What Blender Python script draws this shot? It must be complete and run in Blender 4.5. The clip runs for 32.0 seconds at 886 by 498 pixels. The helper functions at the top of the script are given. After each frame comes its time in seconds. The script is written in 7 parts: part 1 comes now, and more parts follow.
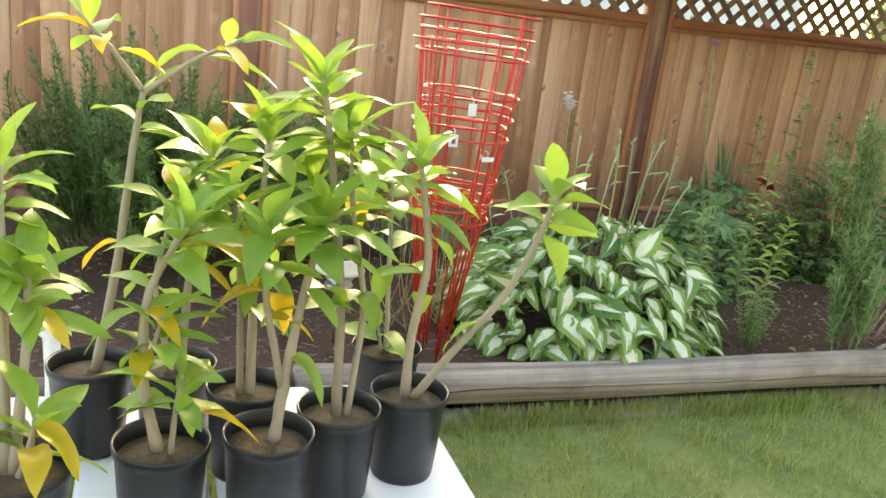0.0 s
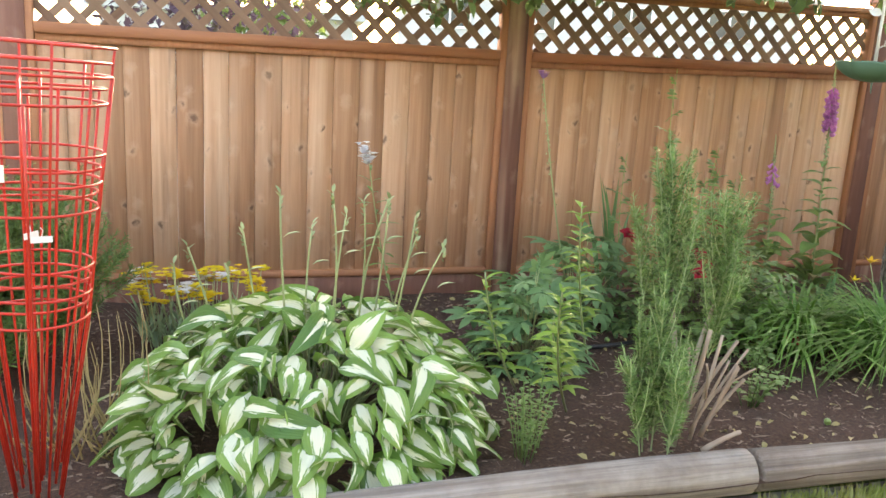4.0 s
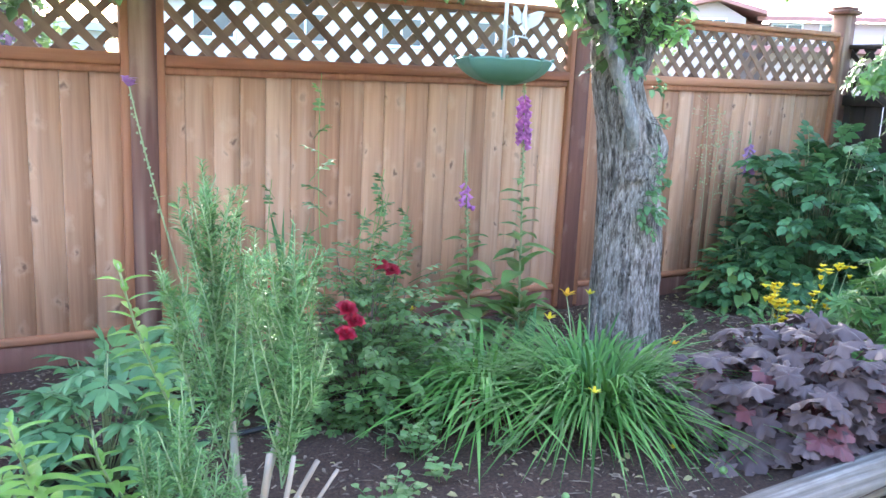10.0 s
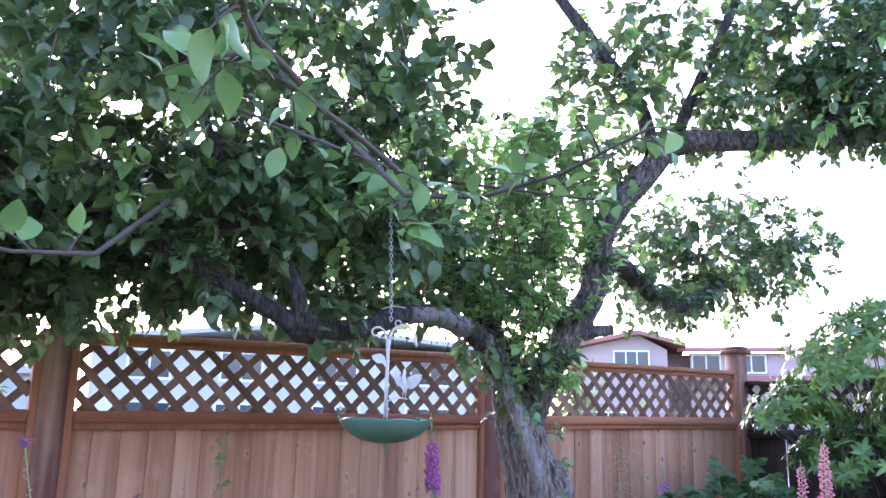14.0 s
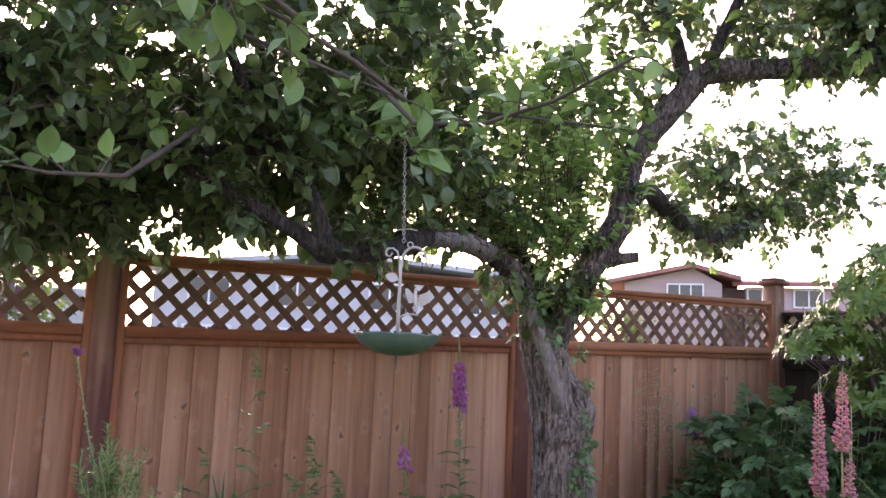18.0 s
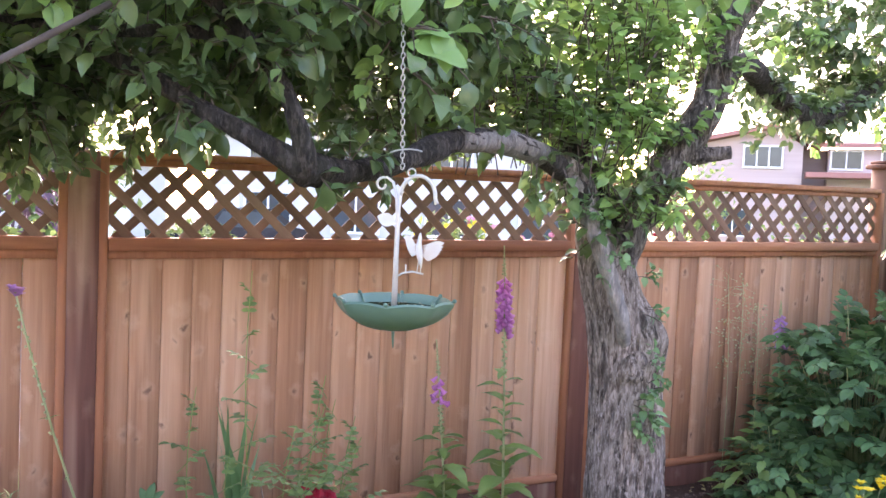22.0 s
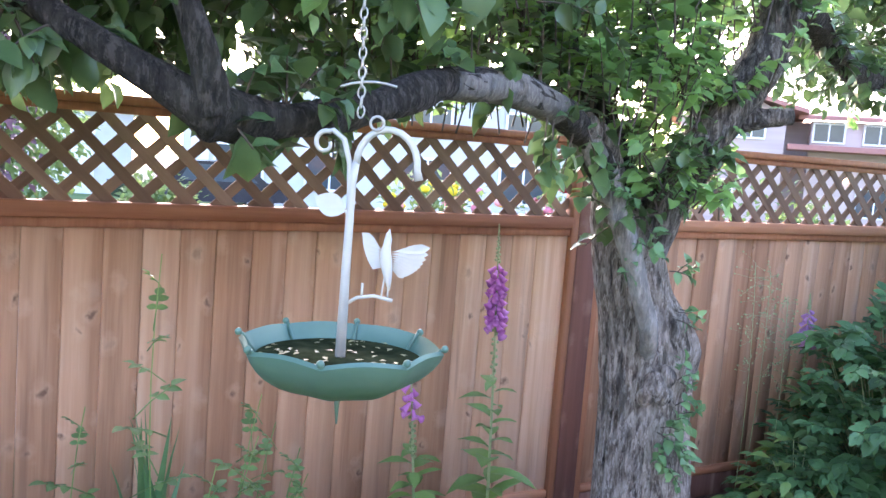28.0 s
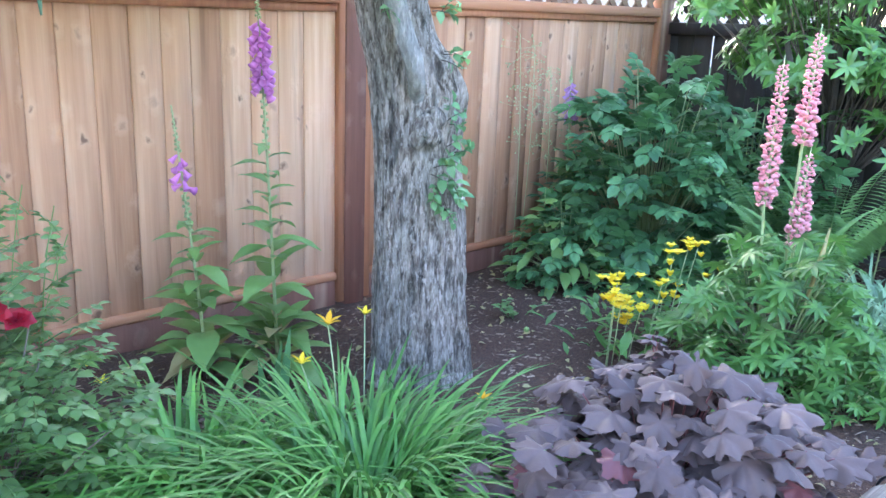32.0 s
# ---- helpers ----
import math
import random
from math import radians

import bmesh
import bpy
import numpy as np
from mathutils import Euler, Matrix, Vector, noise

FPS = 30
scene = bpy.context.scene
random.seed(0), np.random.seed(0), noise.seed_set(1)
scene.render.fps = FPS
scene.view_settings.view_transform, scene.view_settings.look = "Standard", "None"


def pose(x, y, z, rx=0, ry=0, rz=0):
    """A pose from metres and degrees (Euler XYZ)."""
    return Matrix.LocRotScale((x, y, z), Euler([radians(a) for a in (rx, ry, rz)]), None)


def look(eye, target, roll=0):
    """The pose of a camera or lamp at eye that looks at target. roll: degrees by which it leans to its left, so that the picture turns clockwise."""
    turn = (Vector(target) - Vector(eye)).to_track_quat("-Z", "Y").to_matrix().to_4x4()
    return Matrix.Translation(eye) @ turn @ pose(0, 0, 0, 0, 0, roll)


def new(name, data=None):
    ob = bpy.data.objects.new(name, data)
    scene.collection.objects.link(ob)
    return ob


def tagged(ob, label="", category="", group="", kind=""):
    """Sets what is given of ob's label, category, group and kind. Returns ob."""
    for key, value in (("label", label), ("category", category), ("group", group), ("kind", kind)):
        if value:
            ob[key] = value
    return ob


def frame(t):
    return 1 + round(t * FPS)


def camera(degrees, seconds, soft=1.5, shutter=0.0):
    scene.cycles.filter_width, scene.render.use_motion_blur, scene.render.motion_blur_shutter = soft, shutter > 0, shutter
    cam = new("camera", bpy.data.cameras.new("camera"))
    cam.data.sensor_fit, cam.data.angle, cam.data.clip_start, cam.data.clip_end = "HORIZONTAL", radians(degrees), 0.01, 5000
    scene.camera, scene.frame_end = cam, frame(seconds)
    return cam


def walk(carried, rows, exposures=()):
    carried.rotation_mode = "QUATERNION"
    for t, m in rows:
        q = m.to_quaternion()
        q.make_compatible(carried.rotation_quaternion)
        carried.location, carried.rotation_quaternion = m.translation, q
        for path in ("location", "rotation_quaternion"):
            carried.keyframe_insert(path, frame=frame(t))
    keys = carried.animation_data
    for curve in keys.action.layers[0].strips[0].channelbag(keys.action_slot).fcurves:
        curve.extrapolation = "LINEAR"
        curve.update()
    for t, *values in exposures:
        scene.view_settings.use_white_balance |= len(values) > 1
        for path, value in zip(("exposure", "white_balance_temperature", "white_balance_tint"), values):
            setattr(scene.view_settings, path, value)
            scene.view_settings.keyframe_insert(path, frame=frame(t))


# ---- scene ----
cam = camera(56.6, 32.0)
PATH = [
    (0, (0.694, 0.619, 1.270), (1.354, 2.421, 0.707), 7.0),
    (0.5, (0.900, 0.610, 1.268), (1.492, 2.443, 0.726), 5.8),
    (1, (1.092, 0.653, 1.248), (1.652, 2.498, 0.718), 5.0),
    (1.5, (1.233, 0.688, 1.257), (1.777, 2.54, 0.73), 4.8),
    (2, (1.4, 0.764, 1.261), (1.92, 2.629, 0.758), 4.4),
    (2.5, (1.587, 0.824, 1.255), (2.075, 2.705, 0.783), 3.6),
    (3, (1.733, 0.832, 1.264), (2.219, 2.72, 0.817), 3.2),
    (3.5, (1.836, 0.877, 1.271), (2.362, 2.756, 0.835), 3.0),
    (5.5, (2.256, 1.138, 1.236), (3.014, 2.933, 0.785), 4.5),
    (6, (2.372, 1.194, 1.25), (3.187, 2.965, 0.801), 4.6),
    (6.5, (2.441, 1.27, 1.242), (3.332, 3.008, 0.813), 4.9),
    (7, (2.486, 1.335, 1.26), (3.449, 3.035, 0.836), 5.4),
    (7.5, (2.547, 1.382, 1.237), (3.558, 3.057, 0.827), 5.1),
    (8, (2.62, 1.393, 1.257), (3.639, 3.062, 0.839), 4.6),
    (8.5, (2.723, 1.388, 1.261), (3.722, 3.069, 0.845), 3.9),
    (9, (2.788, 1.41, 1.265), (3.785, 3.094, 0.852), 3.3),
    (9.5, (2.846, 1.448, 1.284), (3.853, 3.125, 0.869), 3.1),
    (10, (2.9, 1.463, 1.274), (3.918, 3.142, 0.892), 2.6),
    (10.5, (2.924, 1.525, 1.313), (3.983, 3.191, 0.993), 2.9),
    (11, (2.957, 1.52, 1.3), (4.047, 3.188, 1.119), 2.6),
    (11.5, (3.0, 1.497, 1.323), (4.092, 3.172, 1.311), 2.7),
    (12, (3.022, 1.413, 1.338), (4.099, 3.092, 1.486), 2.7),
    (12.5, (3.027, 1.342, 1.347), (4.09, 3.015, 1.614), 2.4),
    (13, (3.024, 1.312, 1.322), (4.094, 2.962, 1.685), 1.5),
    (13.5, (2.982, 1.32, 1.358), (4.079, 2.947, 1.745), 1.4),
    (14, (2.956, 1.274, 1.346), (4.066, 2.885, 1.761), 1.3),
    (14.5, (2.953, 1.237, 1.363), (4.068, 2.843, 1.788), 1.8),
    (16.5, (2.945, 1.135, 1.352), (4.011, 2.764, 1.809), 2.5),
    (17, (2.978, 1.11, 1.313), (4.017, 2.759, 1.758), 2.3),
    (17.5, (2.954, 1.116, 1.318), (3.989, 2.788, 1.681), 2.5),
    (18, (3.001, 1.104, 1.309), (4.018, 2.808, 1.555), 2.4),
    (18.5, (3.053, 1.128, 1.345), (4.062, 2.851, 1.439), 2.5),
    (19, (3.067, 1.21, 1.324), (4.087, 2.932, 1.292), 2.1),
    (19.5, (3.139, 1.241, 1.411), (4.141, 2.964, 1.247), 2.6),
    (20, (3.179, 1.36, 1.361), (4.187, 3.08, 1.196), 2.3),
    (20.5, (3.314, 1.43, 1.45), (4.278, 3.175, 1.286), 2.7),
    (21, (3.421, 1.479, 1.461), (4.331, 3.255, 1.338), 2.8),
    (21.5, (3.431, 1.573, 1.505), (4.333, 3.355, 1.399), 2.6),
    (22, (3.459, 1.682, 1.547), (4.354, 3.467, 1.447), 2.5),
    (22.5, (3.497, 1.753, 1.561), (4.389, 3.542, 1.483), 2.5),
    (23, (3.498, 1.847, 1.503), (4.412, 3.625, 1.486), 1.8),
    (23.5, (3.591, 1.865, 1.579), (4.468, 3.662, 1.557), 2.0),
    (24, (3.626, 1.932, 1.502), (4.488, 3.736, 1.555), 1.6),
    (24.5, (3.754, 2.041, 1.576), (4.554, 3.873, 1.617), 1.5),
    (26.5, (3.758, 2.331, 1.546), (4.644, 4.125, 1.571), 4.5),
    (27, (3.75, 2.324, 1.553), (4.665, 4.1, 1.464), 5.3),
    (27.5, (3.765, 2.334, 1.553), (4.699, 4.095, 1.39), 4.8),
    (28, (3.768, 2.331, 1.57), (4.718, 4.079, 1.376), 4.5),
    (28.5, (3.778, 2.329, 1.564), (4.742, 4.07, 1.372), 4.3),
    (29, (3.774, 2.318, 1.555), (4.756, 4.05, 1.375), 4.0),
    (29.5, (3.777, 2.3, 1.488), (4.79, 4.017, 1.323), 3.2),
    (30, (3.789, 2.276, 1.431), (4.843, 3.961, 1.209), 2.6),
    (30.5, (3.794, 2.259, 1.365), (4.907, 3.892, 1.063), 2.2),
    (31, (3.811, 2.271, 1.318), (4.99, 3.84, 0.932), 2.0),
    (31.5, (3.813, 2.269, 1.277), (5.065, 3.76, 0.822), 2.1),
    (32, (3.82, 2.268, 1.253), (5.153, 3.667, 0.741), 2.2),
]
walk(cam, [(t, look(eye, target, roll)) for t, eye, target, roll in PATH],
     exposures=[(0.0, 3.15, 8500, 10), (3.0, 3.36, 8250, 17), (6.0, 3.86, 8350, 18), (9.0, 4.08, 5650, 15), (11.0, 3.98, 5550, 19), (12.0, 3.80, 5500, 24), (13.0, 3.30, 5450, 36),
                (14.0, 3.16, 5350, 40), (17.0, 2.48, 6450, 48), (18.3, 2.55, 6800, 43), (19.0, 3.18, 6800, 40), (20.0, 3.68, 6750, 33), (22.0, 3.6, 6650, 38), (23.0, 3.6, 6650, 37),
                (24.0, 3.55, 6700, 27), (27.0, 3.6, 5850, 29), (28.0, 3.6, 5800, 28), (30.0, 3.68, 5550, 26), (31.0, 3.98, 5450, 17), (32.0, 4.34, 5420, 15)])

# ---- world and sun: low veiled sun behind the fence ----
SUN_EL, SUN_AZ = radians(14.0), radians(21.7)
world = bpy.data.worlds.new("sky")
scene.world = world
world.use_nodes = True
wn, wl = world.node_tree.nodes, world.node_tree.links
sky = wn.new("ShaderNodeTexSky")
sky.sky_type, sky.sun_disc = "NISHITA", False
sky.sun_elevation, sky.sun_rotation = SUN_EL, SUN_AZ
sky.air_density, sky.dust_density, sky.ozone_density = 1.0, 3.0, 1.0
wl.new(sky.outputs[0], wn["Background"].inputs[0])
wn["Background"].inputs[1].default_value = 0.15
sun_lamp = bpy.data.lights.new("sun", "SUN")
sun_lamp.energy, sun_lamp.angle, sun_lamp.color = 0.8, radians(10.0), (1.0, 0.93, 0.82)
sun_dir = Vector((math.sin(SUN_AZ) * math.cos(SUN_EL), math.cos(SUN_AZ) * math.cos(SUN_EL), math.sin(SUN_EL)))
new("sun", sun_lamp).matrix_world = look(sun_dir * 60, (0, 0, 0))


# ---- materials ----
def nodes_of(name):
    m = bpy.data.materials.new(name)
    m.use_nodes = True
    return m, m.node_tree.nodes, m.node_tree.links, m.node_tree.nodes["Principled BSDF"]


def ramp(n, l, fac, stops):
    r = n.new("ShaderNodeValToRGB")
    el = r.color_ramp.elements
    while len(el) < len(stops):
        el.new(0.5)
    for e, (p, c) in zip(el, stops):
        e.position, e.color = p, (*c, 1)
    l.new(fac, r.inputs[0])
    return r.outputs[0]


def noise_tex(n, l, vec, scale, detail=4.0, rough=0.6, stretch=None):
    if stretch:
        mp = n.new("ShaderNodeMapping")
        mp.inputs["Scale"].default_value = stretch
        l.new(vec, mp.inputs[0])
        vec = mp.outputs[0]
    t = n.new("ShaderNodeTexNoise")
    t.inputs["Scale"].default_value, t.inputs["Detail"].default_value = scale, detail
    t.inputs["Roughness"].default_value = rough
    l.new(vec, t.inputs["Vector"])
    return t.outputs[0]


def mixc(n, l, fac, a, b, mode="MIX"):
    m = n.new("ShaderNodeMix")
    m.data_type, m.blend_type = "RGBA", mode
    for value, socket in ((fac, m.inputs[0]), (a, m.inputs[6]), (b, m.inputs[7])):
        if isinstance(value, (int, float)):
            socket.default_value = value
        elif isinstance(value, tuple):
            socket.default_value = (*value, 1)
        else:
            l.new(value, socket)
    return m.outputs[2]


def maths(n, l, op, a, b=0.0):
    m = n.new("ShaderNodeMath")
    m.operation = op
    for value, socket in ((a, m.inputs[0]), (b, m.inputs[1])):
        if isinstance(value, (int, float)):
            socket.default_value = value
        else:
            l.new(value, socket)
    return m.outputs[0]


def bump(n, l, bsdf, height, strength=0.4, dist=0.01):
    b = n.new("ShaderNodeBump")
    b.inputs["Strength"].default_value, b.inputs["Distance"].default_value = strength, dist
    l.new(height, b.inputs["Height"])
    l.new(b.outputs[0], bsdf.inputs["Normal"])


def varied_coords(n, l):
    """Object coordinates, shifted for each object."""
    tc, oi = n.new("ShaderNodeTexCoord"), n.new("ShaderNodeObjectInfo")
    add = n.new("ShaderNodeVectorMath")
    add.operation = "ADD"
    sc = n.new("ShaderNodeVectorMath")
    sc.operation = "SCALE"
    comb = n.new("ShaderNodeCombineXYZ")
    for i in range(3):
        l.new(oi.outputs["Random"], comb.inputs[i])
    l.new(comb.outputs[0], sc.inputs[0])
    sc.inputs["Scale"].default_value = 37.0
    l.new(tc.outputs["Object"], add.inputs[0])
    l.new(sc.outputs[0], add.inputs[1])
    return add.outputs[0], oi.outputs["Random"]


def wood(name, stops, stretch, rough=0.75, knots=0.0, weather=None, grain=1.0, relief=0.004):
    m, n, l, b = nodes_of(name)
    vec, rnd = varied_coords(n, l)
    g = noise_tex(n, l, vec, 1.0, 6, 0.65, stretch)
    broad = noise_tex(n, l, vec, 2.2, 3, 0.5, tuple(0.25 * s / max(stretch) * 6 for s in stretch))
    f = maths(n, l, "ADD", maths(n, l, "MULTIPLY", g, 0.55 * grain), maths(n, l, "MULTIPLY", rnd, 0.36))
    f = maths(n, l, "ADD", f, maths(n, l, "MULTIPLY", broad, 0.42))
    f = maths(n, l, "SUBTRACT", f, 0.18)
    col = ramp(n, l, f, stops)
    height = g
    if knots:
        sep, comb = n.new("ShaderNodeSeparateXYZ"), n.new("ShaderNodeCombineXYZ")
        l.new(vec, sep.inputs[0])
        warp = noise_tex(n, l, vec, 16.0, 3, 0.6)
        l.new(maths(n, l, "ADD", maths(n, l, "MULTIPLY", sep.outputs[0], 7.0), maths(n, l, "MULTIPLY", warp, 0.6)), comb.inputs[0])
        l.new(maths(n, l, "ADD", maths(n, l, "MULTIPLY", sep.outputs[2], 4.6), maths(n, l, "MULTIPLY", noise_tex(n, l, vec, 26.0, 3, 0.6), 0.22)), comb.inputs[1])
        v = n.new("ShaderNodeTexVoronoi")
        v.voronoi_dimensions = "2D"
        v.inputs["Scale"].default_value = 1.0
        l.new(comb.outputs[0], v.inputs["Vector"])
        size = n.new("ShaderNodeSeparateColor")
        l.new(v.outputs["Color"], size.inputs[0])
        dist = maths(n, l, "ADD", v.outputs["Distance"], maths(n, l, "MULTIPLY", size.outputs[0], 0.07))
        halo = ramp(n, l, dist, [(0.06, (1, 1, 1)), (0.26, (0, 0, 0))])
        col = mixc(n, l, maths(n, l, "MULTIPLY", halo, 0.38 * knots), col, (0.70, 0.47, 0.32))
        spot = ramp(n, l, dist, [(0.055, (1, 1, 1)), (0.09, (0.5, 0.5, 0.5)), (0.13, (0, 0, 0))])
        dark = maths(n, l, "MULTIPLY", ramp(n, l, size.outputs[1], [(0.30, (0.10, 0.10, 0.10)), (0.55, (1, 1, 1))]), spot)
        col = mixc(n, l, maths(n, l, "MULTIPLY", dark, 0.85 * knots), col, (0.10, 0.042, 0.022))
        height = maths(n, l, "ADD", g, maths(n, l, "MULTIPLY", halo, 3.2))
        streak = ramp(n, l, noise_tex(n, l, vec, 1.0, 2, 0.5, (9.0, 1.0, 0.5)), [(0.56, (0, 0, 0)), (0.70, (1, 1, 1))])
        col = mixc(n, l, maths(n, l, "MULTIPLY", streak, 0.5), col, (0.64, 0.42, 0.28))
        stain = ramp(n, l, noise_tex(n, l, vec, 1.0, 4, 0.6, (22.0, 1.0, 0.9)), [(0.58, (0, 0, 0)), (0.74, (1, 1, 1))])
        col = mixc(n, l, maths(n, l, "MULTIPLY", stain, 0.55), col, (0.20, 0.095, 0.052))
    if weather:
        w = ramp(n, l, noise_tex(n, l, vec, 3.0, 5, 0.7), [(0.42, (0, 0, 0)), (0.68, (1, 1, 1))])
        col = mixc(n, l, maths(n, l, "MULTIPLY", w, 0.6), col, weather)
    l.new(col, b.inputs["Base Color"])
    b.inputs["Roughness"].default_value = rough
    bump(n, l, b, height, 0.35 if relief < 0.006 else 0.9, relief)
    return m


def leaf_material(name, dark, light, trans=0.35, rough=0.36, spots=None, patch=None, gloss=0.4):
    m, n, l, b = nodes_of(name)
    if light[1] > max(light[0], light[2]):
        dark, light = (tuple(k * c for c in (r + 0.18 * (g - r), g, u + 0.04 * (g - u))) for k, (r, g, u) in ((0.72, dark), (1.15, light)))
    gi, oi, tc = n.new("ShaderNodeNewGeometry"), n.new("ShaderNodeObjectInfo"), n.new("ShaderNodeTexCoord")
    blot = noise_tex(n, l, tc.outputs["Object"], 22.0, 3, 0.6)
    r = maths(n, l, "ADD", maths(n, l, "MULTIPLY", gi.outputs["Random Per Island"], 0.45),
              maths(n, l, "MULTIPLY", oi.outputs["Random"], 0.30))
    r = maths(n, l, "ADD", r, maths(n, l, "MULTIPLY", blot, 0.35))
    stops = [(0.12, dark), (0.80, light)]
    if spots:
        stops += [(0.93, spots)]
    col = ramp(n, l, r, stops)
    if patch:
        worn = ramp(n, l, noise_tex(n, l, tc.outputs["Object"], 4.5, 4, 0.65), [(0.46, (0, 0, 0)), (0.66, (1, 1, 1))])
        col = mixc(n, l, maths(n, l, "MULTIPLY", worn, 0.7), col, patch)
    l.new(col, b.inputs["Base Color"])
    b.inputs["Roughness"].default_value = rough
    b.inputs["Specular IOR Level"].default_value = gloss
    bump(n, l, b, noise_tex(n, l, tc.outputs["Object"], 90.0, 3, 0.6), 0.25, 0.003)
    tr = n.new("ShaderNodeBsdfTranslucent")
    l.new(mixc(n, l, 0.35, col, tuple(min(1.0, c * 1.5) for c in light)), tr.inputs[0])
    mix = n.new("ShaderNodeMixShader")
    mix.inputs[0].default_value = trans
    l.new(b.outputs[0], mix.inputs[1])
    l.new(tr.outputs[0], mix.inputs[2])
    l.new(mix.outputs[0], n["Material Output"].inputs[0])
    return m


def plain(name, a, b2, scale=20.0, rough=0.6, metal=0.0, bumps=0.2, dist=0.003, stretch=None):
    m, n, l, b = nodes_of(name)
    vec, rnd = varied_coords(n, l)
    f = noise_tex(n, l, vec, scale, 5, 0.65, stretch)
    big = noise_tex(n, l, vec, scale * 0.15, 3, 0.5, stretch)
    f2 = maths(n, l, "ADD", maths(n, l, "MULTIPLY", f, 0.6), maths(n, l, "MULTIPLY", big, 0.4))
    l.new(ramp(n, l, f2, [(0.30, a), (0.70, b2)]), b.inputs["Base Color"])
    b.inputs["Roughness"].default_value, b.inputs["Metallic"].default_value = rough, metal
    if bumps:
        bump(n, l, b, f, bumps, dist)
    return m


def soil_material():
    m, n, l, b = nodes_of("soil")
    tc = n.new("ShaderNodeTexCoord")
    fine = noise_tex(n, l, tc.outputs["Object"], 90.0, 6, 0.75)
    big = noise_tex(n, l, tc.outputs["Object"], 3.0, 4, 0.6)
    col = ramp(n, l, fine, [(0.32, (0.020, 0.010, 0.006)), (0.54, (0.088, 0.040, 0.023)), (0.76, (0.23, 0.125, 0.078))])
    col = mixc(n, l, maths(n, l, "MULTIPLY", big, 0.5), col, (0.058, 0.029, 0.018))
    v = n.new("ShaderNodeTexVoronoi")
    v.inputs["Scale"].default_value = 75.0
    l.new(tc.outputs["Object"], v.inputs["Vector"])
    chip = ramp(n, l, v.outputs["Color"], [(0.86, (0, 0, 0)), (0.93, (1, 1, 1))])
    col = mixc(n, l, maths(n, l, "MULTIPLY", chip, 0.4), col, (0.28, 0.20, 0.145))
    l.new(col, b.inputs["Base Color"])
    b.inputs["Roughness"].default_value = 0.95
    bump(n, l, b, fine, 0.8, 0.012)
    return m


def bark_material(name="bark", smooth=False, tone=1.0):
    m, n, l, b = nodes_of(name)
    tc = n.new("ShaderNodeTexCoord")
    fine = 0.3 if smooth else 1.0
    ridge = noise_tex(n, l, tc.outputs["Object"], 1.0, 8, 0.72, (54.0, 54.0, 15.0))
    broad = noise_tex(n, l, tc.outputs["Object"], 5.0, 4, 0.6)
    flake = noise_tex(n, l, tc.outputs["Object"], 1.0, 4, 0.7, (75.0, 75.0, 24.0))
    crack = noise_tex(n, l, tc.outputs["Object"], 1.0, 5, 0.68, (30.0, 30.0, 6.5))
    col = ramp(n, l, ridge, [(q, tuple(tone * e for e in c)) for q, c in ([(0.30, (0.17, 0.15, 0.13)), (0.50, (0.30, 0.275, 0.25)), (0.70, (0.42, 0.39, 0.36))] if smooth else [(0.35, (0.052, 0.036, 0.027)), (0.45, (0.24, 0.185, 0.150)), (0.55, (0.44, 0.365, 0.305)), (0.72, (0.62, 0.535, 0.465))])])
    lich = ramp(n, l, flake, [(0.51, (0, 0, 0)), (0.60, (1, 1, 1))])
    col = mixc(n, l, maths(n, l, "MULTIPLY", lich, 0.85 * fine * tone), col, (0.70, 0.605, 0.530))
    deep = ramp(n, l, crack, [(0.375, (1, 1, 1)), (0.475, (0, 0, 0))])
    col = mixc(n, l, maths(n, l, "MULTIPLY", deep, 0.68 * fine), col, (0.035, 0.026, 0.020))
    moss = ramp(n, l, broad, [(0.54, (0, 0, 0)), (0.74, (1, 1, 1))])
    col = mixc(n, l, maths(n, l, "MULTIPLY", moss, 0.25), col, (0.10, 0.10, 0.05))
    l.new(col, b.inputs["Base Color"])
    b.inputs["Roughness"].default_value = 0.9
    h = maths(n, l, "ADD", ridge, maths(n, l, "MULTIPLY", flake, 0.5))
    bump(n, l, b, maths(n, l, "SUBTRACT", h, maths(n, l, "MULTIPLY", deep, 0.6)), 1.0, 0.042 * fine)
    return m


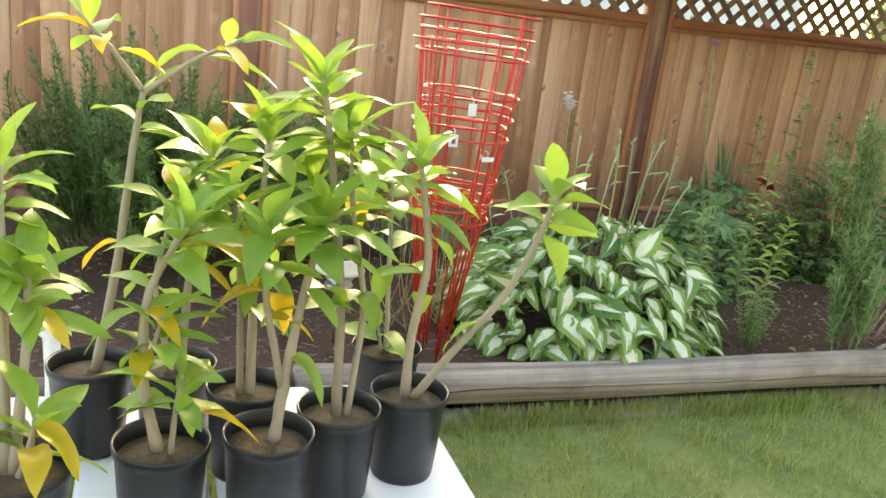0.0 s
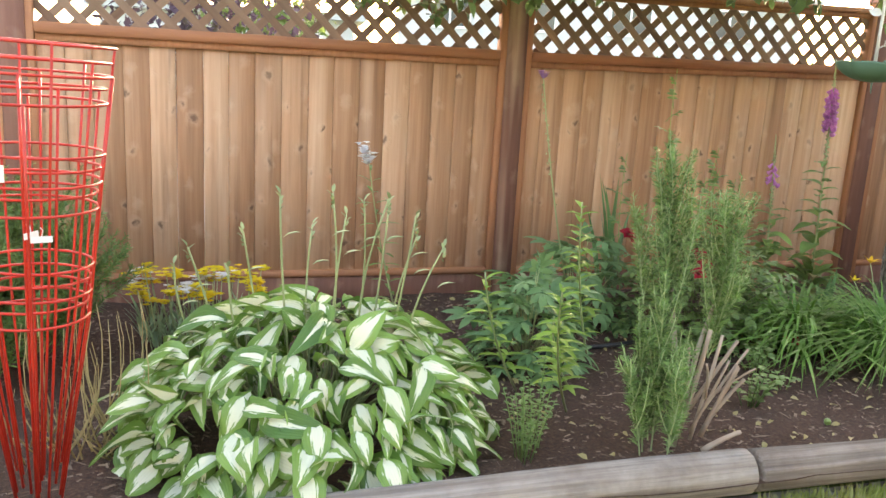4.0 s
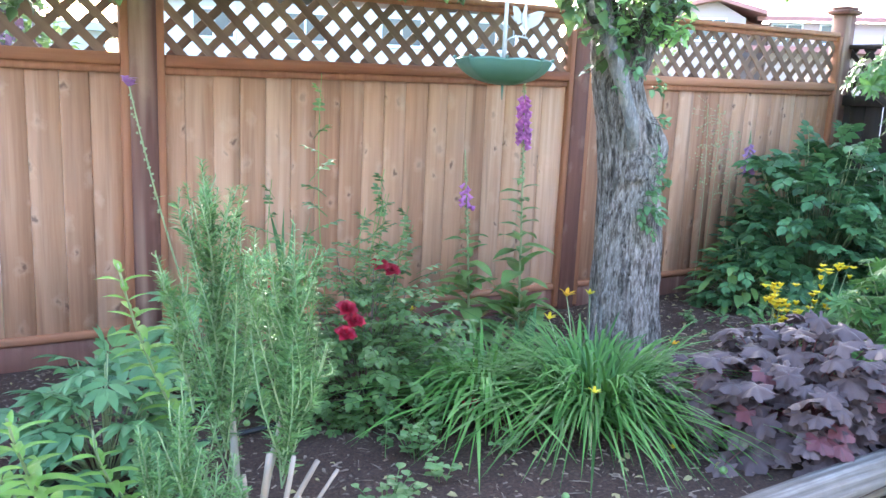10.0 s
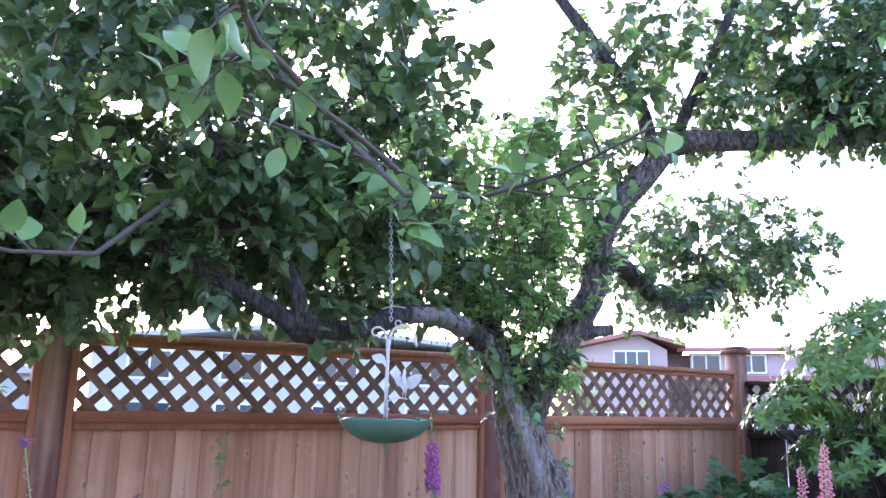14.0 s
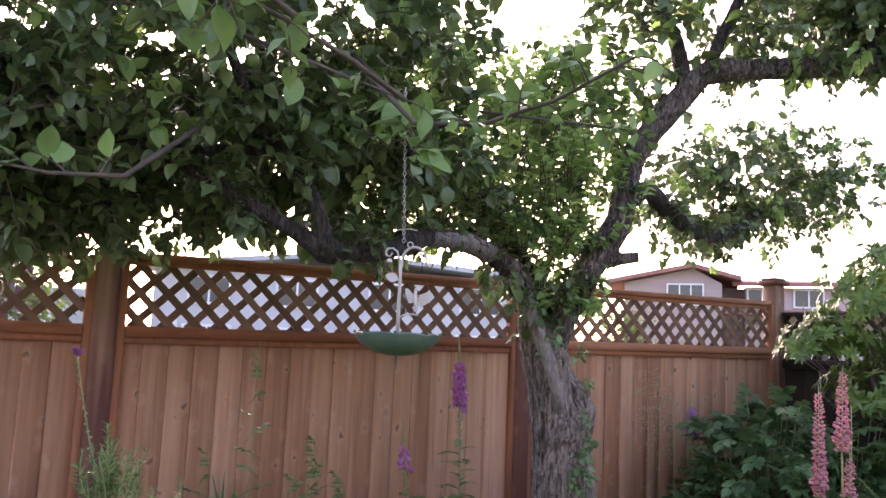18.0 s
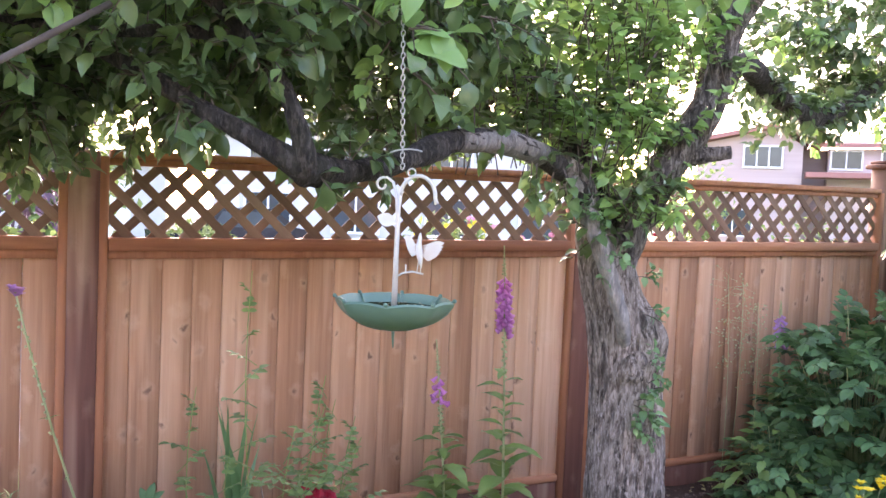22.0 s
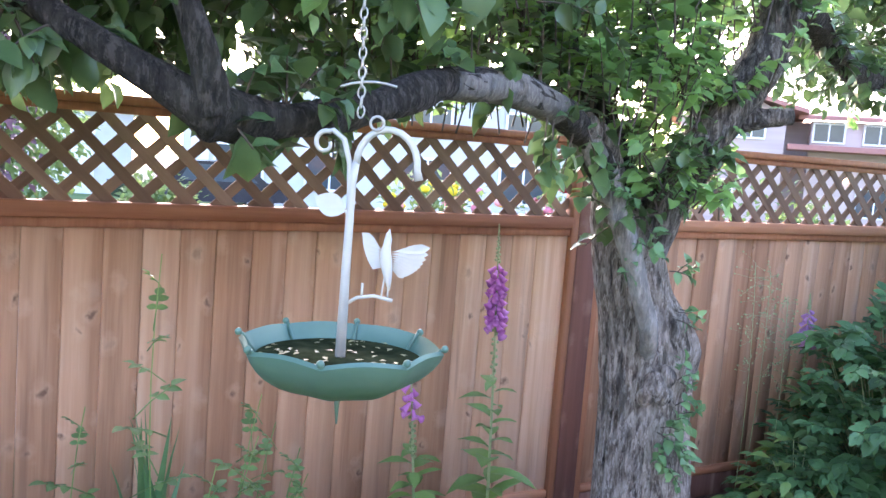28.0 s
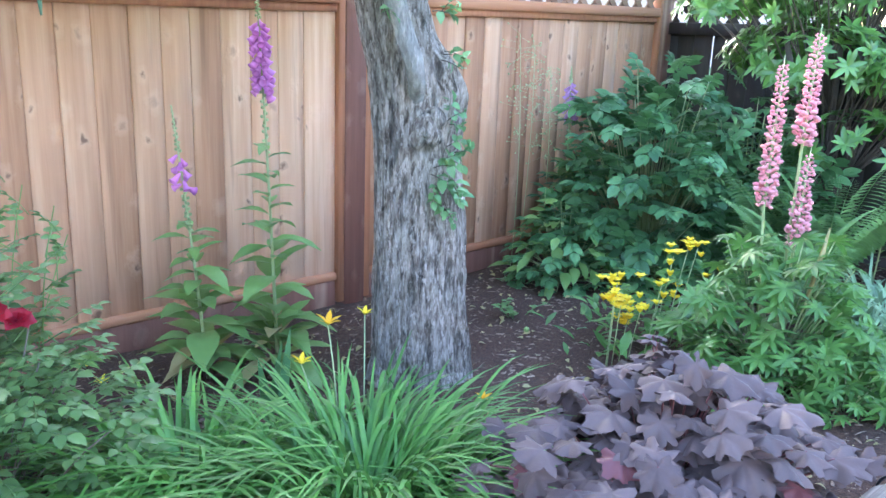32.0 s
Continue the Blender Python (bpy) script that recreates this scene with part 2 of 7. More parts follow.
def hosta_material():
    """Green margin, a white flame along the midrib that frays outwards."""
    m, n, l, b = nodes_of("hosta_leaf")
    uv, oi = n.new("ShaderNodeUVMap"), n.new("ShaderNodeObjectInfo")
    sep, comb = n.new("ShaderNodeSeparateXYZ"), n.new("ShaderNodeCombineXYZ")
    l.new(uv.outputs[0], sep.inputs[0])
    across = maths(n, l, "ABSOLUTE", maths(n, l, "SUBTRACT", maths(n, l, "MULTIPLY", sep.outputs[0], 2.0), 1.0))
    l.new(maths(n, l, "MULTIPLY", sep.outputs[0], 11.0), comb.inputs[0])
    l.new(maths(n, l, "MULTIPLY", sep.outputs[1], 2.2), comb.inputs[1])
    l.new(maths(n, l, "MULTIPLY", oi.outputs["Random"], 50.0), comb.inputs[2])
    fray = noise_tex(n, l, comb.outputs[0], 1.0, 3, 0.6)
    edge = maths(n, l, "SUBTRACT", 0.49, maths(n, l, "MULTIPLY", maths(n, l, "POWER", maths(n, l, "ABSOLUTE", maths(n, l, "SUBTRACT", sep.outputs[1], 0.38)), 1.4), 1.0))
    edge = maths(n, l, "ADD", edge, maths(n, l, "MULTIPLY", maths(n, l, "SUBTRACT", fray, 0.5), 1.3))
    edge = maths(n, l, "ADD", edge, maths(n, l, "MULTIPLY", maths(n, l, "SUBTRACT", oi.outputs["Random"], 0.5), 0.28))
    mask = ramp(n, l, maths(n, l, "SUBTRACT", edge, across), [(0.0, (0, 0, 0)), (0.10, (1, 1, 1))])
    vein = n.new("ShaderNodeTexWave")
    vein.inputs["Scale"].default_value, vein.inputs["Distortion"].default_value = 3.2, 0.6
    l.new(uv.outputs[0], vein.inputs["Vector"])
    green = ramp(n, l, maths(n, l, "ADD", maths(n, l, "MULTIPLY", oi.outputs["Random"], 0.6), maths(n, l, "MULTIPLY", fray, 0.4)), [(0.2, (0.075, 0.180, 0.030)), (0.8, (0.23, 0.39, 0.080))])
    col = mixc(n, l, mask, green, (0.80, 0.82, 0.63))
    l.new(col, b.inputs["Base Color"])
    b.inputs["Roughness"].default_value = 0.38
    bump(n, l, b, vein.outputs[1], 0.25, 0.004)
    tr, mix = n.new("ShaderNodeBsdfTranslucent"), n.new("ShaderNodeMixShader")
    l.new(col, tr.inputs[0])
    mix.inputs[0].default_value = 0.25
    l.new(b.outputs[0], mix.inputs[1])
    l.new(tr.outputs[0], mix.inputs[2])
    l.new(mix.outputs[0], n["Material Output"].inputs[0])
    return m


BOARD = wood("cedar_board", [(0.18, (0.235, 0.105, 0.052)), (0.42, (0.39, 0.198, 0.106)), (0.66, (0.53, 0.300, 0.175)), (0.9, (0.67, 0.435, 0.290))], (27.0, 27.0, 1.0), knots=0.9, grain=1.25)
POST = wood("stained_post", [(0.2, (0.12, 0.046, 0.030)), (0.55, (0.215, 0.088, 0.058)), (0.9, (0.31, 0.145, 0.095))], (34.0, 34.0, 1.4), knots=0.3)
TRIM = wood("red_cedar_trim", [(0.2, (0.22, 0.078, 0.034)), (0.55, (0.41, 0.172, 0.082)), (0.9, (0.54, 0.275, 0.150))], (36.0, 36.0, 1.6))
RAIL = wood("cedar_rail", [(0.2, (0.26, 0.090, 0.040)), (0.55, (0.43, 0.178, 0.085)), (0.9, (0.53, 0.27, 0.15))], (1.6, 36.0, 36.0))
SLAT = wood("lattice_slat", [(0.2, (0.13, 0.070, 0.042)), (0.55, (0.25, 0.150, 0.098)), (0.9, (0.38, 0.255, 0.180))], (1.8, 30.0, 30.0))
# near-black boards: the shade on the side fence is put into their colour
SHADEWOOD = wood("shaded_side_board", [(0.2, (0.022, 0.016, 0.014)), (0.6, (0.05, 0.036, 0.030)), (0.9, (0.085, 0.062, 0.052))], (38.0, 38.0, 1.6))
LOGWOOD = wood("weathered_log", [(0.32, (0.022, 0.015, 0.011)), (0.46, (0.090, 0.066, 0.052)), (0.62, (0.19, 0.152, 0.124)), (0.90, (0.42, 0.36, 0.31))], (0.9, 42.0, 42.0), rough=0.9, weather=(0.105, 0.074, 0.056), grain=1.7, relief=0.016)
CUTWOOD = wood("bare_cut_stem", [(0.2, (0.20, 0.135, 0.095)), (0.8, (0.50, 0.38, 0.29))], (14.0, 14.0, 3.0), rough=0.8)
TWIG = wood("twig_bark", [(0.2, (0.05, 0.036, 0.028)), (0.8, (0.17, 0.13, 0.10))], (20.0, 20.0, 6.0), rough=0.85)
STEMGREY = wood("pale_woody_stem", [(0.2, (0.26, 0.21, 0.15)), (0.8, (0.46, 0.40, 0.30))], (24.0, 24.0, 8.0), rough=0.8)
SOIL, BARK, SMOOTHBARK, HOSTALEAF = soil_material(), bark_material(), bark_material("smooth_bark", True), hosta_material()
# trunk bark toned down: the limbs' backlit shade is put into the colour
SHADEBARK = bark_material("shaded_limb_bark", False, 0.14)
HALFSHADEBARK = bark_material("half_shaded_limb_bark", False, 0.45)
MOSSBARK = bark_material("mossy_limb_bark", True, 0.7)
CONCRETE = plain("concrete", (0.24, 0.225, 0.20), (0.40, 0.38, 0.35), 40, 0.9, 0, 0.4, 0.004)
LAWN = plain("lawn_turf", (0.085, 0.135, 0.030), (0.24, 0.25, 0.085), 30, 0.95, 0, 0.6, 0.01)
FARGRASS = plain("far_grass", (0.07, 0.13, 0.03), (0.14, 0.22, 0.06), 1.2, 0.95, 0, 0.3, 0.02)
ASPHALT = plain("pale_driveway", (0.20, 0.195, 0.195), (0.30, 0.29, 0.29), 2.5, 0.85, 0, 0.2, 0.01)
POTBLACK = plain("black_pot_plastic", (0.010, 0.010, 0.012), (0.022, 0.022, 0.025), 30, 0.38, 0, 0.08)
WHITEPLASTIC = plain("white_resin", (0.74, 0.75, 0.76), (0.82, 0.82, 0.82), 8, 0.35, 0, 0.05)
POTSOIL = plain("potting_soil", (0.05, 0.032, 0.018), (0.16, 0.11, 0.06), 60, 0.95, 0, 0.9, 0.008)
REDWIRE = plain("red_coated_wire", (0.50, 0.020, 0.014), (0.62, 0.045, 0.025), 40, 0.35, 0, 0.05)
TAGWHITE = plain("white_tag", (0.74, 0.74, 0.74), (0.82, 0.82, 0.80), 30, 0.5, 0, 0)
TAGPRINT = plain("tag_print", (0.10, 0.10, 0.10), (0.16, 0.16, 0.16), 30, 0.6, 0, 0)
BOWLGREEN = plain("green_enamel", (0.085, 0.165, 0.118), (0.125, 0.215, 0.158), 9, 0.38, 0.1, 0.12)
CREAM = plain("cream_paint", (0.48, 0.465, 0.42), (0.62, 0.605, 0.56), 25, 0.5, 0.1, 0.25)
CHAIN = plain("chain_metal", (0.42, 0.41, 0.38), (0.60, 0.59, 0.56), 60, 0.4, 0.7, 0.1)
HOSE = plain("black_hose", (0.008, 0.008, 0.009), (0.02, 0.02, 0.022), 40, 0.45, 0, 0.1)
LAMPCREAM = plain("cream_lamp_plastic", (0.55, 0.50, 0.38), (0.66, 0.61, 0.50), 20, 0.5, 0, 0.1)
LAMPMETAL = plain("brushed_steel", (0.42, 0.41, 0.40), (0.58, 0.57, 0.55), 60, 0.3, 0.85, 0.1)
PANELBLUE = plain("solar_cell", (0.010, 0.011, 0.018), (0.025, 0.026, 0.035), 30, 0.2, 0, 0)

SCAPE = leaf_material("hosta_scape", (0.20, 0.28, 0.10), (0.36, 0.42, 0.20), 0.15)
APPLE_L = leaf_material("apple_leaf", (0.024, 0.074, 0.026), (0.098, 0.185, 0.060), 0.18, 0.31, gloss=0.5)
# lighter copy of the apple leaf that carries light from the open sky
APPLE_B = leaf_material("skylit_apple_leaf", (0.080, 0.225, 0.055), (0.24, 0.46, 0.125), 0.36, 0.33, gloss=0.5)
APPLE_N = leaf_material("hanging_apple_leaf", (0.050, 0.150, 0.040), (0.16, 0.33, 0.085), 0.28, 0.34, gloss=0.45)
APPLE_F = plain("green_apple", (0.14, 0.24, 0.06), (0.24, 0.32, 0.10), 30, 0.35, 0, 0.03)
POT_L = leaf_material("potted_leaf", (0.072, 0.21, 0.026), (0.235, 0.41, 0.052), 0.40)
POT_Y = leaf_material("yellowed_leaf", (0.42, 0.38, 0.03), (0.64, 0.45, 0.04), 0.4)
ROSEMARY = leaf_material("rosemary_needle", (0.034, 0.120, 0.024), (0.20, 0.38, 0.110), 0.15, 0.5)
ROSESTEM = leaf_material("rosemary_shoot", (0.24, 0.34, 0.15), (0.36, 0.46, 0.22), 0.15, 0.5)
FINEBUSH = leaf_material("fine_needle", (0.032, 0.10, 0.022), (0.12, 0.235, 0.055), 0.2, 0.5)
PEONY = leaf_material("peony_leaf", (0.045, 0.145, 0.055), (0.16, 0.33, 0.130), 0.28)
PHLOX = leaf_material("phlox_leaf", (0.095, 0.245, 0.036), (0.25, 0.45, 0.075), 0.40)
ROSELEAF = leaf_material("rose_leaf", (0.030, 0.095, 0.028), (0.14, 0.25, 0.070), 0.3)
ROSERED = leaf_material("red_rose_petal", (0.20, 0.005, 0.014), (0.40, 0.012, 0.034), 0.2, 0.5)
DAYLILY = leaf_material("daylily_blade", (0.014, 0.085, 0.012), (0.110, 0.30, 0.048), 0.22, 0.42)
YELLOW = leaf_material("yellow_petal", (0.75, 0.46, 0.012), (0.82, 0.66, 0.03), 0.3, 0.5)
ORANGE = leaf_material("orange_petal", (0.80, 0.30, 0.010), (0.85, 0.48, 0.02), 0.3, 0.5)
HEUCH = leaf_material("heuchera_leaf", (0.036, 0.021, 0.023), (0.160, 0.108, 0.102), 0.08, 0.5, spots=(0.15, 0.125, 0.085), gloss=0.2)
HEUCH_R = leaf_material("red_heuchera_leaf", (0.11, 0.030, 0.038), (0.19, 0.065, 0.065), 0.2, 0.4)
BLEED = leaf_material("blue_green_leaf", (0.022, 0.098, 0.034), (0.098, 0.25, 0.088), 0.25)
FOXLEAF = leaf_material("foxglove_leaf", (0.065, 0.165, 0.034), (0.19, 0.33, 0.085), 0.3)
FOXOLD = leaf_material("withered_leaf", (0.30, 0.27, 0.10), (0.46, 0.36, 0.17), 0.3)
FOXPURPLE = leaf_material("purple_bell", (0.46, 0.085, 0.40), (0.70, 0.30, 0.62), 0.35, 0.5)
PALEPURPLE = leaf_material("pale_purple_bell", (0.38, 0.17, 0.42), (0.52, 0.29, 0.54), 0.3, 0.5)
PINK = leaf_material("pink_lupin_petal", (0.56, 0.12, 0.25), (0.82, 0.44, 0.45), 0.3, 0.5)
LUPLEAF = leaf_material("lupin_leaf", (0.028, 0.115, 0.022), (0.115, 0.27, 0.052), 0.3)
GREYBLADE = leaf_material("grey_green_blade", (0.12, 0.22, 0.11), (0.28, 0.42, 0.24), 0.3)
RHODO = leaf_material("rhododendron_leaf", (0.020, 0.092, 0.016), (0.105, 0.265, 0.042), 0.18, 0.30, gloss=0.55)
WHITEPETAL = leaf_material("white_petal", (0.78, 0.76, 0.77), (0.88, 0.87, 0.86), 0.45, 0.5)
GRASS = leaf_material("grass_blade", (0.10, 0.19, 0.03), (0.30, 0.37, 0.085), 0.32, 0.5, spots=(0.46, 0.40, 0.19), patch=(0.40, 0.36, 0.14))
DRY = leaf_material("dry_grass", (0.30, 0.24, 0.11), (0.50, 0.40, 0.20), 0.2, 0.6)
CHIP = plain("bark_chip", (0.050, 0.026, 0.016), (0.40, 0.285, 0.205), 30, 0.9, 0, 0.3)
HERB = leaf_material("herb_leaf", (0.06, 0.17, 0.04), (0.16, 0.30, 0.09), 0.3)
FARLEAF = leaf_material("far_foliage", (0.045, 0.10, 0.025), (0.16, 0.25, 0.07), 0.35, 0.6)
PLUM = leaf_material("plum_foliage", (0.035, 0.018, 0.030), (0.085, 0.050, 0.075), 0.2, 0.6)


# ---- geometry helpers ----
class Geo:
    """Collects vertices and faces for one mesh."""

    def __init__(self):
        self.v, self.f, self.m, self.n = [], [], [], 0

    def add(self, verts, faces, mat=0):
        self.v.append(np.asarray(verts, float).reshape(-1, 3))
        k = self.n
        self.f.extend([tuple(int(i) + k for i in f) for f in faces])
        self.m.extend([mat] * len(faces))
        self.n += len(self.v[-1])
        return self

    def scatter(self, base, faces, mats, at, pick=None):
        """Puts one shape at many places: mats (N,3,3), at (N,3)."""
        base = np.asarray(base, float)
        allv = np.einsum("nij,vj->nvi", np.asarray(mats), base) + np.asarray(at)[:, None, :]
        nv = len(base)
        k = self.n
        self.v.append(allv.reshape(-1, 3))
        for i in range(len(allv)):
            o = k + i * nv
            for fi, f in enumerate(faces):
                self.f.append(tuple(a + o for a in f))
                self.m.append(pick[fi] if pick else 0)
        self.n += nv * len(allv)
        return self

    def tube(self, pts, radii, seg=8, mat=0, cap=True, rough=0.0, rng=None):
        pts = np.asarray(pts, float)
        radii = np.broadcast_to(np.asarray(radii, float), (len(pts),))
        tan = np.gradient(pts, axis=0)
        tan /= np.linalg.norm(tan, axis=1)[:, None] + 1e-9
        u = np.array([0.31, 0.17, 0.93]) if abs(tan[0][2]) < 0.85 else np.array([0.93, 0.31, 0.17])
        verts = []
        a = np.linspace(0, 2 * np.pi, seg, endpoint=False)
        for p, t, r in zip(pts, tan, radii):
            u = u - (u @ t) * t
            u = u / np.linalg.norm(u)
            w = np.cross(t, u)
            rr = r * (1 + (rng.uniform(-rough, rough, seg) if rng is not None else np.zeros(seg)))
            verts.append(p + (np.cos(a) * rr)[:, None] * u + (np.sin(a) * rr)[:, None] * w)
        n = len(pts)
        faces = [(i * seg + j, i * seg + (j + 1) % seg, (i + 1) * seg + (j + 1) % seg, (i + 1) * seg + j) for i in range(n - 1) for j in range(seg)]
        if cap:
            faces += [tuple(range(seg - 1, -1, -1)), tuple(range((n - 1) * seg, n * seg))]
        return self.add(np.concatenate(verts), faces, mat)

    def lathe(self, profile, seg=24, mat=0, at=(0, 0, 0)):
        a = np.linspace(0, 2 * np.pi, seg, endpoint=False)
        verts = [(r * math.cos(q) + at[0], r * math.sin(q) + at[1], z + at[2]) for r, z in profile for q in a]
        n = len(profile)
        faces = [(i * seg + j, i * seg + (j + 1) % seg, (i + 1) * seg + (j + 1) % seg, (i + 1) * seg + j) for i in range(n - 1) for j in range(seg)]
        return self.add(verts, faces, mat)

    def box(self, x0, x1, y0, y1, z0, z1, mat=0, b=0.0):
        if b <= 0:
            v = [(x, y, z) for z in (z0, z1) for y in (y0, y1) for x in (x0, x1)]
            return self.add(v, [(0, 2, 3, 1), (4, 5, 7, 6), (0, 1, 5, 4), (2, 6, 7, 3), (0, 4, 6, 2), (1, 3, 7, 5)], mat)
        v = []
        for z, d in ((z0, b), (z0 + b, 0), (z1 - b, 0), (z1, b)):
            xa, xb, ya, yb = x0 + d, x1 - d, y0 + d, y1 - d
            v += [(xa + b, ya, z), (xb - b, ya, z), (xb, ya + b, z), (xb, yb - b, z), (xb - b, yb, z), (xa + b, yb, z), (xa, yb - b, z), (xa, ya + b, z)]
        f = [tuple(range(7, -1, -1)), tuple(range(24, 32))]
        f += [(i * 8 + j, i * 8 + (j + 1) % 8, (i + 1) * 8 + (j + 1) % 8, (i + 1) * 8 + j) for i in range(3) for j in range(8)]
        return self.add(v, f, mat)

    def ball(self, c, r, seg=8, rings=5, mat=0, squash=1.0):
        prof = [(max(1e-4, r * math.sin(math.pi * i / rings)), -r * squash * math.cos(math.pi * i / rings)) for i in range(rings + 1)]
        return self.lathe(prof, seg, mat, c)

    def mesh(self, name, mats, smooth=True):
        me = bpy.data.meshes.new(name)
        v = np.concatenate(self.v) if self.v else np.zeros((0, 3))
        me.from_pydata(v.tolist(), [], self.f)
        for m in mats:
            me.materials.append(m)
        if len(mats) > 1:
            me.polygons.foreach_set("material_index", self.m)
        if smooth:
            me.polygons.foreach_set("use_smooth", [True] * len(me.polygons))
        me.update()
        return me


def thing(name, at, label, category, group="", kind="", turn=0.0):
    ob = new(name)
    ob.matrix_basis = pose(*at, 0, 0, turn)
    ob.empty_display_size = 0.1
    return tagged(ob, label, category, group, kind)


def part(name, geo, mats, parent=None, label="", smooth=True, kind="", m=None):
    mats = mats if isinstance(mats, (list, tuple)) else [mats]
    data = geo.mesh(name, mats, smooth) if isinstance(geo, Geo) else geo
    ob = new(name, data)
    if parent:
        ob.parent = parent
    if m is not None:
        ob.matrix_basis = m
    return tagged(ob, label, "", "", kind)


def structure(name, geo, mats, label, category, smooth=False):
    mats = mats if isinstance(mats, (list, tuple)) else [mats]
    return tagged(new(name, geo.mesh(name, mats, smooth)), label, category, "", "structure")


def facing(d, up=(0, 0, 1), roll=0.0):
    """3x3 whose y axis is d and whose z axis is near up."""
    y = np.asarray(d, float)
    y = y / (np.linalg.norm(y) + 1e-9)
    x = np.cross(y, np.asarray(up, float))
    if np.linalg.norm(x) < 1e-4:
        x = np.cross(y, (1.0, 0.0, 0.2))
    x /= np.linalg.norm(x)
    z = np.cross(x, y)
    c, s = math.cos(roll), math.sin(roll)
    return np.stack([x * c + z * s, y, z * c - x * s], axis=1)


def leaf_shape(length, width, n=4, fold=0.25, curl=0.3, peak=0.45, tip=0.0, wave=0.0):
    """A leaf along +y: a midrib, two sides folded up, curling down to its tip. Returns vertices and faces."""
    v, f = [], []
    for i in range(n + 1):
        t = i / n
        q = t ** (math.log(0.5) / math.log(peak))
        w = width / 2 * (math.sin(math.pi * q) ** 0.85 if 0 < t < 1 else tip)
        y = length * t * (1 - 0.12 * curl * t)
        z = -curl * length * t * t * 0.6
        wz = wave * width * math.sin(t * 9.0)
        v += [(-w, y, z + fold * w + wz), (0, y, z), (w, y, z + fold * w - wz)]
    for i in range(n):
        a = i * 3
        f += [(a, a + 1, a + 4, a + 3), (a + 1, a + 2, a + 5, a + 4)]
    return np.array(v), f


def put_leaf(mesh, parent, at, d, up=(0, 0, 1), size=1.0, name="leaf", roll=0.0):
    m3 = facing(d, up, roll) * size
    m = Matrix([[*m3[0], at[0]], [*m3[1], at[1]], [*m3[2], at[2]], [0, 0, 0, 1]])
    ob = new(name, mesh)
    ob.parent = parent
    ob.matrix_basis = m
    return ob


def leaf_data(name, mat, *a, **k):
    v, f = leaf_shape(*a, **k)
    return Geo().add(v, f).mesh(name, [mat])


def arc(p, q, sag=0.0, n=6, side=(0, 0, 1)):
    p, q = np.asarray(p, float), np.asarray(q, float)
    t = np.linspace(0, 1, n)[:, None]
    return p + (q - p) * t + np.asarray(side, float) * (4 * sag * t * (1 - t))


def bed_z(x, y):
    return 0.2 * (5.3 - y) / 2.9 * 0.95


# ---- ground, lawn, bed and edging ----
rng = np.random.default_rng(7)


def sheet(x0, x1, y0, y1, nx, ny, zf):
    xs, ys = np.linspace(x0, x1, nx), np.linspace(y0, y1, ny)
    v = [(x, y, zf(x, y)) for y in ys for x in xs]
    f = [(j * nx + i, j * nx + i + 1, (j + 1) * nx + i + 1, (j + 1) * nx + i) for j in range(ny - 1) for i in range(nx - 1)]
    return Geo().add(v, f)


def lumps(x, y, s, a):
    return a * noise.noise((x * s, y * s, 3.7))


structure("ground", sheet(-900, 900, -900, 900, 37, 37, lambda x, y: -0.12), FARGRASS, "wide grassy ground reaching the horizon", "ground", True)
LAWN_Z = 0.05
structure("lawn", sheet(-7, 9.0, -9, 2.70, 60, 50, lambda x, y: LAWN_Z + lumps(x, y, 2.0, 0.008)), LAWN, "green and slightly dry mown lawn", "lawn", True)
structure("flower_bed", sheet(-4.2, 9.2, 2.72, 5.36, 190, 60, lambda x, y: bed_z(x, y) - 0.01 + lumps(x, y, 3.0, 0.014) + lumps(x, y, 14.0, 0.008)), SOIL, "dark brown soil bed with scattered bark chips", "flower bed", True)

edge = thing("concrete_edging", (0, 2.66, 0), "pale concrete strip between lawn and log edging", "edging", kind="structure")
for i in range(13):
    x0 = -4.2 + i * 1.0
    part("concrete_slab", Geo().box(x0 + 0.004, x0 + 0.996, 0.048, 0.15, -0.10, 0.063 + 0.003 * math.sin(i * 2.1), 0, 0.006), CONCRETE, edge)

LOG_ENDS = [-3.75, -1.31, 1.07, 3.49, 5.90, 8.3]
for i in range(5):
    a, b = LOG_ENDS[i] + 0.006, LOG_ENDS[i + 1] - 0.006
    log = thing("edging_log", (a, 2.79, 0.155), "weathered grey round log edging the flower bed", "log", "edging logs")
    xs = np.concatenate([[0, 0.008], np.linspace(0.05, b - a - 0.05, 70), [b - a - 0.008, b - a]])
    pts = [(x, 0.006 * math.sin(x * 2 + i), 0.004 * math.sin(x * 3.1 + i)) for x in xs]
    g = Geo().tube(pts, [0.054] + [0.063 + 0.003 * math.sin(2.3 * x + i) for x in xs[1:-1]] + [0.054], 44)
    gv = g.v[0]
    for j in range(len(gv)):
        c = np.array(pts[j // 44])
        d = gv[j] - c
        a = math.atan2(d[2], d[1])
        q = 1 + 0.045 * noise.noise((gv[j][0] * 1.3 + 9 * i, math.cos(a) * 1.4, math.sin(a) * 1.4)) - 0.075 * max(0.0, noise.noise((gv[j][0] * 0.9 + 5 * i, math.cos(a) * 7, math.sin(a) * 7)) - 0.12) + 0.02 * noise.noise((gv[j][0] * 9, math.cos(a) * 5, math.sin(a) * 5))
        gv[j] = c + d * q
    part("timber", g, LOGWOOD, log)

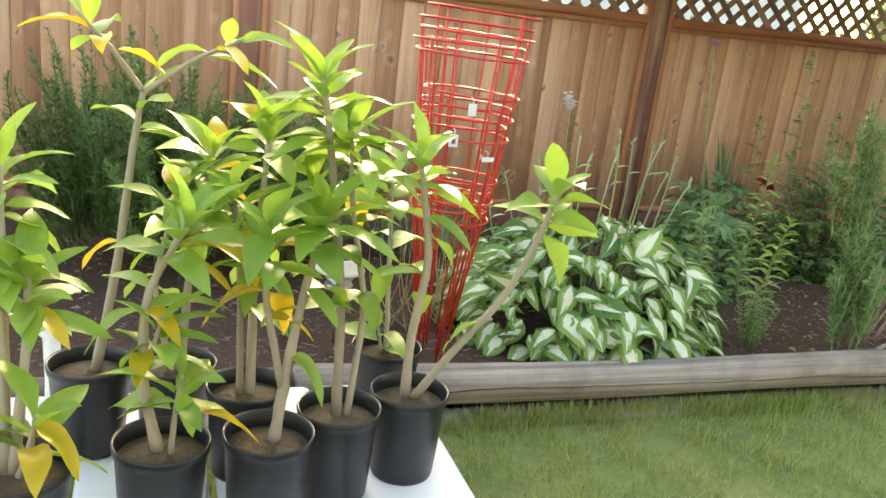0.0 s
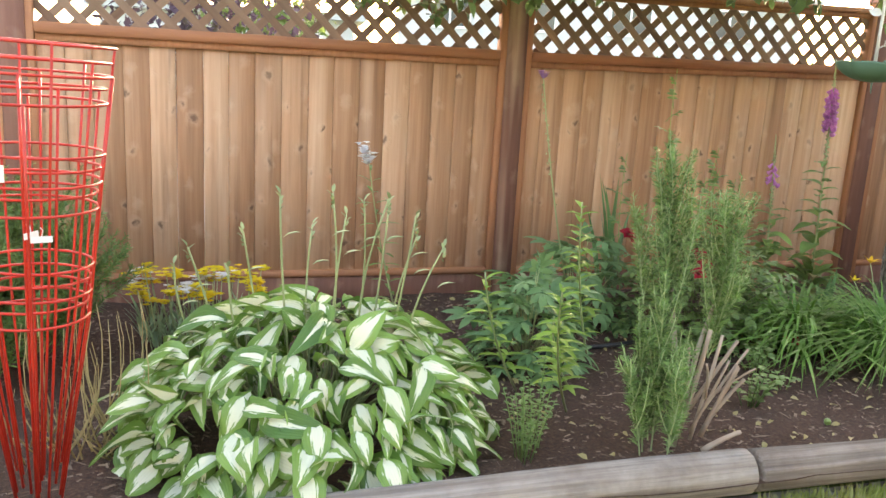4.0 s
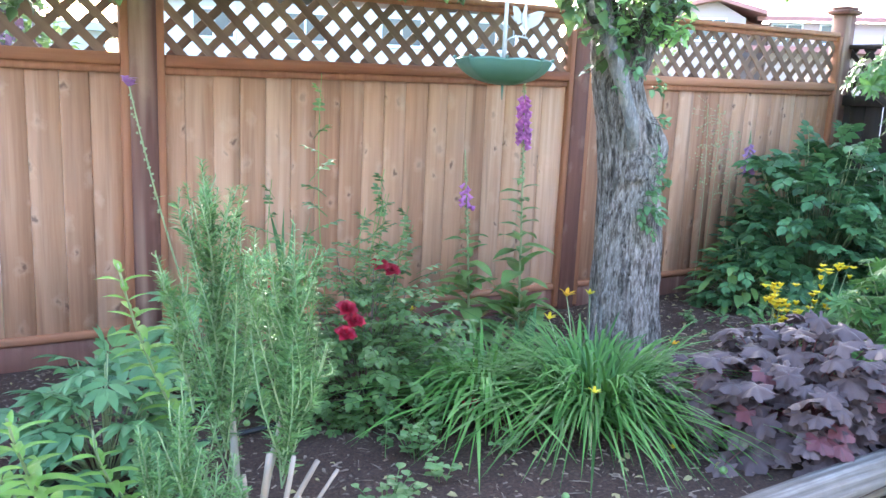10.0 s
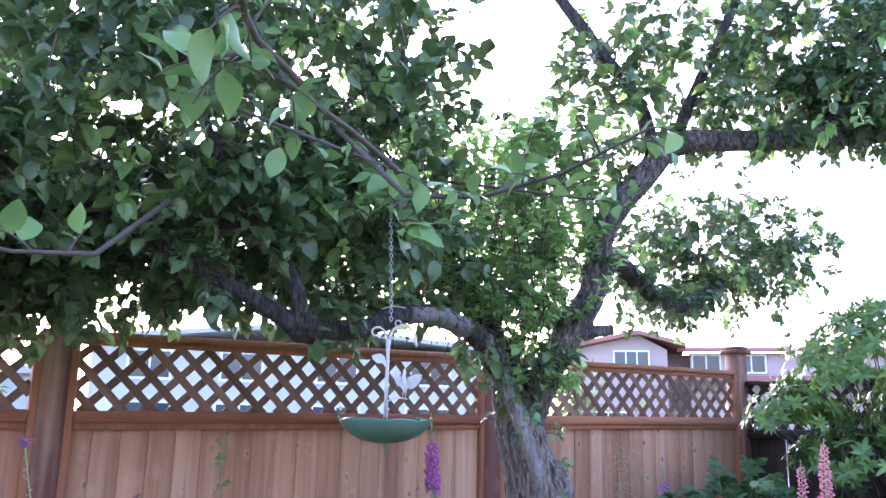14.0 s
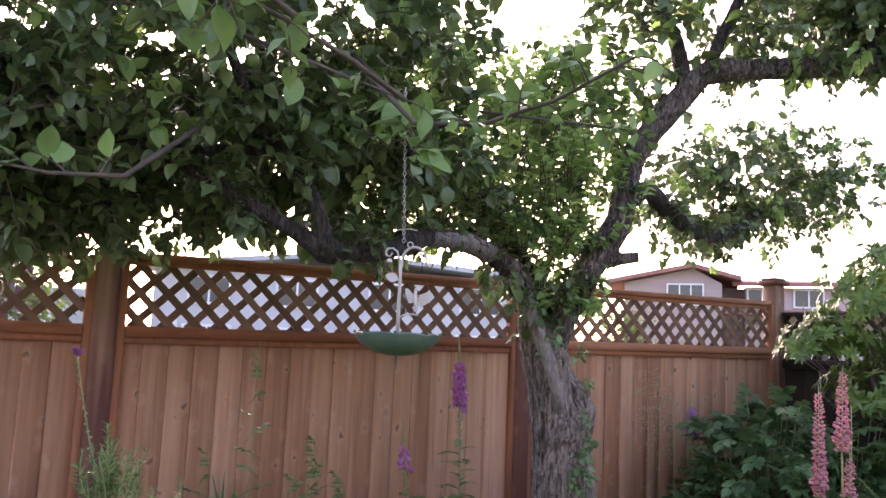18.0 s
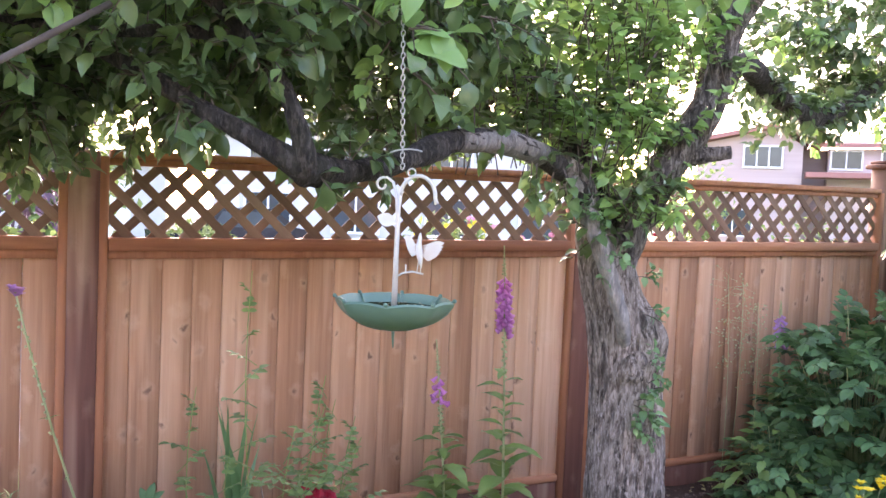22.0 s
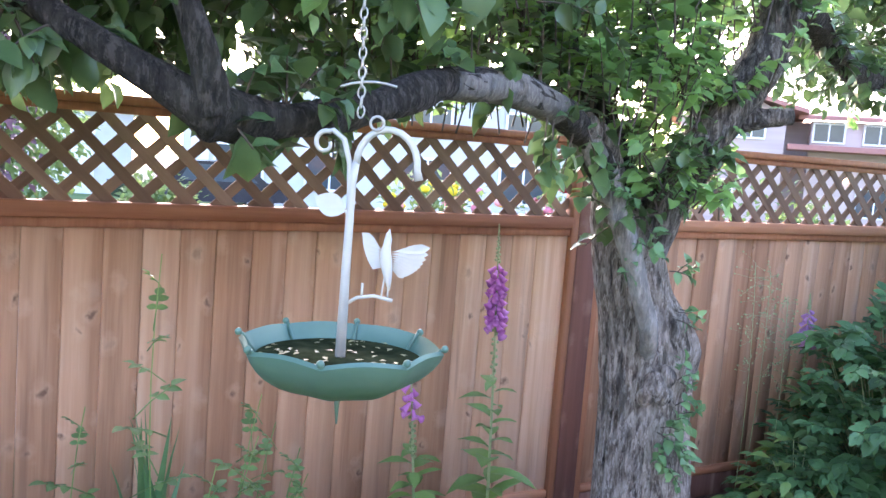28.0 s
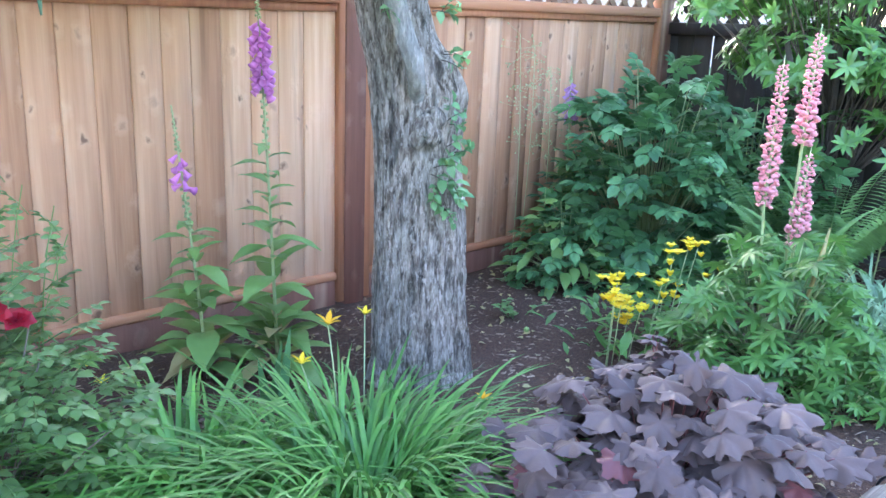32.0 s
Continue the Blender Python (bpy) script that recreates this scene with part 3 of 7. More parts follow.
# grass blades on the visible part of the lawn
bv = np.array([(-0.0016, 0, 0), (0.0016, 0, 0), (0.0012, 0.006, 0.022), (-0.0012, 0.006, 0.022), (0, 0.020, 0.040)])
bf = [(0, 1, 2, 3), (3, 2, 4)]


def spin(n, lo=0.7, hi=1.3):
    a = rng.uniform(0, 2 * np.pi, n)
    s = rng.uniform(lo, hi, n)
    c, q = np.cos(a) * s, np.sin(a) * s
    z = np.zeros(n)
    return np.stack([np.stack([c, -q, z], 1), np.stack([q, c, z], 1), np.stack([z, z, s], 1)], 1)


n_blades = 78000
px = rng.uniform(-0.4, 6.6, n_blades)
py = 2.712 - 2.1 * rng.random(n_blades) ** 1.4
tuft = np.array([noise.noise((a * 7.0, b * 7.0, 2.0)) + 0.6 * noise.noise((a * 19.0, b * 19.0, 5.0)) for a, b in zip(px, py)])
keep = tuft + rng.uniform(-0.9, 0.9, n_blades) > -0.35
px, py, tuft = px[keep], py[keep], tuft[keep]
grass = Geo()
for k, lean in enumerate((0.25, 0.9, 1.9)):
    bend = bv * np.array([1.0, lean, 1.15 - 0.25 * lean])
    turns = spin(len(px[k::3]), 0.55, 1.2) * (1.0 + 0.45 * tuft[k::3])[:, None, None]
    grass.scatter(bend, bf, turns, np.stack([px[k::3], py[k::3], np.full(len(px[k::3]), LAWN_Z - 0.004)], 1))
edge_n = 7000
px, py = rng.uniform(-0.4, 6.6, edge_n), 2.712 - 0.05 * rng.random(edge_n) ** 2
thick = np.array([noise.noise((a * 3.1, 0.4, 1.0)) for a in px])
keep = thick + rng.uniform(-0.5, 0.5, edge_n) > -0.1
grass.scatter(bv, bf, spin(int(keep.sum()), 0.9, 1.7), np.stack([px, py, np.full(edge_n, LAWN_Z - 0.004)], 1)[keep])
over_n = 6500
px, py = rng.uniform(-0.4, 6.6, over_n), rng.uniform(2.705, 2.752, over_n)
thick = np.array([noise.noise((a * 4.3, 7.4, 1.0)) for a in px])
keep = thick + rng.uniform(-0.5, 0.5, over_n) > -0.25
grass.scatter(bv, bf, spin(int(keep.sum()), 0.8, 1.4), np.stack([px, py, np.full(over_n, LAWN_Z + 0.010)], 1)[keep])
tagged(new("grass", grass.mesh("grass", [GRASS])), "short green lawn grass with dry blades", "grass", "", "stuff")

# unseen wall added behind the lawn to cut low sky light from the south
structure("wall_south", Geo().box(-9.0, 12.0, -5.4, -5.1, -0.1, 4.6), plain("grey_blocker_paint", (0.17, 0.185, 0.21), (0.21, 0.225, 0.25), 2.0, 0.85, 0, 0.1), "unseen grey wall added behind the lawn to block low sky", "wall")

# bark chips and crumbs on the bed
cv = np.array([(-0.5, -0.2, 0), (0.45, -0.28, 0.05), (0.55, 0.15, 0), (-0.4, 0.25, 0.08), (-0.3, -0.1, 0.22), (0.35, 0.05, 0.2)])
cf = [(0, 1, 5, 4), (1, 2, 5), (2, 3, 4, 5), (3, 0, 4)]
n_chips = 17000
px, py = rng.uniform(-1.0, 8.6, n_chips), rng.uniform(2.84, 5.25, n_chips)
pz = np.array([bed_z(a, b) - 0.012 + lumps(a, b, 3.0, 0.014) + lumps(a, b, 14.0, 0.008) for a, b in zip(px, py)])
sizes = spin(n_chips, 1.0, 1.0) * (0.004 + 0.022 * rng.random(n_chips) ** 2.4)[:, None, None]
sizes = sizes @ np.stack([np.diag([a, b, 1.0]) for a, b in zip(rng.uniform(0.7, 1.5, n_chips), rng.uniform(0.35, 1.2, n_chips))])
chips = Geo().scatter(cv, cf, sizes, np.stack([px, py, pz + 0.003], 1))
straw = np.array([(-0.5, -0.03, 0), (0.5, -0.02, 0.03), (0.5, 0.02, 0.03), (-0.5, 0.03, 0), (0, 0.0, 0.07)])
n_straw = 900
px, py = rng.uniform(0.5, 8.0, n_straw), rng.uniform(2.86, 5.2, n_straw)
pz = np.array([bed_z(a, b) - 0.008 + lumps(a, b, 3.0, 0.014) + lumps(a, b, 14.0, 0.008) for a, b in zip(px, py)])
chips.scatter(straw, [(0, 1, 4), (1, 2, 4), (2, 3, 4), (3, 0, 4)], spin(n_straw, 0.02, 0.07), np.stack([px, py, pz + 0.004], 1))
tagged(new("bark_chips", chips.mesh("bark_chips", [CHIP], False)), "pale and dark bark chips strewn over soil", "bark chips", "", "stuff")

litter_v, litter_f = leaf_shape(1.0, 0.55, 3, 0.5, 0.5)
n_litter = 900
px, py = rng.uniform(2.4, 8.2, n_litter), rng.uniform(2.86, 5.2, n_litter)
pz = np.array([bed_z(a, b) - 0.004 + lumps(a, b, 3.0, 0.014) + lumps(a, b, 14.0, 0.008) for a, b in zip(px, py)])
turns = np.array([facing((rng.normal(), rng.normal(), rng.normal() * 0.25), (rng.normal() * 0.4, rng.normal() * 0.4, 1)) * s for s in rng.uniform(0.012, 0.04, n_litter)])
litter = Geo().scatter(litter_v, litter_f, turns, np.stack([px, py, pz + 0.004], 1))
tagged(new("leaf_litter", litter.mesh("leaf_litter", [FOXOLD])), "dry curled leaves scattered on the soil", "leaf litter", "", "stuff")

# ---- cedar fence with lattice top ----
FY = 5.30
POSTS = [-3.865, -1.36, 1.15, 3.645, 6.095, 8.56]
SEAMS = (3.83, 3.955, 4.08, 4.205, 4.33, 4.455, 4.585, 4.715, 4.835, 4.955, 5.09, 5.21, 5.325, 5.455, 5.585, 5.715, 5.84)
Z_KICK, Z_RAIL, Z_LAT, Z_TOP = 0.14, 1.285, 1.36, 1.69


def rise(x):
    """The rails climb a little towards the corner."""
    return max(0.0, min(x, 8.6) - 3.7) * 0.0155


def lifted(geo, keep_below=0.4):
    for v in geo.v:
        v[:, 2] += np.array([rise(x) if z > keep_below else 0.0 for x, z in zip(v[:, 0], v[:, 2])])
    return geo


def fence_panel(fence, xa, xb, boards, slats, y, seed, seams=()):
    r = random.Random(seed)
    up = rise if boards is BOARD else lambda x: 0.0
    xa, xb = xa - 0.006, xb + 0.006
    x = xa
    seams = [q for q in seams if xa + 0.04 < q < xb - 0.04] + [xb]
    while x < xb - 0.02:
        w = min(r.choice((0.116, 0.122, 0.126, 0.130, 0.136)), xb - x)
        if len(seams) > 1:
            w = seams[0] - x
            seams = seams[1:]
        if x > xa + 0.25 and boards is SHADEWOOD and x < xa + 0.42:
            x += 0.012
        if xb - x - w < 0.05:
            w = xb - x
        d = r.uniform(-0.0045, 0.0045)
        gap = r.choice((0.0002, 0.0003, 0.0004, 0.0005))
        g = Geo().box(-w / 2 + gap, w / 2 - gap, -0.008, 0.010, 0, Z_RAIL - Z_KICK + 0.02 + up(x + w / 2), 0, 0.0045)
        part("board", g, boards, fence, m=pose(x + w / 2, y + d, Z_KICK - 0.005, 0, 0, r.uniform(-0.6, 0.6)))
        x += w
    xa, xb = xa + 0.006, xb - 0.006
    h, pitch, sw = Z_TOP - Z_LAT, 0.135, 0.019
    for way in (1, -1):
        k = -4
        while k * pitch < (xb - xa) + h:
            x0 = xa + k * pitch + 0.03
            z0, z1 = 0.0, h
            if way > 0:
                z0, z1 = max(0, xa - x0), min(h, xb - x0)
            else:
                x0 += h
                z0, z1 = max(0, x0 - xb), min(h, x0 - xa)
            if z1 - z0 > 0.03:
                ln = (z1 - z0) * math.sqrt(2) / 2
                xc, zc = x0 + way * (z0 + z1) / 2, Z_LAT + (z0 + z1) / 2
                zc += up(xc)
                g = Geo().box(-ln - 0.008, ln + 0.008, -0.003, 0.003, -sw, sw)
                part("slat", g, slats, fence, smooth=False, m=pose(xc, y + (0.004 if way > 0 else -0.004), zc, 0, -45 * way + r.uniform(-1, 1), 0))
            k += 1


fence = thing("fence", (0, FY, 0), "brown cedar board fence with diagonal lattice top", "fence", kind="structure")
for i, x in enumerate(POSTS):
    tall = 1.93 if i == 5 else 1.715 + rise(x)
    part("post", Geo().box(x - 0.058, x + 0.058, -0.045, 0.07, -0.15, tall, 0, 0.005), POST, fence)
    for sgn in (-1, 1):
        if (i == 5 and sgn > 0):
            continue
        part("trim", lifted(Geo().box(x + sgn * 0.0745 - 0.0175, x + sgn * 0.0745 + 0.0175, -0.040, 0.03, 0.0, Z_TOP + 0.005, 0, 0.003)), TRIM, fence)
cap = part("post_cap", Geo().box(8.56 - 0.085, 8.56 + 0.085, -0.075, 0.10, 1.93, 1.962, 0, 0.006).box(8.56 - 0.066, 8.56 + 0.066, -0.055, 0.08, 1.962, 1.985, 0, 0.006), POST, fence)
for i in range(5):
    xa, xb = POSTS[i] + 0.094, POSTS[i + 1] - 0.094
    fence_panel(fence, xa, xb, BOARD, SLAT, 0.0, 11 + i, SEAMS if i == 3 else ())
    part("rail", lifted(Geo().box(xa, xb, -0.052, 0.034, Z_RAIL + 0.028, Z_LAT + 0.006, 0, 0.005)), RAIL, fence)
    part("cleat", lifted(Geo().box(xa, xb, -0.030, 0.030, Z_RAIL - 0.005, Z_RAIL + 0.031, 0, 0.002)), TRIM, fence)
    part("top_rail", lifted(Geo().box(xa, xb, -0.046, 0.034, Z_TOP, Z_TOP + 0.032, 0, 0.005).box(xa, xb, -0.022, 0.022, Z_TOP - 0.028, Z_TOP - 0.001, 0, 0.003)), TRIM, fence)
    part("bottom_rail", Geo().box(xa, xb, -0.036, 0.030, Z_KICK - 0.03, Z_KICK + 0.006, 0, 0.005), RAIL, fence)
    part("kickboard", Geo().box(xa, xb, -0.022, 0.020, -0.08, Z_KICK - 0.025, 0, 0.002), POST, fence)

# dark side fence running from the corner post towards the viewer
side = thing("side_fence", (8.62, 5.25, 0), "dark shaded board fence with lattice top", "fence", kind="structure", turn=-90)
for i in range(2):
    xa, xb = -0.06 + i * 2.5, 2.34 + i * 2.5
    fence_panel(side, xa, xb, SHADEWOOD, SHADEWOOD, 0.0, 31 + i)
    part("rail", Geo().box(xa, xb, -0.04, 0.034, Z_RAIL, Z_LAT, 0, 0.005), SHADEWOOD, side)
    part("top_rail", Geo().box(xa, xb, -0.04, 0.034, Z_TOP, Z_TOP + 0.03, 0, 0.005), SHADEWOOD, side)
    part("kickboard", Geo().box(xa, xb, -0.02, 0.02, -0.1, Z_KICK, 0, 0.004), SHADEWOOD, side)
    part("post", Geo().box(xb, xb + 0.1, -0.05, 0.05, -0.1, 1.75, 0, 0.005), SHADEWOOD, side)

# ---- far houses, street and planting beyond the fence ----
SIDING = wood("pink_beige_siding", [(0.2, (0.42, 0.31, 0.30)), (0.8, (0.54, 0.42, 0.40))], (0.2, 0.2, 5.0), rough=0.8)
# darker copy of the siding, with the recess shade put into it
SHADESIDING = wood("shaded_recess_siding", [(0.2, (0.24, 0.17, 0.165)), (0.8, (0.32, 0.24, 0.23))], (0.2, 0.2, 5.0), rough=0.8)
ROOFRED = plain("red_brown_roof", (0.30, 0.125, 0.11), (0.42, 0.19, 0.165), 3, 0.85, 0, 0.2)
HOUSEWHITE = plain("white_siding", (0.50, 0.49, 0.50), (0.62, 0.60, 0.60), 1.5, 0.8, 0, 0.1)
FRAMEWHITE = plain("white_window_frame", (0.76, 0.76, 0.76), (0.82, 0.82, 0.82), 5, 0.5, 0, 0)
GLASS = plain("dark_window_glass", (0.03, 0.04, 0.05), (0.07, 0.085, 0.10), 0.6, 0.08, 0, 0)
GREYROOF = plain("grey_roof", (0.42, 0.42, 0.43), (0.55, 0.55, 0.56), 3, 0.9, 0, 0.2)
CARPAINT = plain("dark_car_paint", (0.012, 0.013, 0.018), (0.03, 0.03, 0.04), 2, 0.2, 0.2, 0)
PORCHLIGHT, pn, pl, pb = nodes_of("porch_light")
pb.inputs["Emission Color"].default_value, pb.inputs["Emission Strength"].default_value = (1.0, 0.62, 0.25, 1), 3.0


def window(parent, x, z, w, h, y=-0.05, bars=2):
    win = part("window", Geo().box(x - w / 2, x + w / 2, y - 0.02, y + 0.03, z, z + h), GLASS, parent, smooth=False)
    t = 0.09
    fr = Geo().box(x - w / 2 - t, x + w / 2 + t, y - 0.06, y + 0.02, z - t, z).box(x - w / 2 - t, x + w / 2 + t, y - 0.06, y + 0.02, z + h, z + h + t)
    fr.box(x - w / 2 - t, x - w / 2, y - 0.06, y + 0.02, z, z + h).box(x + w / 2, x + w / 2 + t, y - 0.06, y + 0.02, z, z + h)
    for k in range(1, bars):
        xx = x - w / 2 + w * k / bars
        fr.box(xx - 0.035, xx + 0.035, y - 0.05, y + 0.02, z, z + h)
    part("window_frame", fr, FRAMEWHITE, win, smooth=False)
    return win


def slab_between(g, p, q, depth, t=0.16, y0=-0.7):
    (xa, za), (xb, zb) = p, q
    v = [(xa, y0, za), (xb, y0, zb), (xb, depth, zb), (xa, depth, za), (xa, y0, za + t), (xb, y0, zb + t), (xb, depth, zb + t), (xa, depth, za + t)]
    return g.add(v, [(0, 1, 2, 3)[::-1], (4, 5, 6, 7), (0, 1, 5, 4), (1, 2, 6, 5), (2, 3, 7, 6), (3, 0, 4, 7)])


# two-storey pink house, its gable towards the garden
pink = thing("pink_house", (37.2, 31.6, -0.1), "two-storey pink-beige house with red-brown roof", "house", turn=-48.5)
part("wall", Geo().box(-3.9, 1.15, 0, 9, 0, 5.55).add([(-3.9, 0, 5.55), (1.15, 0, 5.55), (-0.3, 0, 6.36), (-3.9, 9, 5.55), (1.15, 9, 5.55), (-0.3, 9, 6.36)], [(0, 1, 2), (3, 5, 4), (1, 4, 5, 2), (0, 2, 5, 3)]), SIDING, pink, smooth=False)
part("recess_wall", Geo().box(1.16, 2.35, 2.4, 9, 0, 5.5), SHADESIDING, pink, "set-back stretch of wall with recess shade in its colour", smooth=False)
part("wing_wall", Geo().box(2.36, 16, 1.2, 9, 0, 5.5), SIDING, pink, smooth=False)
for a, b in (((-4.9, 5.42), (-0.3, 6.36)), ((-0.3, 6.36), (2.1, 5.68))):
    part("roof", slab_between(Geo(), a, b, 9.6, 0.22), ROOFRED, pink, smooth=False)
part("roof", Geo().add([(1.7, 0.5, 5.5), (17, 0.5, 5.5), (17, 5.5, 6.1), (1.7, 5.5, 6.1), (1.7, 0.5, 5.72), (17, 0.5, 5.72), (17, 5.5, 6.3), (1.7, 5.5, 6.3)], [(3, 2, 1, 0), (4, 5, 6, 7), (0, 1, 5, 4), (1, 2, 6, 5), (2, 3, 7, 6), (3, 0, 4, 7)]), ROOFRED, pink, "red-brown eave over the wing", smooth=False)
part("porch_roof", Geo().box(1.3, 16.5, -0.6, 1.19, 3.95, 4.2), ROOFRED, pink, smooth=False)
window(pink, -0.72, 4.45, 1.75, 1.0, bars=3)
window(pink, 3.2, 4.5, 1.35, 0.85, y=1.15)
window(pink, 5.5, 4.5, 1.35, 0.85, y=1.15)
window(pink, 5.6, 0.9, 1.6, 1.3, y=1.15)
window(pink, -2.0, 0.9, 1.8, 1.3)
part("porch_lamp", Geo().ball((4.2, 1.2, 2.6), 0.12, 8, 6), PORCHLIGHT, pink)

white = thing("white_house", (14.8, 27.5, -0.1), "white house with grey roof across the road", "house", turn=-27)
part("wall", Geo().box(-6.5, 7.0, 0, 8, 0, 3.9), HOUSEWHITE, white, smooth=False)
part("roof", slab_between(slab_between(Geo(), (-7.0, 3.85), (0.2, 4.5), 8.5), (0.2, 4.5), (7.5, 3.85), 8.5), GREYROOF, white, smooth=False)
for x in (-4.6, -1.6, 1.6, 4.8):
    window(white, x, 2.75, 1.3, 0.85)
    window(white, x, 0.7, 1.5, 1.2)
part("garage_door", Geo().box(-6.2, -5.6, -0.06, 0, 0, 2.1), FRAMEWHITE, white, smooth=False)

garage = thing("white_garage", (3.5, 31.0, -0.1), "low white garage with a grey roof", "garage", turn=-8)
part("wall", Geo().box(-4.5, 4.0, 0, 6, 0, 2.7), HOUSEWHITE, garage, smooth=False)
part("roof", Geo().box(-4.9, 4.4, -0.4, 6.4, 2.7, 2.95), GREYROOF, garage, smooth=False)
for x in (-2.4, 1.6):
    part("garage_door", Geo().box(x - 1.3, x + 1.3, -0.05, 0, 0, 2.2), FRAMEWHITE, garage, smooth=False)

structure("driveway", Geo().box(1.0, 15.5, 7.2, 24.0, -0.118, -0.085), ASPHALT, "pale concrete driveway beyond the fence", "driveway")
structure("far_lawn", Geo().box(3.9, 7.2, 13.0, 22.0, -0.084, -0.06), FARGRASS, "bright green strip of lawn beside the driveway", "lawn")
structure("road", Geo().box(16.0, 120.0, 6.5, 17.0, -0.118, -0.10), ASPHALT, "pale grey residential road", "road")

car = thing("parked_car", (8.4, 24.3, -0.1), "dark car parked on the driveway by houses", "car", turn=12)
prof = [(-2.1, 0.35), (-2.15, 0.75), (-1.5, 0.86), (-0.9, 1.38), (0.75, 1.42), (1.45, 0.92), (2.15, 0.82), (2.2, 0.4)]
g = Geo()
v = [(x, y, z) for y in (-0.82, 0.82) for x, z in prof]
g.add(v, [tuple(range(8)), tuple(range(15, 7, -1))] + [(i, i + 8, (i + 1) % 8 + 8, (i + 1) % 8) for i in range(8)])
part("body", g, CARPAINT, car, smooth=False)
part("side_window", Geo().add([(-0.95, -0.825, 0.9), (1.2, -0.825, 0.9), (0.65, -0.825, 1.33), (-0.7, -0.825, 1.31)], [(0, 1, 2, 3)]), GLASS, car, smooth=False)
for x in (-1.3, 1.35):
    for y in (-0.78, 0.78):
        wheel = part("wheel", Geo().tube([(x, y - 0.1, 0.31), (x, y + 0.1, 0.31)], 0.31, 18), POTBLACK, car)
        part("rim", Geo().tube([(x, y - 0.115, 0.31), (x, y + 0.115, 0.31)], 0.18, 14), LAMPMETAL, wheel)

lv, lf = leaf_shape(1.0, 0.6, 2, 0.3, 0.3)


def leaf_cloud(geo, centre, radii, count, size, up=0.5, shell=0.55):
    d = rng.normal(size=(count, 3))
    d /= np.linalg.norm(d, axis=1)[:, None]
    r = shell + (1 - shell) * rng.random(count) ** 0.6
    at = np.asarray(centre) + d * r[:, None] * np.asarray(radii) * rng.uniform(0.75, 1.15, count)[:, None]
    mats = np.array([facing(q + rng.normal(size=3) * 0.6 + np.array([0, 0, -0.2]), (rng.normal() * 0.4, rng.normal() * 0.4, up + 0.4)) * s for q, s in zip(d, rng.uniform(0.7, 1.25, count) * size)])
    geo.scatter(lv, lf, mats, at)


def far_shrub(at, radii, count, size, mat, label, name="shrub", lobes=5, blooms=()):
    s = thing(name, at, label, "tree" if name.endswith("tree") else "shrub", "planting beyond the fence")
    g = Geo()
    for k in range(lobes):
        c = np.array([rng.uniform(-0.6, 0.6), rng.uniform(-0.6, 0.6), rng.uniform(0.45, 1.0)]) * np.array(radii)
        leaf_cloud(g, c, np.array(radii) * rng.uniform(0.45, 0.7), count // lobes, size)
    t = Geo()
    for k in range(4):
        t.tube(arc((0, 0, -0.05), (rng.uniform(-0.5, 0.5) * radii[0], rng.uniform(-0.5, 0.5) * radii[1], radii[2] * 0.9), 0.1, 6), np.linspace(0.05, 0.012, 6) * max(1, radii[2] * 0.6), 6)
    part("branch_mass", t, TWIG, s)
    part("foliage", g, mat, s, kind="stuff")
    for k, petal in enumerate(blooms):
        fl = Geo()
        for j in range(26):
            a, e = rng.uniform(0, 6.28), rng.uniform(-0.1, 1.0)
            q = math.sqrt(1 - max(0.0, e) ** 2)
            fl.ball((radii[0] * q * math.cos(a) * 1.05, radii[1] * q * math.sin(a) * 1.05, radii[2] * (0.75 + 0.6 * e)), rng.uniform(0.05, 0.09), 6, 4, 0, 0.7)
        part("blossom", fl, petal, s, kind="stuff")


far_shrub((3.0, 14.5, -0.1), (0.9, 0.8, 0.85), 1000, 0.16, FARLEAF, "leafy green garden shrub behind the fence")
far_shrub((6.3, 17.0, -0.1), (0.9, 0.8, 0.8), 1000, 0.16, FARLEAF, "leafy green garden shrub behind the fence")
far_shrub((9.3, 12.5, -0.1), (1.0, 0.8, 1.1), 900, 0.14, FARLEAF, "green shrub with pink and yellow blossoms", blooms=(PINK, YELLOW))
far_shrub((12.2, 13.0, -0.1), (1.3, 0.9, 1.15), 1100, 0.15, FARLEAF, "low green bush dotted with red blossoms", blooms=(ROSERED, PINK))
far_shrub((15.0, 11.5, -0.1), (1.6, 0.9, 1.2), 1200, 0.15, FARLEAF, "low green hedge plant behind the fence")
far_shrub((2.2, 17.0, -0.1), (2.0, 1.8, 3.6), 2200, 0.2, PLUM, "dark purple-leaved plum tree", "plum_tree", 7)
far_shrub((3.6, 25.0, -0.1), (2.2, 1.8, 3.6), 2200, 0.3, FARLEAF, "broad green tree by the garage", "tree", 8)
far_shrub((27.0, 26.0, -0.1), (1.6, 1.2, 2.6), 1200, 0.25, FARLEAF, "tall green shrub near the pink house", "tree", 6)

# ---- apple tree ----
tree = thing("apple_tree", (5.66, 4.30, 0.03), "old apple tree with rough grey bark and green apples", "tree")
T0 = np.array([5.66, 4.30, 0.03])


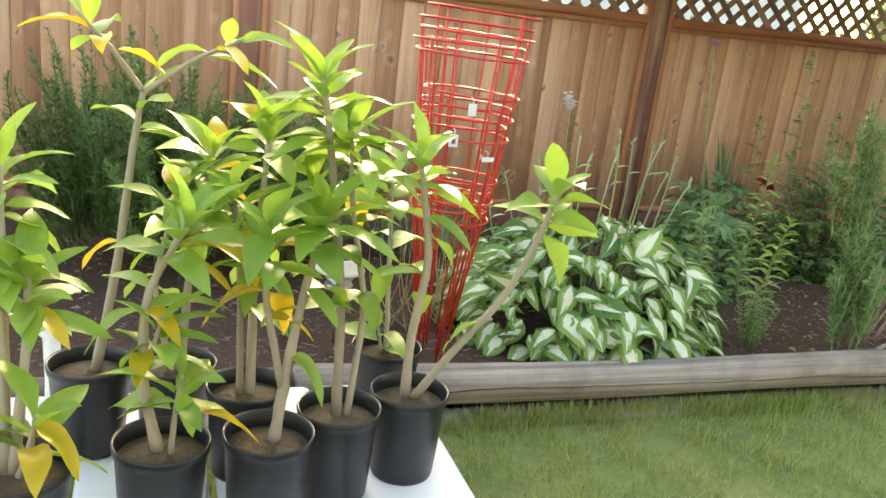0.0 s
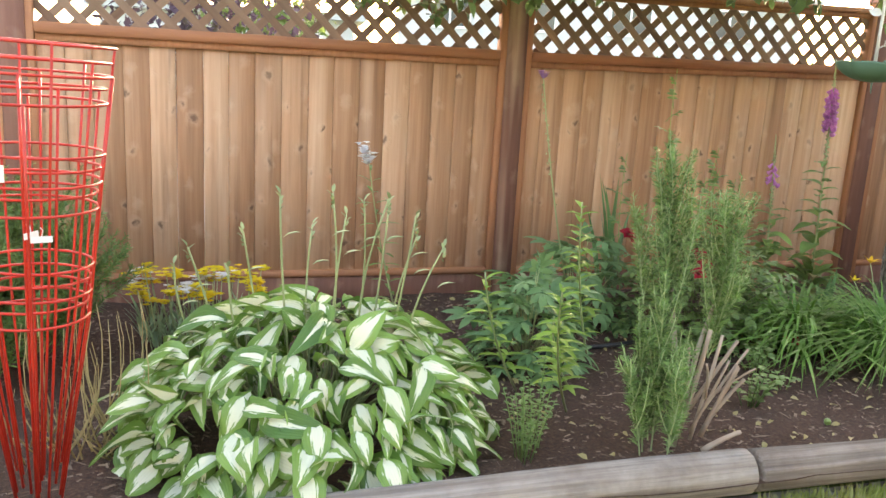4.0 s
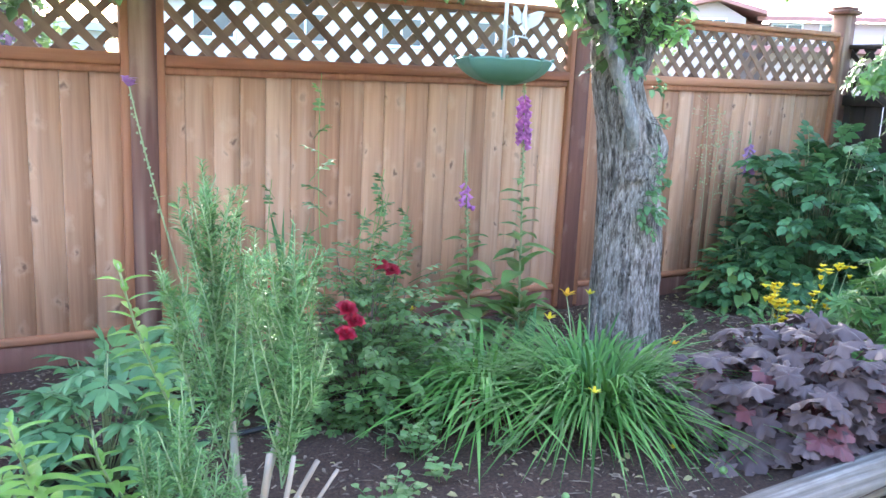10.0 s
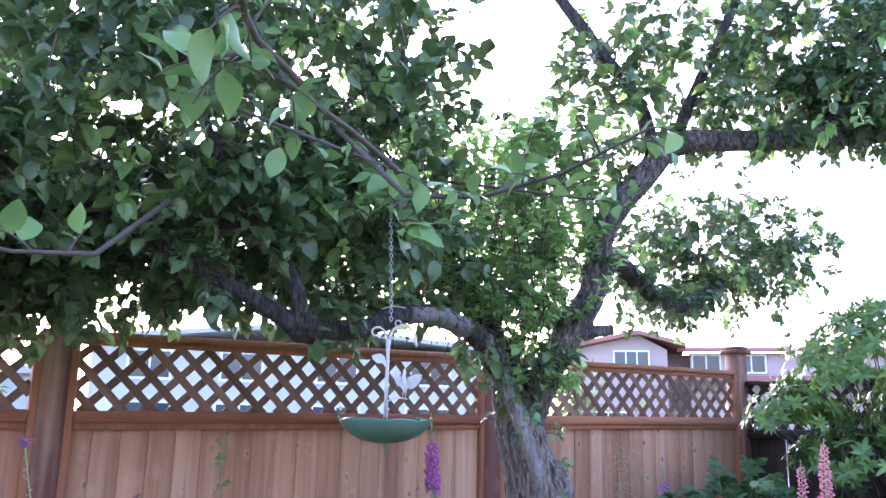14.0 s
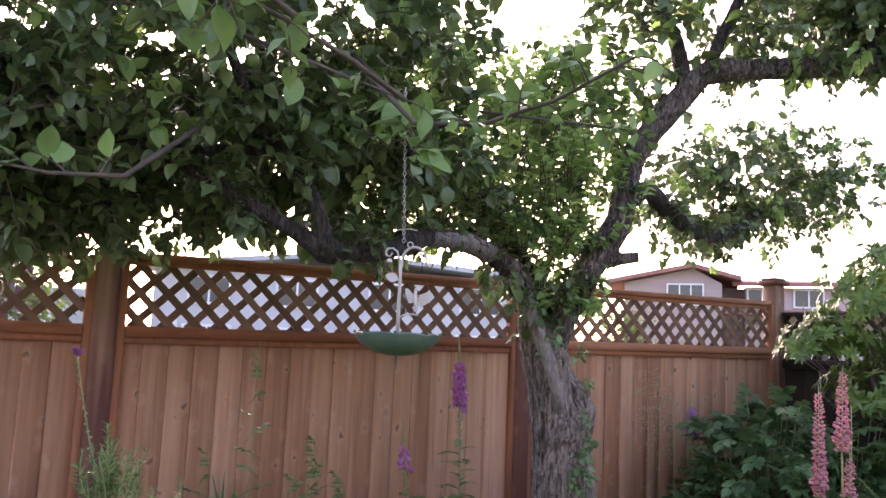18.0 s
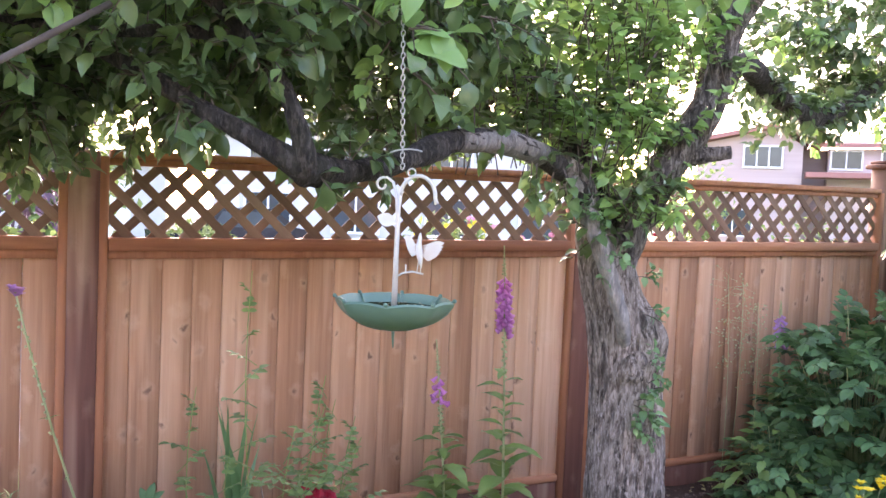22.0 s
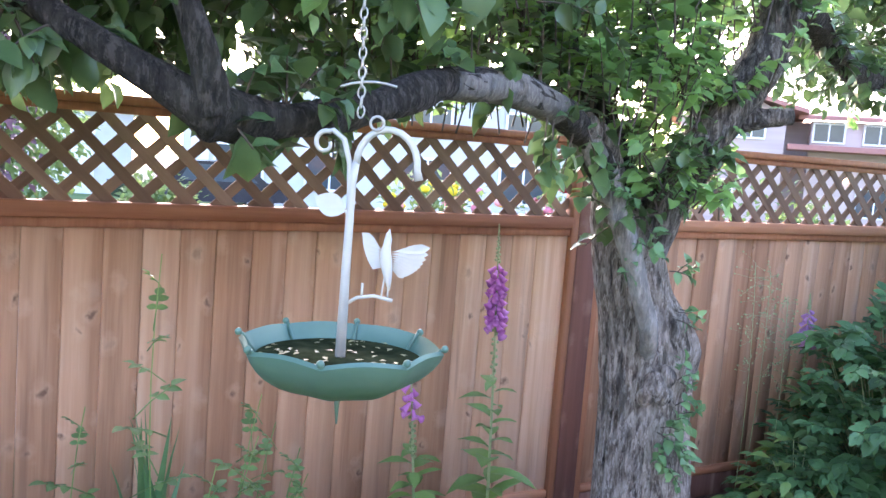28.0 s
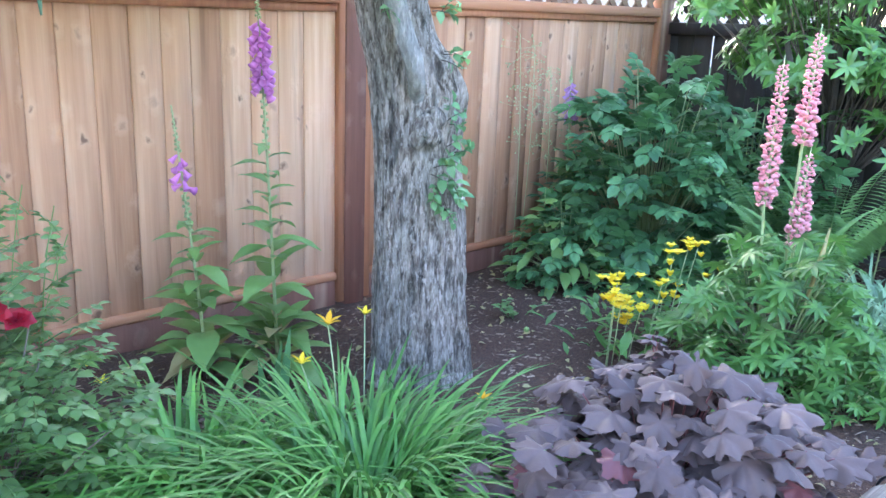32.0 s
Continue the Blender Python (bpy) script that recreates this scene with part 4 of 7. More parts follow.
def bark_tube(pts, radii, seg=14, rough=0.07, sub=5, knot=0.10):
    pts, radii = np.asarray(pts, float) - T0, np.asarray(radii, float)
    n = len(pts)
    tt = np.linspace(0, n - 1, (n - 1) * sub + 1)
    pp = []
    for t in tt:
        k = min(int(t), n - 2)
        u = t - k
        p0, p1, p2, p3 = pts[max(k - 1, 0)], pts[k], pts[k + 1], pts[min(k + 2, n - 1)]
        pp.append(0.5 * (2 * p1 + (p2 - p0) * u + (2 * p0 - 5 * p1 + 4 * p2 - p3) * u * u + (3 * p1 - p0 - 3 * p2 + p3) * u ** 3))
    rr = np.interp(tt, range(n), radii)
    rr = rr * (1 + knot * np.array([noise.noise((p[0] * 7, p[1] * 7, p[2] * 5)) for p in pp]))
    return Geo().tube(pp, rr, seg, rough=rough, rng=rng)


def trunk_mesh():
    g = Geo()
    seg, rows = 110, 170
    path = [(0, 5.665, 4.30, 0.190), (0.10, 5.665, 4.30, 0.166), (0.5, 5.655, 4.31, 0.150), (0.85, 5.64, 4.32, 0.138), (1.02, 5.628, 4.335, 0.138), (1.12, 5.605, 4.345, 0.126), (1.2, 5.575, 4.36, 0.115), (1.32, 5.55, 4.37, 0.105), (1.42, 5.545, 4.38, 0.090), (1.48, 5.55, 4.38, 0.05)]
    zs = np.linspace(0, 1.48, rows)
    px, py, pr = (np.interp(zs, [p[0] for p in path], [p[k] for p in path]) for k in (1, 2, 3))
    v = []
    for z, x, y, r in zip(zs, px, py, pr):
        for j in range(seg):
            a = 2 * math.pi * j / seg
            ca, sa = math.cos(a), math.sin(a)
            e = 1 + 0.10 * noise.noise((ca * 1.6, sa * 1.6, z * 2.0)) + 0.05 * noise.noise((ca * 6, sa * 6, z * 2.6 + 5))
            e += 0.12 * (0.5 - abs(noise.noise((ca * 8, sa * 8, z * 3.2 + 2)))) + 0.035 * noise.noise((ca * 24, sa * 24, z * 11))
            swell = 0.050 * math.exp(-((z - 1.04) / 0.12) ** 2) * max(0, ca * 0.80 - sa * 0.45) ** 1.3
            hollow = 0.045 * math.exp(-((z - 0.86) / 0.14) ** 2) * math.exp(-((math.atan2(sa, ca) + 1.15) / 0.22) ** 2)
            q = r * e + swell - hollow
            v.append((x - T0[0] + q * ca, y - T0[1] + q * sa, z))
    f = [(i * seg + j, i * seg + (j + 1) % seg, (i + 1) * seg + (j + 1) % seg, (i + 1) * seg + j) for i in range(rows - 1) for j in range(seg)]
    f.append(tuple(range((rows - 1) * seg, rows * seg)))
    return g.add(v, f)


part("trunk", trunk_mesh(), BARK, tree, "thick ridged grey trunk with lichen")
BOUGHS = [
    ([(5.60, 4.37, 1.15), (5.52, 4.40, 1.35), (5.47, 4.38, 1.52), (5.36, 4.31, 1.66), (5.2, 4.22, 1.73)], [0.080, 0.072, 0.060, 0.052, 0.044]),
    ([(5.61, 4.30, 0.98), (5.505, 4.185, 1.12), (5.44, 4.20, 1.31), (5.39, 4.235, 1.47), (5.335, 4.265, 1.60), (5.24, 4.25, 1.70), (5.05, 4.13, 1.75), (4.82, 4.00, 1.77), (4.60, 3.90, 1.75), (4.40, 3.79, 1.68), (4.20, 3.70, 1.63), (4.05, 3.65, 1.63)], [0.030, 0.038, 0.041, 0.043, 0.043, 0.042, 0.041, 0.040, 0.037, 0.034, 0.032, 0.042]),
    ([(4.07, 3.65, 1.62), (3.92, 3.67, 1.70), (3.80, 3.73, 1.77), (3.69, 3.79, 1.84), (3.42, 3.92, 1.99), (3.0, 4.05, 2.2)], [0.034, 0.026, 0.022, 0.020, 0.017, 0.010]),
    ([(4.06, 3.64, 1.63), (4.02, 3.62, 1.75), (3.97, 3.65, 1.86), (3.90, 3.67, 1.94), (3.80, 3.66, 2.04), (3.62, 3.55, 2.3), (3.4, 3.4, 2.6)], [0.030, 0.023, 0.020, 0.019, 0.017, 0.015, 0.010]),
    ([(3.91, 3.67, 1.93), (3.75, 3.75, 1.94), (3.55, 3.85, 1.93), (3.3, 3.95, 1.96)], [0.018, 0.015, 0.013, 0.008]),
    ([(5.565, 4.36, 1.20), (5.60, 4.32, 1.45), (5.72, 4.25, 1.73), (5.86, 4.19, 1.97), (5.89, 4.17, 2.15), (5.93, 4.13, 2.36), (6.10, 3.99, 2.64), (6.22, 3.91, 2.78), (6.46, 3.74, 2.80), (6.70, 3.57, 2.82), (7.1, 3.3, 2.86), (7.5, 3.0, 3.0)], [0.085, 0.078, 0.073, 0.069, 0.066, 0.066, 0.062, 0.062, 0.056, 0.060, 0.048, 0.03]),
    ([(6.12, 3.98, 2.68), (6.06, 4.02, 3.0), (5.89, 4.13, 3.29), (5.77, 4.22, 3.51), (5.5, 4.35, 3.9)], [0.045, 0.038, 0.034, 0.030, 0.016]),
    ([(6.21, 3.92, 2.78), (6.29, 3.86, 3.04), (6.38, 3.79, 3.27), (6.49, 3.72, 3.56), (6.6, 3.6, 3.95)], [0.038, 0.030, 0.027, 0.024, 0.012]),
    ([(6.88, 3.45, 2.84), (6.92, 3.43, 3.2), (7.11, 3.29, 3.48), (7.3, 3.15, 3.75)], [0.04, 0.035, 0.03, 0.015]),
    ([(5.87, 4.18, 2.06), (6.25, 4.38, 2.24), (6.63, 4.56, 2.17), (7.10, 4.70, 2.10), (7.50, 4.80, 2.22), (7.95, 4.95, 2.40)], [0.055, 0.05, 0.048, 0.046, 0.042, 0.02]),
    ([(5.53, 4.38, 1.50), (5.42, 4.46, 1.80), (5.25, 4.52, 2.05), (5.0, 4.60, 2.2), (4.7, 4.65, 2.22), (4.35, 4.6, 2.15), (4.0, 4.62, 2.2), (3.6, 4.7, 2.35)], [0.08, 0.065, 0.06, 0.066, 0.055, 0.05, 0.04, 0.02]),
    ([(5.05, 4.58, 2.2), (4.9, 4.4, 2.6), (4.7, 4.2, 3.0), (4.5, 4.1, 3.4)], [0.045, 0.036, 0.028, 0.014]),
    ([(4.4, 4.6, 2.16), (4.2, 4.3, 2.5), (4.0, 4.1, 2.9), (3.8, 4.0, 3.3)], [0.035, 0.028, 0.022, 0.012]),
    ([(5.80, 4.22, 1.79), (5.87, 4.16, 1.805), (5.935, 4.11, 1.815)], [0.040, 0.028, 0.023]),
]
for k, (pts, rad) in enumerate(BOUGHS):
    if k == 1:
        part("limb", bark_tube(pts[4:], rad[4:], knot=0.3), SHADEBARK, tree)
        part("bare_patch", bark_tube(pts[6:9], [0.0425, 0.0425, 0.036], knot=0.05), MOSSBARK, tree, "smooth grey stretch of limb")
        pts, rad = pts[:6], [0.020, 0.029, 0.033, 0.037, 0.042, 0.042]
    part("limb", bark_tube(pts, rad, knot=0.10 if k in (0, 1, 5) else 0.30), SMOOTHBARK if k == 1 else HALFSHADEBARK if k in (5, 13) else BARK if k == 0 else SHADEBARK, tree)
g = Geo()
for c, r in (((-0.10, -0.105, 0.93), 0.040), ((-0.085, -0.125, 0.90), 0.030), ((-0.12, -0.09, 0.89), 0.028), ((-0.07, -0.12, 0.96), 0.030)):
    g.ball(c, r, 18, 12, 0, 1.15)
gv = np.concatenate(g.v)
gv = gv + 0.010 * np.array([[noise.noise((a * 28, b * 28, c * 28)), noise.noise((a * 28 + 9, b * 28, c * 28)), noise.noise((a * 28, b * 28 + 7, c * 28))] for a, b, c in gv])
g.v = [gv]
part("burl", g, BARK, tree, "knobbly burl below the fork")

twigs, crown, bright, sprigs, hanging = Geo(), Geo(), Geo(), Geo(), Geo()
av, af = leaf_shape(0.067, 0.043, 4, 0.40, 0.55, 0.44, wave=0.05)
av_near, af_near = leaf_shape(0.078, 0.046, 8, 0.30, 0.45, 0.44, wave=0.05)


def spray(at, d, length, leaves, size, out, thick=0.0035, droop=0.08, near=False):
    """A twig with alternate leaves."""
    d = np.asarray(d, float) / np.linalg.norm(d)
    end = np.asarray(at) + d * length + np.array([0, 0, -0.15 * length])
    pts = arc(at, end, 0.08 * length, 5)
    twigs.tube(pts - T0, np.linspace(thick, thick * 0.4, 5), 4, cap=False)
    mats, pos = [], []
    for k in range(leaves):
        u = 0.25 + 0.75 * (k + 0.5) / leaves
        p = np.array([np.interp(u, np.linspace(0, 1, 5), pts[:, c]) for c in range(3)])
        q = rng.normal(size=3)
        q -= (q @ d) * d
        q = q / np.linalg.norm(q) + d * 0.55 + np.array([0, 0, -droop])
        mats.append(facing(q, (rng.normal() * 0.45, rng.normal() * 0.45, 1.0)) * size * rng.uniform(0.62, 1.25))
        pos.append(p - T0)
    out.scatter(av_near if near else av, af_near if near else af, np.array(mats), np.array(pos))


BLOBS = [
    ((4.62, 3.95, 2.75), (0.16, 0.25, 0.30), 38), ((3.95, 3.95, 2.62), (0.42, 0.30, 0.24), 110), ((4.25, 4.1, 2.30), (0.40, 0.25, 0.18), 70), ((3.2, 4.6, 3.0), (0.5, 0.4, 0.35), 110),
    ((3.70, 4.20, 2.35), (0.75, 0.70, 0.45), 320), ((4.30, 4.30, 2.45), (0.60, 0.60, 0.40), 190),
    ((3.45, 3.45, 2.55), (0.60, 0.45, 0.40), 175), ((4.10, 3.60, 2.62), (0.35, 0.40, 0.36), 70),
    ((3.6, 4.1, 3.2), (0.9, 0.9, 0.45), 230), ((3.30, 4.60, 1.98), (0.34, 0.35, 0.32), 210),
    ((4.0, 4.75, 2.10), (0.70, 0.35, 0.22), 210), ((3.0, 4.4, 2.6), (0.5, 0.6, 0.6), 190),
    ((3.32, 4.35, 1.88), (0.32, 0.30, 0.18), 170), ((3.72, 4.50, 1.90), (0.40, 0.30, 0.16), 190), ((4.25, 4.35, 2.05), (0.42, 0.25, 0.13), 60),
    ((3.95, 3.75, 2.08), (0.30, 0.22, 0.12), 30), ((4.62, 4.00, 2.12), (0.40, 0.22, 0.12), 45), ((5.0, 4.25, 2.02), (0.30, 0.22, 0.14), 45),
    ((8.05, 5.05, 2.72), (0.85, 0.50, 0.45), 380), ((7.4, 5.15, 2.38), (0.55, 0.35, 0.35), 170), ((8.9, 5.10, 2.80), (0.55, 0.40, 0.36), 150), ((8.1, 5.0, 2.28), (0.6, 0.3, 0.2), 90),
    ((7.2, 3.30, 3.25), (0.55, 0.45, 0.34), 330), ((6.85, 3.55, 3.40), (0.45, 0.40, 0.40), 270), ((6.35, 3.95, 3.30), (0.36, 0.35, 0.40), 200), ((5.95, 4.10, 3.05), (0.28, 0.30, 0.45), 110), ((6.9, 3.3, 2.98), (0.5, 0.4, 0.2), 130), ((2.95, 4.3, 2.2), (0.35, 0.5, 0.32), 130), ((4.4, 3.7, 2.72), (0.32, 0.35, 0.40), 45), ((3.05, 4.5, 2.0), (0.35, 0.35, 0.30), 150), ((3.2, 4.9, 2.15), (0.45, 0.3, 0.3), 280), ((2.9, 5.0, 1.98), (0.5, 0.25, 0.27), 280), ((3.6, 5.1, 2.28), (0.6, 0.25, 0.35), 280), ((3.9, 4.9, 1.97), (0.7, 0.2, 0.14), 170), ((4.7, 4.95, 1.98), (0.4, 0.2, 0.15), 110), ((3.15, 4.0, 1.95), (0.3, 0.3, 0.2), 80),
    ((6.6, 3.7, 2.92), (0.45, 0.4, 0.16), 60), ((7.6, 2.9, 3.05), (0.6, 0.5, 0.4), 260), ((5.3, 4.75, 2.35), (0.45, 0.3, 0.35), 40), ((3.05, 5.2, 1.7), (0.25, 0.12, 0.22), 20),
    ((3.75, 3.85, 2.14), (0.55, 0.35, 0.17), 85), ((4.45, 3.85, 2.18), (0.50, 0.30, 0.16), 70), ((3.15, 3.75, 2.1), (0.35, 0.4, 0.25), 60), ((4.75, 4.45, 1.98), (0.4, 0.3, 0.2), 60),
]
for c, r, count in BLOBS:
    for k in range(count):
        d = rng.normal(size=3)
        d /= np.linalg.norm(d)
        p = np.array(c) + d * np.array(r) * rng.random() ** 0.45
        if noise.noise((p[0] * 3.4, p[1] * 3.4, p[2] * 3.4)) < -0.16:
            continue
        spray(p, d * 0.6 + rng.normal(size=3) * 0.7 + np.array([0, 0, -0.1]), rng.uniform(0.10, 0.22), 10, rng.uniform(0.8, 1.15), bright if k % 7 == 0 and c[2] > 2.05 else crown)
# upright water shoots in the fork, sky light painted into their brighter leaves
for k in range(430):
    p = np.array([rng.uniform(4.6, 5.95), rng.uniform(4.1, 4.6), rng.uniform(1.66, 2.65)])
    if p[2] < 1.62 + 0.9 * max(0.0, p[0] - 5.35) or (p[0] > 5.6 and rng.random() < 0.35):
        p[0] = rng.uniform(4.8, 5.4)
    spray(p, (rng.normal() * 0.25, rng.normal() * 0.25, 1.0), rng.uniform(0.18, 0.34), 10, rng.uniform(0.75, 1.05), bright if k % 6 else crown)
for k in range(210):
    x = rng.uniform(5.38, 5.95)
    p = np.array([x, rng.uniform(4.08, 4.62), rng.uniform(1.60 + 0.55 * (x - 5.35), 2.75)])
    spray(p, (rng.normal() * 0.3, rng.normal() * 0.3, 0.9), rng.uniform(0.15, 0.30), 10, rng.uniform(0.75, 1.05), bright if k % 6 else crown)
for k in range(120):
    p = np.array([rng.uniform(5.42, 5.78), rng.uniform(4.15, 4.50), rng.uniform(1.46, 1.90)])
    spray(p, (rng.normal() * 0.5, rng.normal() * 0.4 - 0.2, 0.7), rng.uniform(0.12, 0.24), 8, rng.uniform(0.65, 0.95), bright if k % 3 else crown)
# leaves on spurs along the limbs
for pts, rad in (BOUGHS[1], BOUGHS[2], BOUGHS[3], BOUGHS[5], BOUGHS[9], BOUGHS[9], BOUGHS[10]):
    for k in range(44):
        u = rng.uniform(1.5 if len(pts) < 9 else 2.5, len(pts) - 1.01)
        i0 = int(u)
        p = np.array(pts[i0]) + (np.array(pts[i0 + 1]) - np.array(pts[i0])) * (u - i0)
        spray(p, rng.normal(size=3) + np.array([0, 0, 0.5]), rng.uniform(0.07, 0.15), 6, rng.uniform(0.8, 1.05), crown)
# loose twigs on the trunk and under the limbs
for p, d, n in (((5.60, 4.16, 0.83), (0.25, -0.5, 0.1), 8), ((5.62, 4.15, 0.78), (-0.1, -0.6, -0.3), 9), ((5.63, 4.15, 0.90), (0.4, -0.4, 0.4), 7), ((5.64, 4.17, 0.98), (0.5, -0.5, 0.2), 6), ((5.60, 4.16, 0.74), (0.3, -0.5, -0.5), 8), ((5.45, 4.20, 1.42), (-0.5, -0.4, -0.2), 7),
                ((5.45, 4.22, 1.36), (-0.6, -0.2, -0.4), 6), ((5.61, 4.22, 1.30), (0.4, -0.5, 0.2), 6), ((5.62, 4.20, 1.20), (0.4, -0.5, -0.2), 5), ((5.40, 4.22, 1.50), (-0.6, -0.3, 0.2), 7), ((5.33, 4.25, 1.60), (-0.4, -0.5, -0.3), 7), ((5.55, 4.22, 1.50), (0.2, -0.5, 0.5), 7)):
    for j in range(3):
        spray(np.array(p) + rng.normal(size=3) * 0.02, np.array(d) + rng.normal(size=3) * 0.25, 0.070, n, rng.uniform(0.45, 0.65), sprigs, 0.002)
for p, d, n in (((4.95, 4.05, 1.70), (0.1, -0.1, -1), 7), ((5.1, 4.1, 1.7), (-0.1, -0.2, -1), 6), ((4.15, 3.35, 1.86), (0.2, -0.3, -0.2), 7), ((4.1, 3.3, 1.93), (-0.4, -0.2, 0.1), 7), ((4.22, 3.3, 1.9), (0.6, -0.1, -0.3), 6), ((3.5, 4.4, 1.85), (-0.2, -0.2, -0.9), 8), ((3.6, 4.4, 1.8), (0.2, -0.1, -0.8), 8), ((3.35, 4.9, 1.75), (0.1, -0.2, -0.8), 8)):
    for j in range(2):
        spray(np.array(p) + rng.normal(size=3) * 0.02, np.array(d) + rng.normal(size=3) * 0.25, 0.13, n, 0.9, crown)
# long shoots reaching out towards the lawn
SHOOTS = (([(3.93, 2.88, 1.93), (3.70, 2.70, 1.93), (3.49, 2.51, 1.90), (3.34, 2.37, 1.87), (3.27, 2.34, 1.83)], 10, 0.80), ([(3.52, 2.52, 1.91), (3.35, 2.33, 1.88), (3.29, 2.24, 1.88), (3.28, 2.16, 1.92)], 7, 0.80), ([(3.97, 3.29, 2.16), (4.02, 2.99, 1.91), (4.09, 2.77, 1.87), (4.13, 2.53, 1.88), (4.17, 2.32, 1.93)], 13, 0.85),
          ([(4.1, 3.6, 2.3), (4.15, 3.35, 2.1), (4.14, 3.22, 1.95), (4.09, 3.12, 1.88)], 12, 1.1), ([(3.6, 3.6, 2.3), (3.75, 3.2, 2.1), (3.93, 2.88, 1.93)], 4, 1.0), ([(4.75, 3.9, 2.3), (5.0, 3.5, 2.2), (5.15, 3.3, 2.15)], 10, 1.0), ([(3.6, 3.6, 1.95), (3.33, 3.15, 1.69), (3.16, 3.07, 1.66), (3.0, 3.05, 1.67)], 5, 1.0))
for path, sprays, size in SHOOTS:
    pts = np.array(path)
    n = len(pts) - 1
    along = lambda u: np.array([np.interp(u, range(n + 1), pts[:, c]) for c in range(3)])
    twigs.tube(np.array([along(u) for u in np.linspace(0, n, 13)]) - T0, np.linspace(0.008, 0.0028, 13), 6)
    for u in np.linspace(0.45 * n, n, sprays):
        spray(along(u), (pts[-1] - pts[-2]) * 1.5 + rng.normal(size=3) * 0.35 + np.array([0, 0, 0.08]), 0.09, 3, size * rng.uniform(0.75, 1.1), hanging, 0.003, -0.1, True)
part("twig_mass", twigs, TWIG, tree, kind="stuff")
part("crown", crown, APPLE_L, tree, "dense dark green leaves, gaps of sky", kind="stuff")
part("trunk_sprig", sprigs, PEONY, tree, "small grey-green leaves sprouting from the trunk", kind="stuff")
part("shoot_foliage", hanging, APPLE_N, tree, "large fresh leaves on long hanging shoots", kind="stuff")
part("young_foliage", bright, APPLE_B, tree, "bright green leaves with sky light put into their colour", kind="stuff")
apple = Geo().lathe([(0.0005, -0.023), (0.013, -0.022), (0.023, -0.007), (0.0245, 0.006), (0.016, 0.021), (0.005, 0.0180), (0.0005, 0.016)], 14).mesh("apple", [APPLE_F])
for k in range(64):
    c, r, _ = BLOBS[k % 9]
    d = rng.normal(size=3)
    d = d / np.linalg.norm(d) * np.array(r) * 0.9
    p = np.array(c) + d - T0
    part("apple", apple, APPLE_F, tree, m=pose(*p, rng.uniform(-30, 30), rng.uniform(-30, 30), 0))

# ---- hanging bird bath shaped like an upturned umbrella ----
bath = thing("bird_bath", (4.132, 3.238, 1.353), "green umbrella-shaped hanging bird bath with cream handle", "bird bath", turn=-31)
R = 0.125
g = Geo()
seg, rows = 48, 10
v = []
for i in range(rows + 1):
    t = i / rows
    rr, z = R * math.sin(t * 1.35) / math.sin(1.35), -0.063 * (math.cos(t * 1.35) - math.cos(1.35)) / (1 - math.cos(1.35))
    for j in range(seg):
        a = 2 * math.pi * j / seg
        k = (a / (math.pi / 4)) % 1.0
        pinch = 1 - 0.075 * t * math.sin(math.pi * k)
        v.append((rr * pinch * math.cos(a) + 1e-5 * math.cos(a), rr * pinch * math.sin(a) + 1e-5 * math.sin(a), z - 0.004 * t * (1 - math.sin(math.pi * k))))
f = [(i * seg + j, i * seg + (j + 1) % seg, (i + 1) * seg + (j + 1) % seg, (i + 1) * seg + j) for i in range(rows) for j in range(seg)]
outer = np.array(v)
inner = outer * np.array([0.965, 0.965, 0.95]) + np.array([0, 0, 0.004])
g.add(outer, [q[::-1] for q in f]).add(inner, f)
top = rows * seg
g.add(np.concatenate([outer[top:], inner[top:]]), [(j, (j + 1) % seg, seg + (j + 1) % seg, seg + j) for j in range(seg)])
bowl = part("bowl", g, BOWLGREEN, bath, "green ribbed enamel bowl")
for k in range(8):
    a = k * math.pi / 4
    part("bead", Geo().ball((R * math.cos(a), R * math.sin(a), 0.003), 0.0046, 10, 7).tube([(R * 0.97 * math.cos(a), R * 0.97 * math.sin(a), 0.002), (R * 0.80 * math.cos(a), R * 0.80 * math.sin(a), -0.024)], 0.0022, 6), BOWLGREEN, bowl)
WATER, wn2, wl2, wb = nodes_of("murky_water")
wtc = wn2.new("ShaderNodeTexCoord")
wl2.new(ramp(wn2, wl2, noise_tex(wn2, wl2, wtc.outputs["Object"], 25, 3), [(0.35, (0.02, 0.024, 0.012)), (0.7, (0.06, 0.065, 0.03))]), wb.inputs["Base Color"])
wb.inputs["Roughness"].default_value = 0.12
wb.inputs["Specular IOR Level"].default_value = 0.0
wb.inputs["IOR"].default_value = 1.12
bump(wn2, wl2, wb, noise_tex(wn2, wl2, wtc.outputs["Object"], 18, 2), 0.05, 0.003)
part("water", Geo().lathe([(0.0005, -0.0165), (0.05, -0.0165), (0.100, -0.0165)], 40), WATER, bath, "still murky water reflecting the sky")
g = Geo()
for k in range(64):
    a, r = rng.uniform(0, 6.28), 0.095 * rng.random() ** 0.5
    q = rng.uniform(0.5, 1.0)
    vv, ff = leaf_shape(0.012 * q, 0.008 * q, 2, 0.2, 0.2)
    g.add(vv @ facing((rng.normal(), rng.normal(), 0)).T + np.array([r * math.cos(a), r * math.sin(a), -0.0145]), ff)
part("floating_debris", g, FOXOLD, bath, "pale petals floating on the water", kind="stuff")
part("spike", Geo().tube([(0, 0, -0.060), (0, 0, -0.080), (0.001, 0, -0.100)], [0.0042, 0.0028, 0.0012], 8), BOWLGREEN, bath)
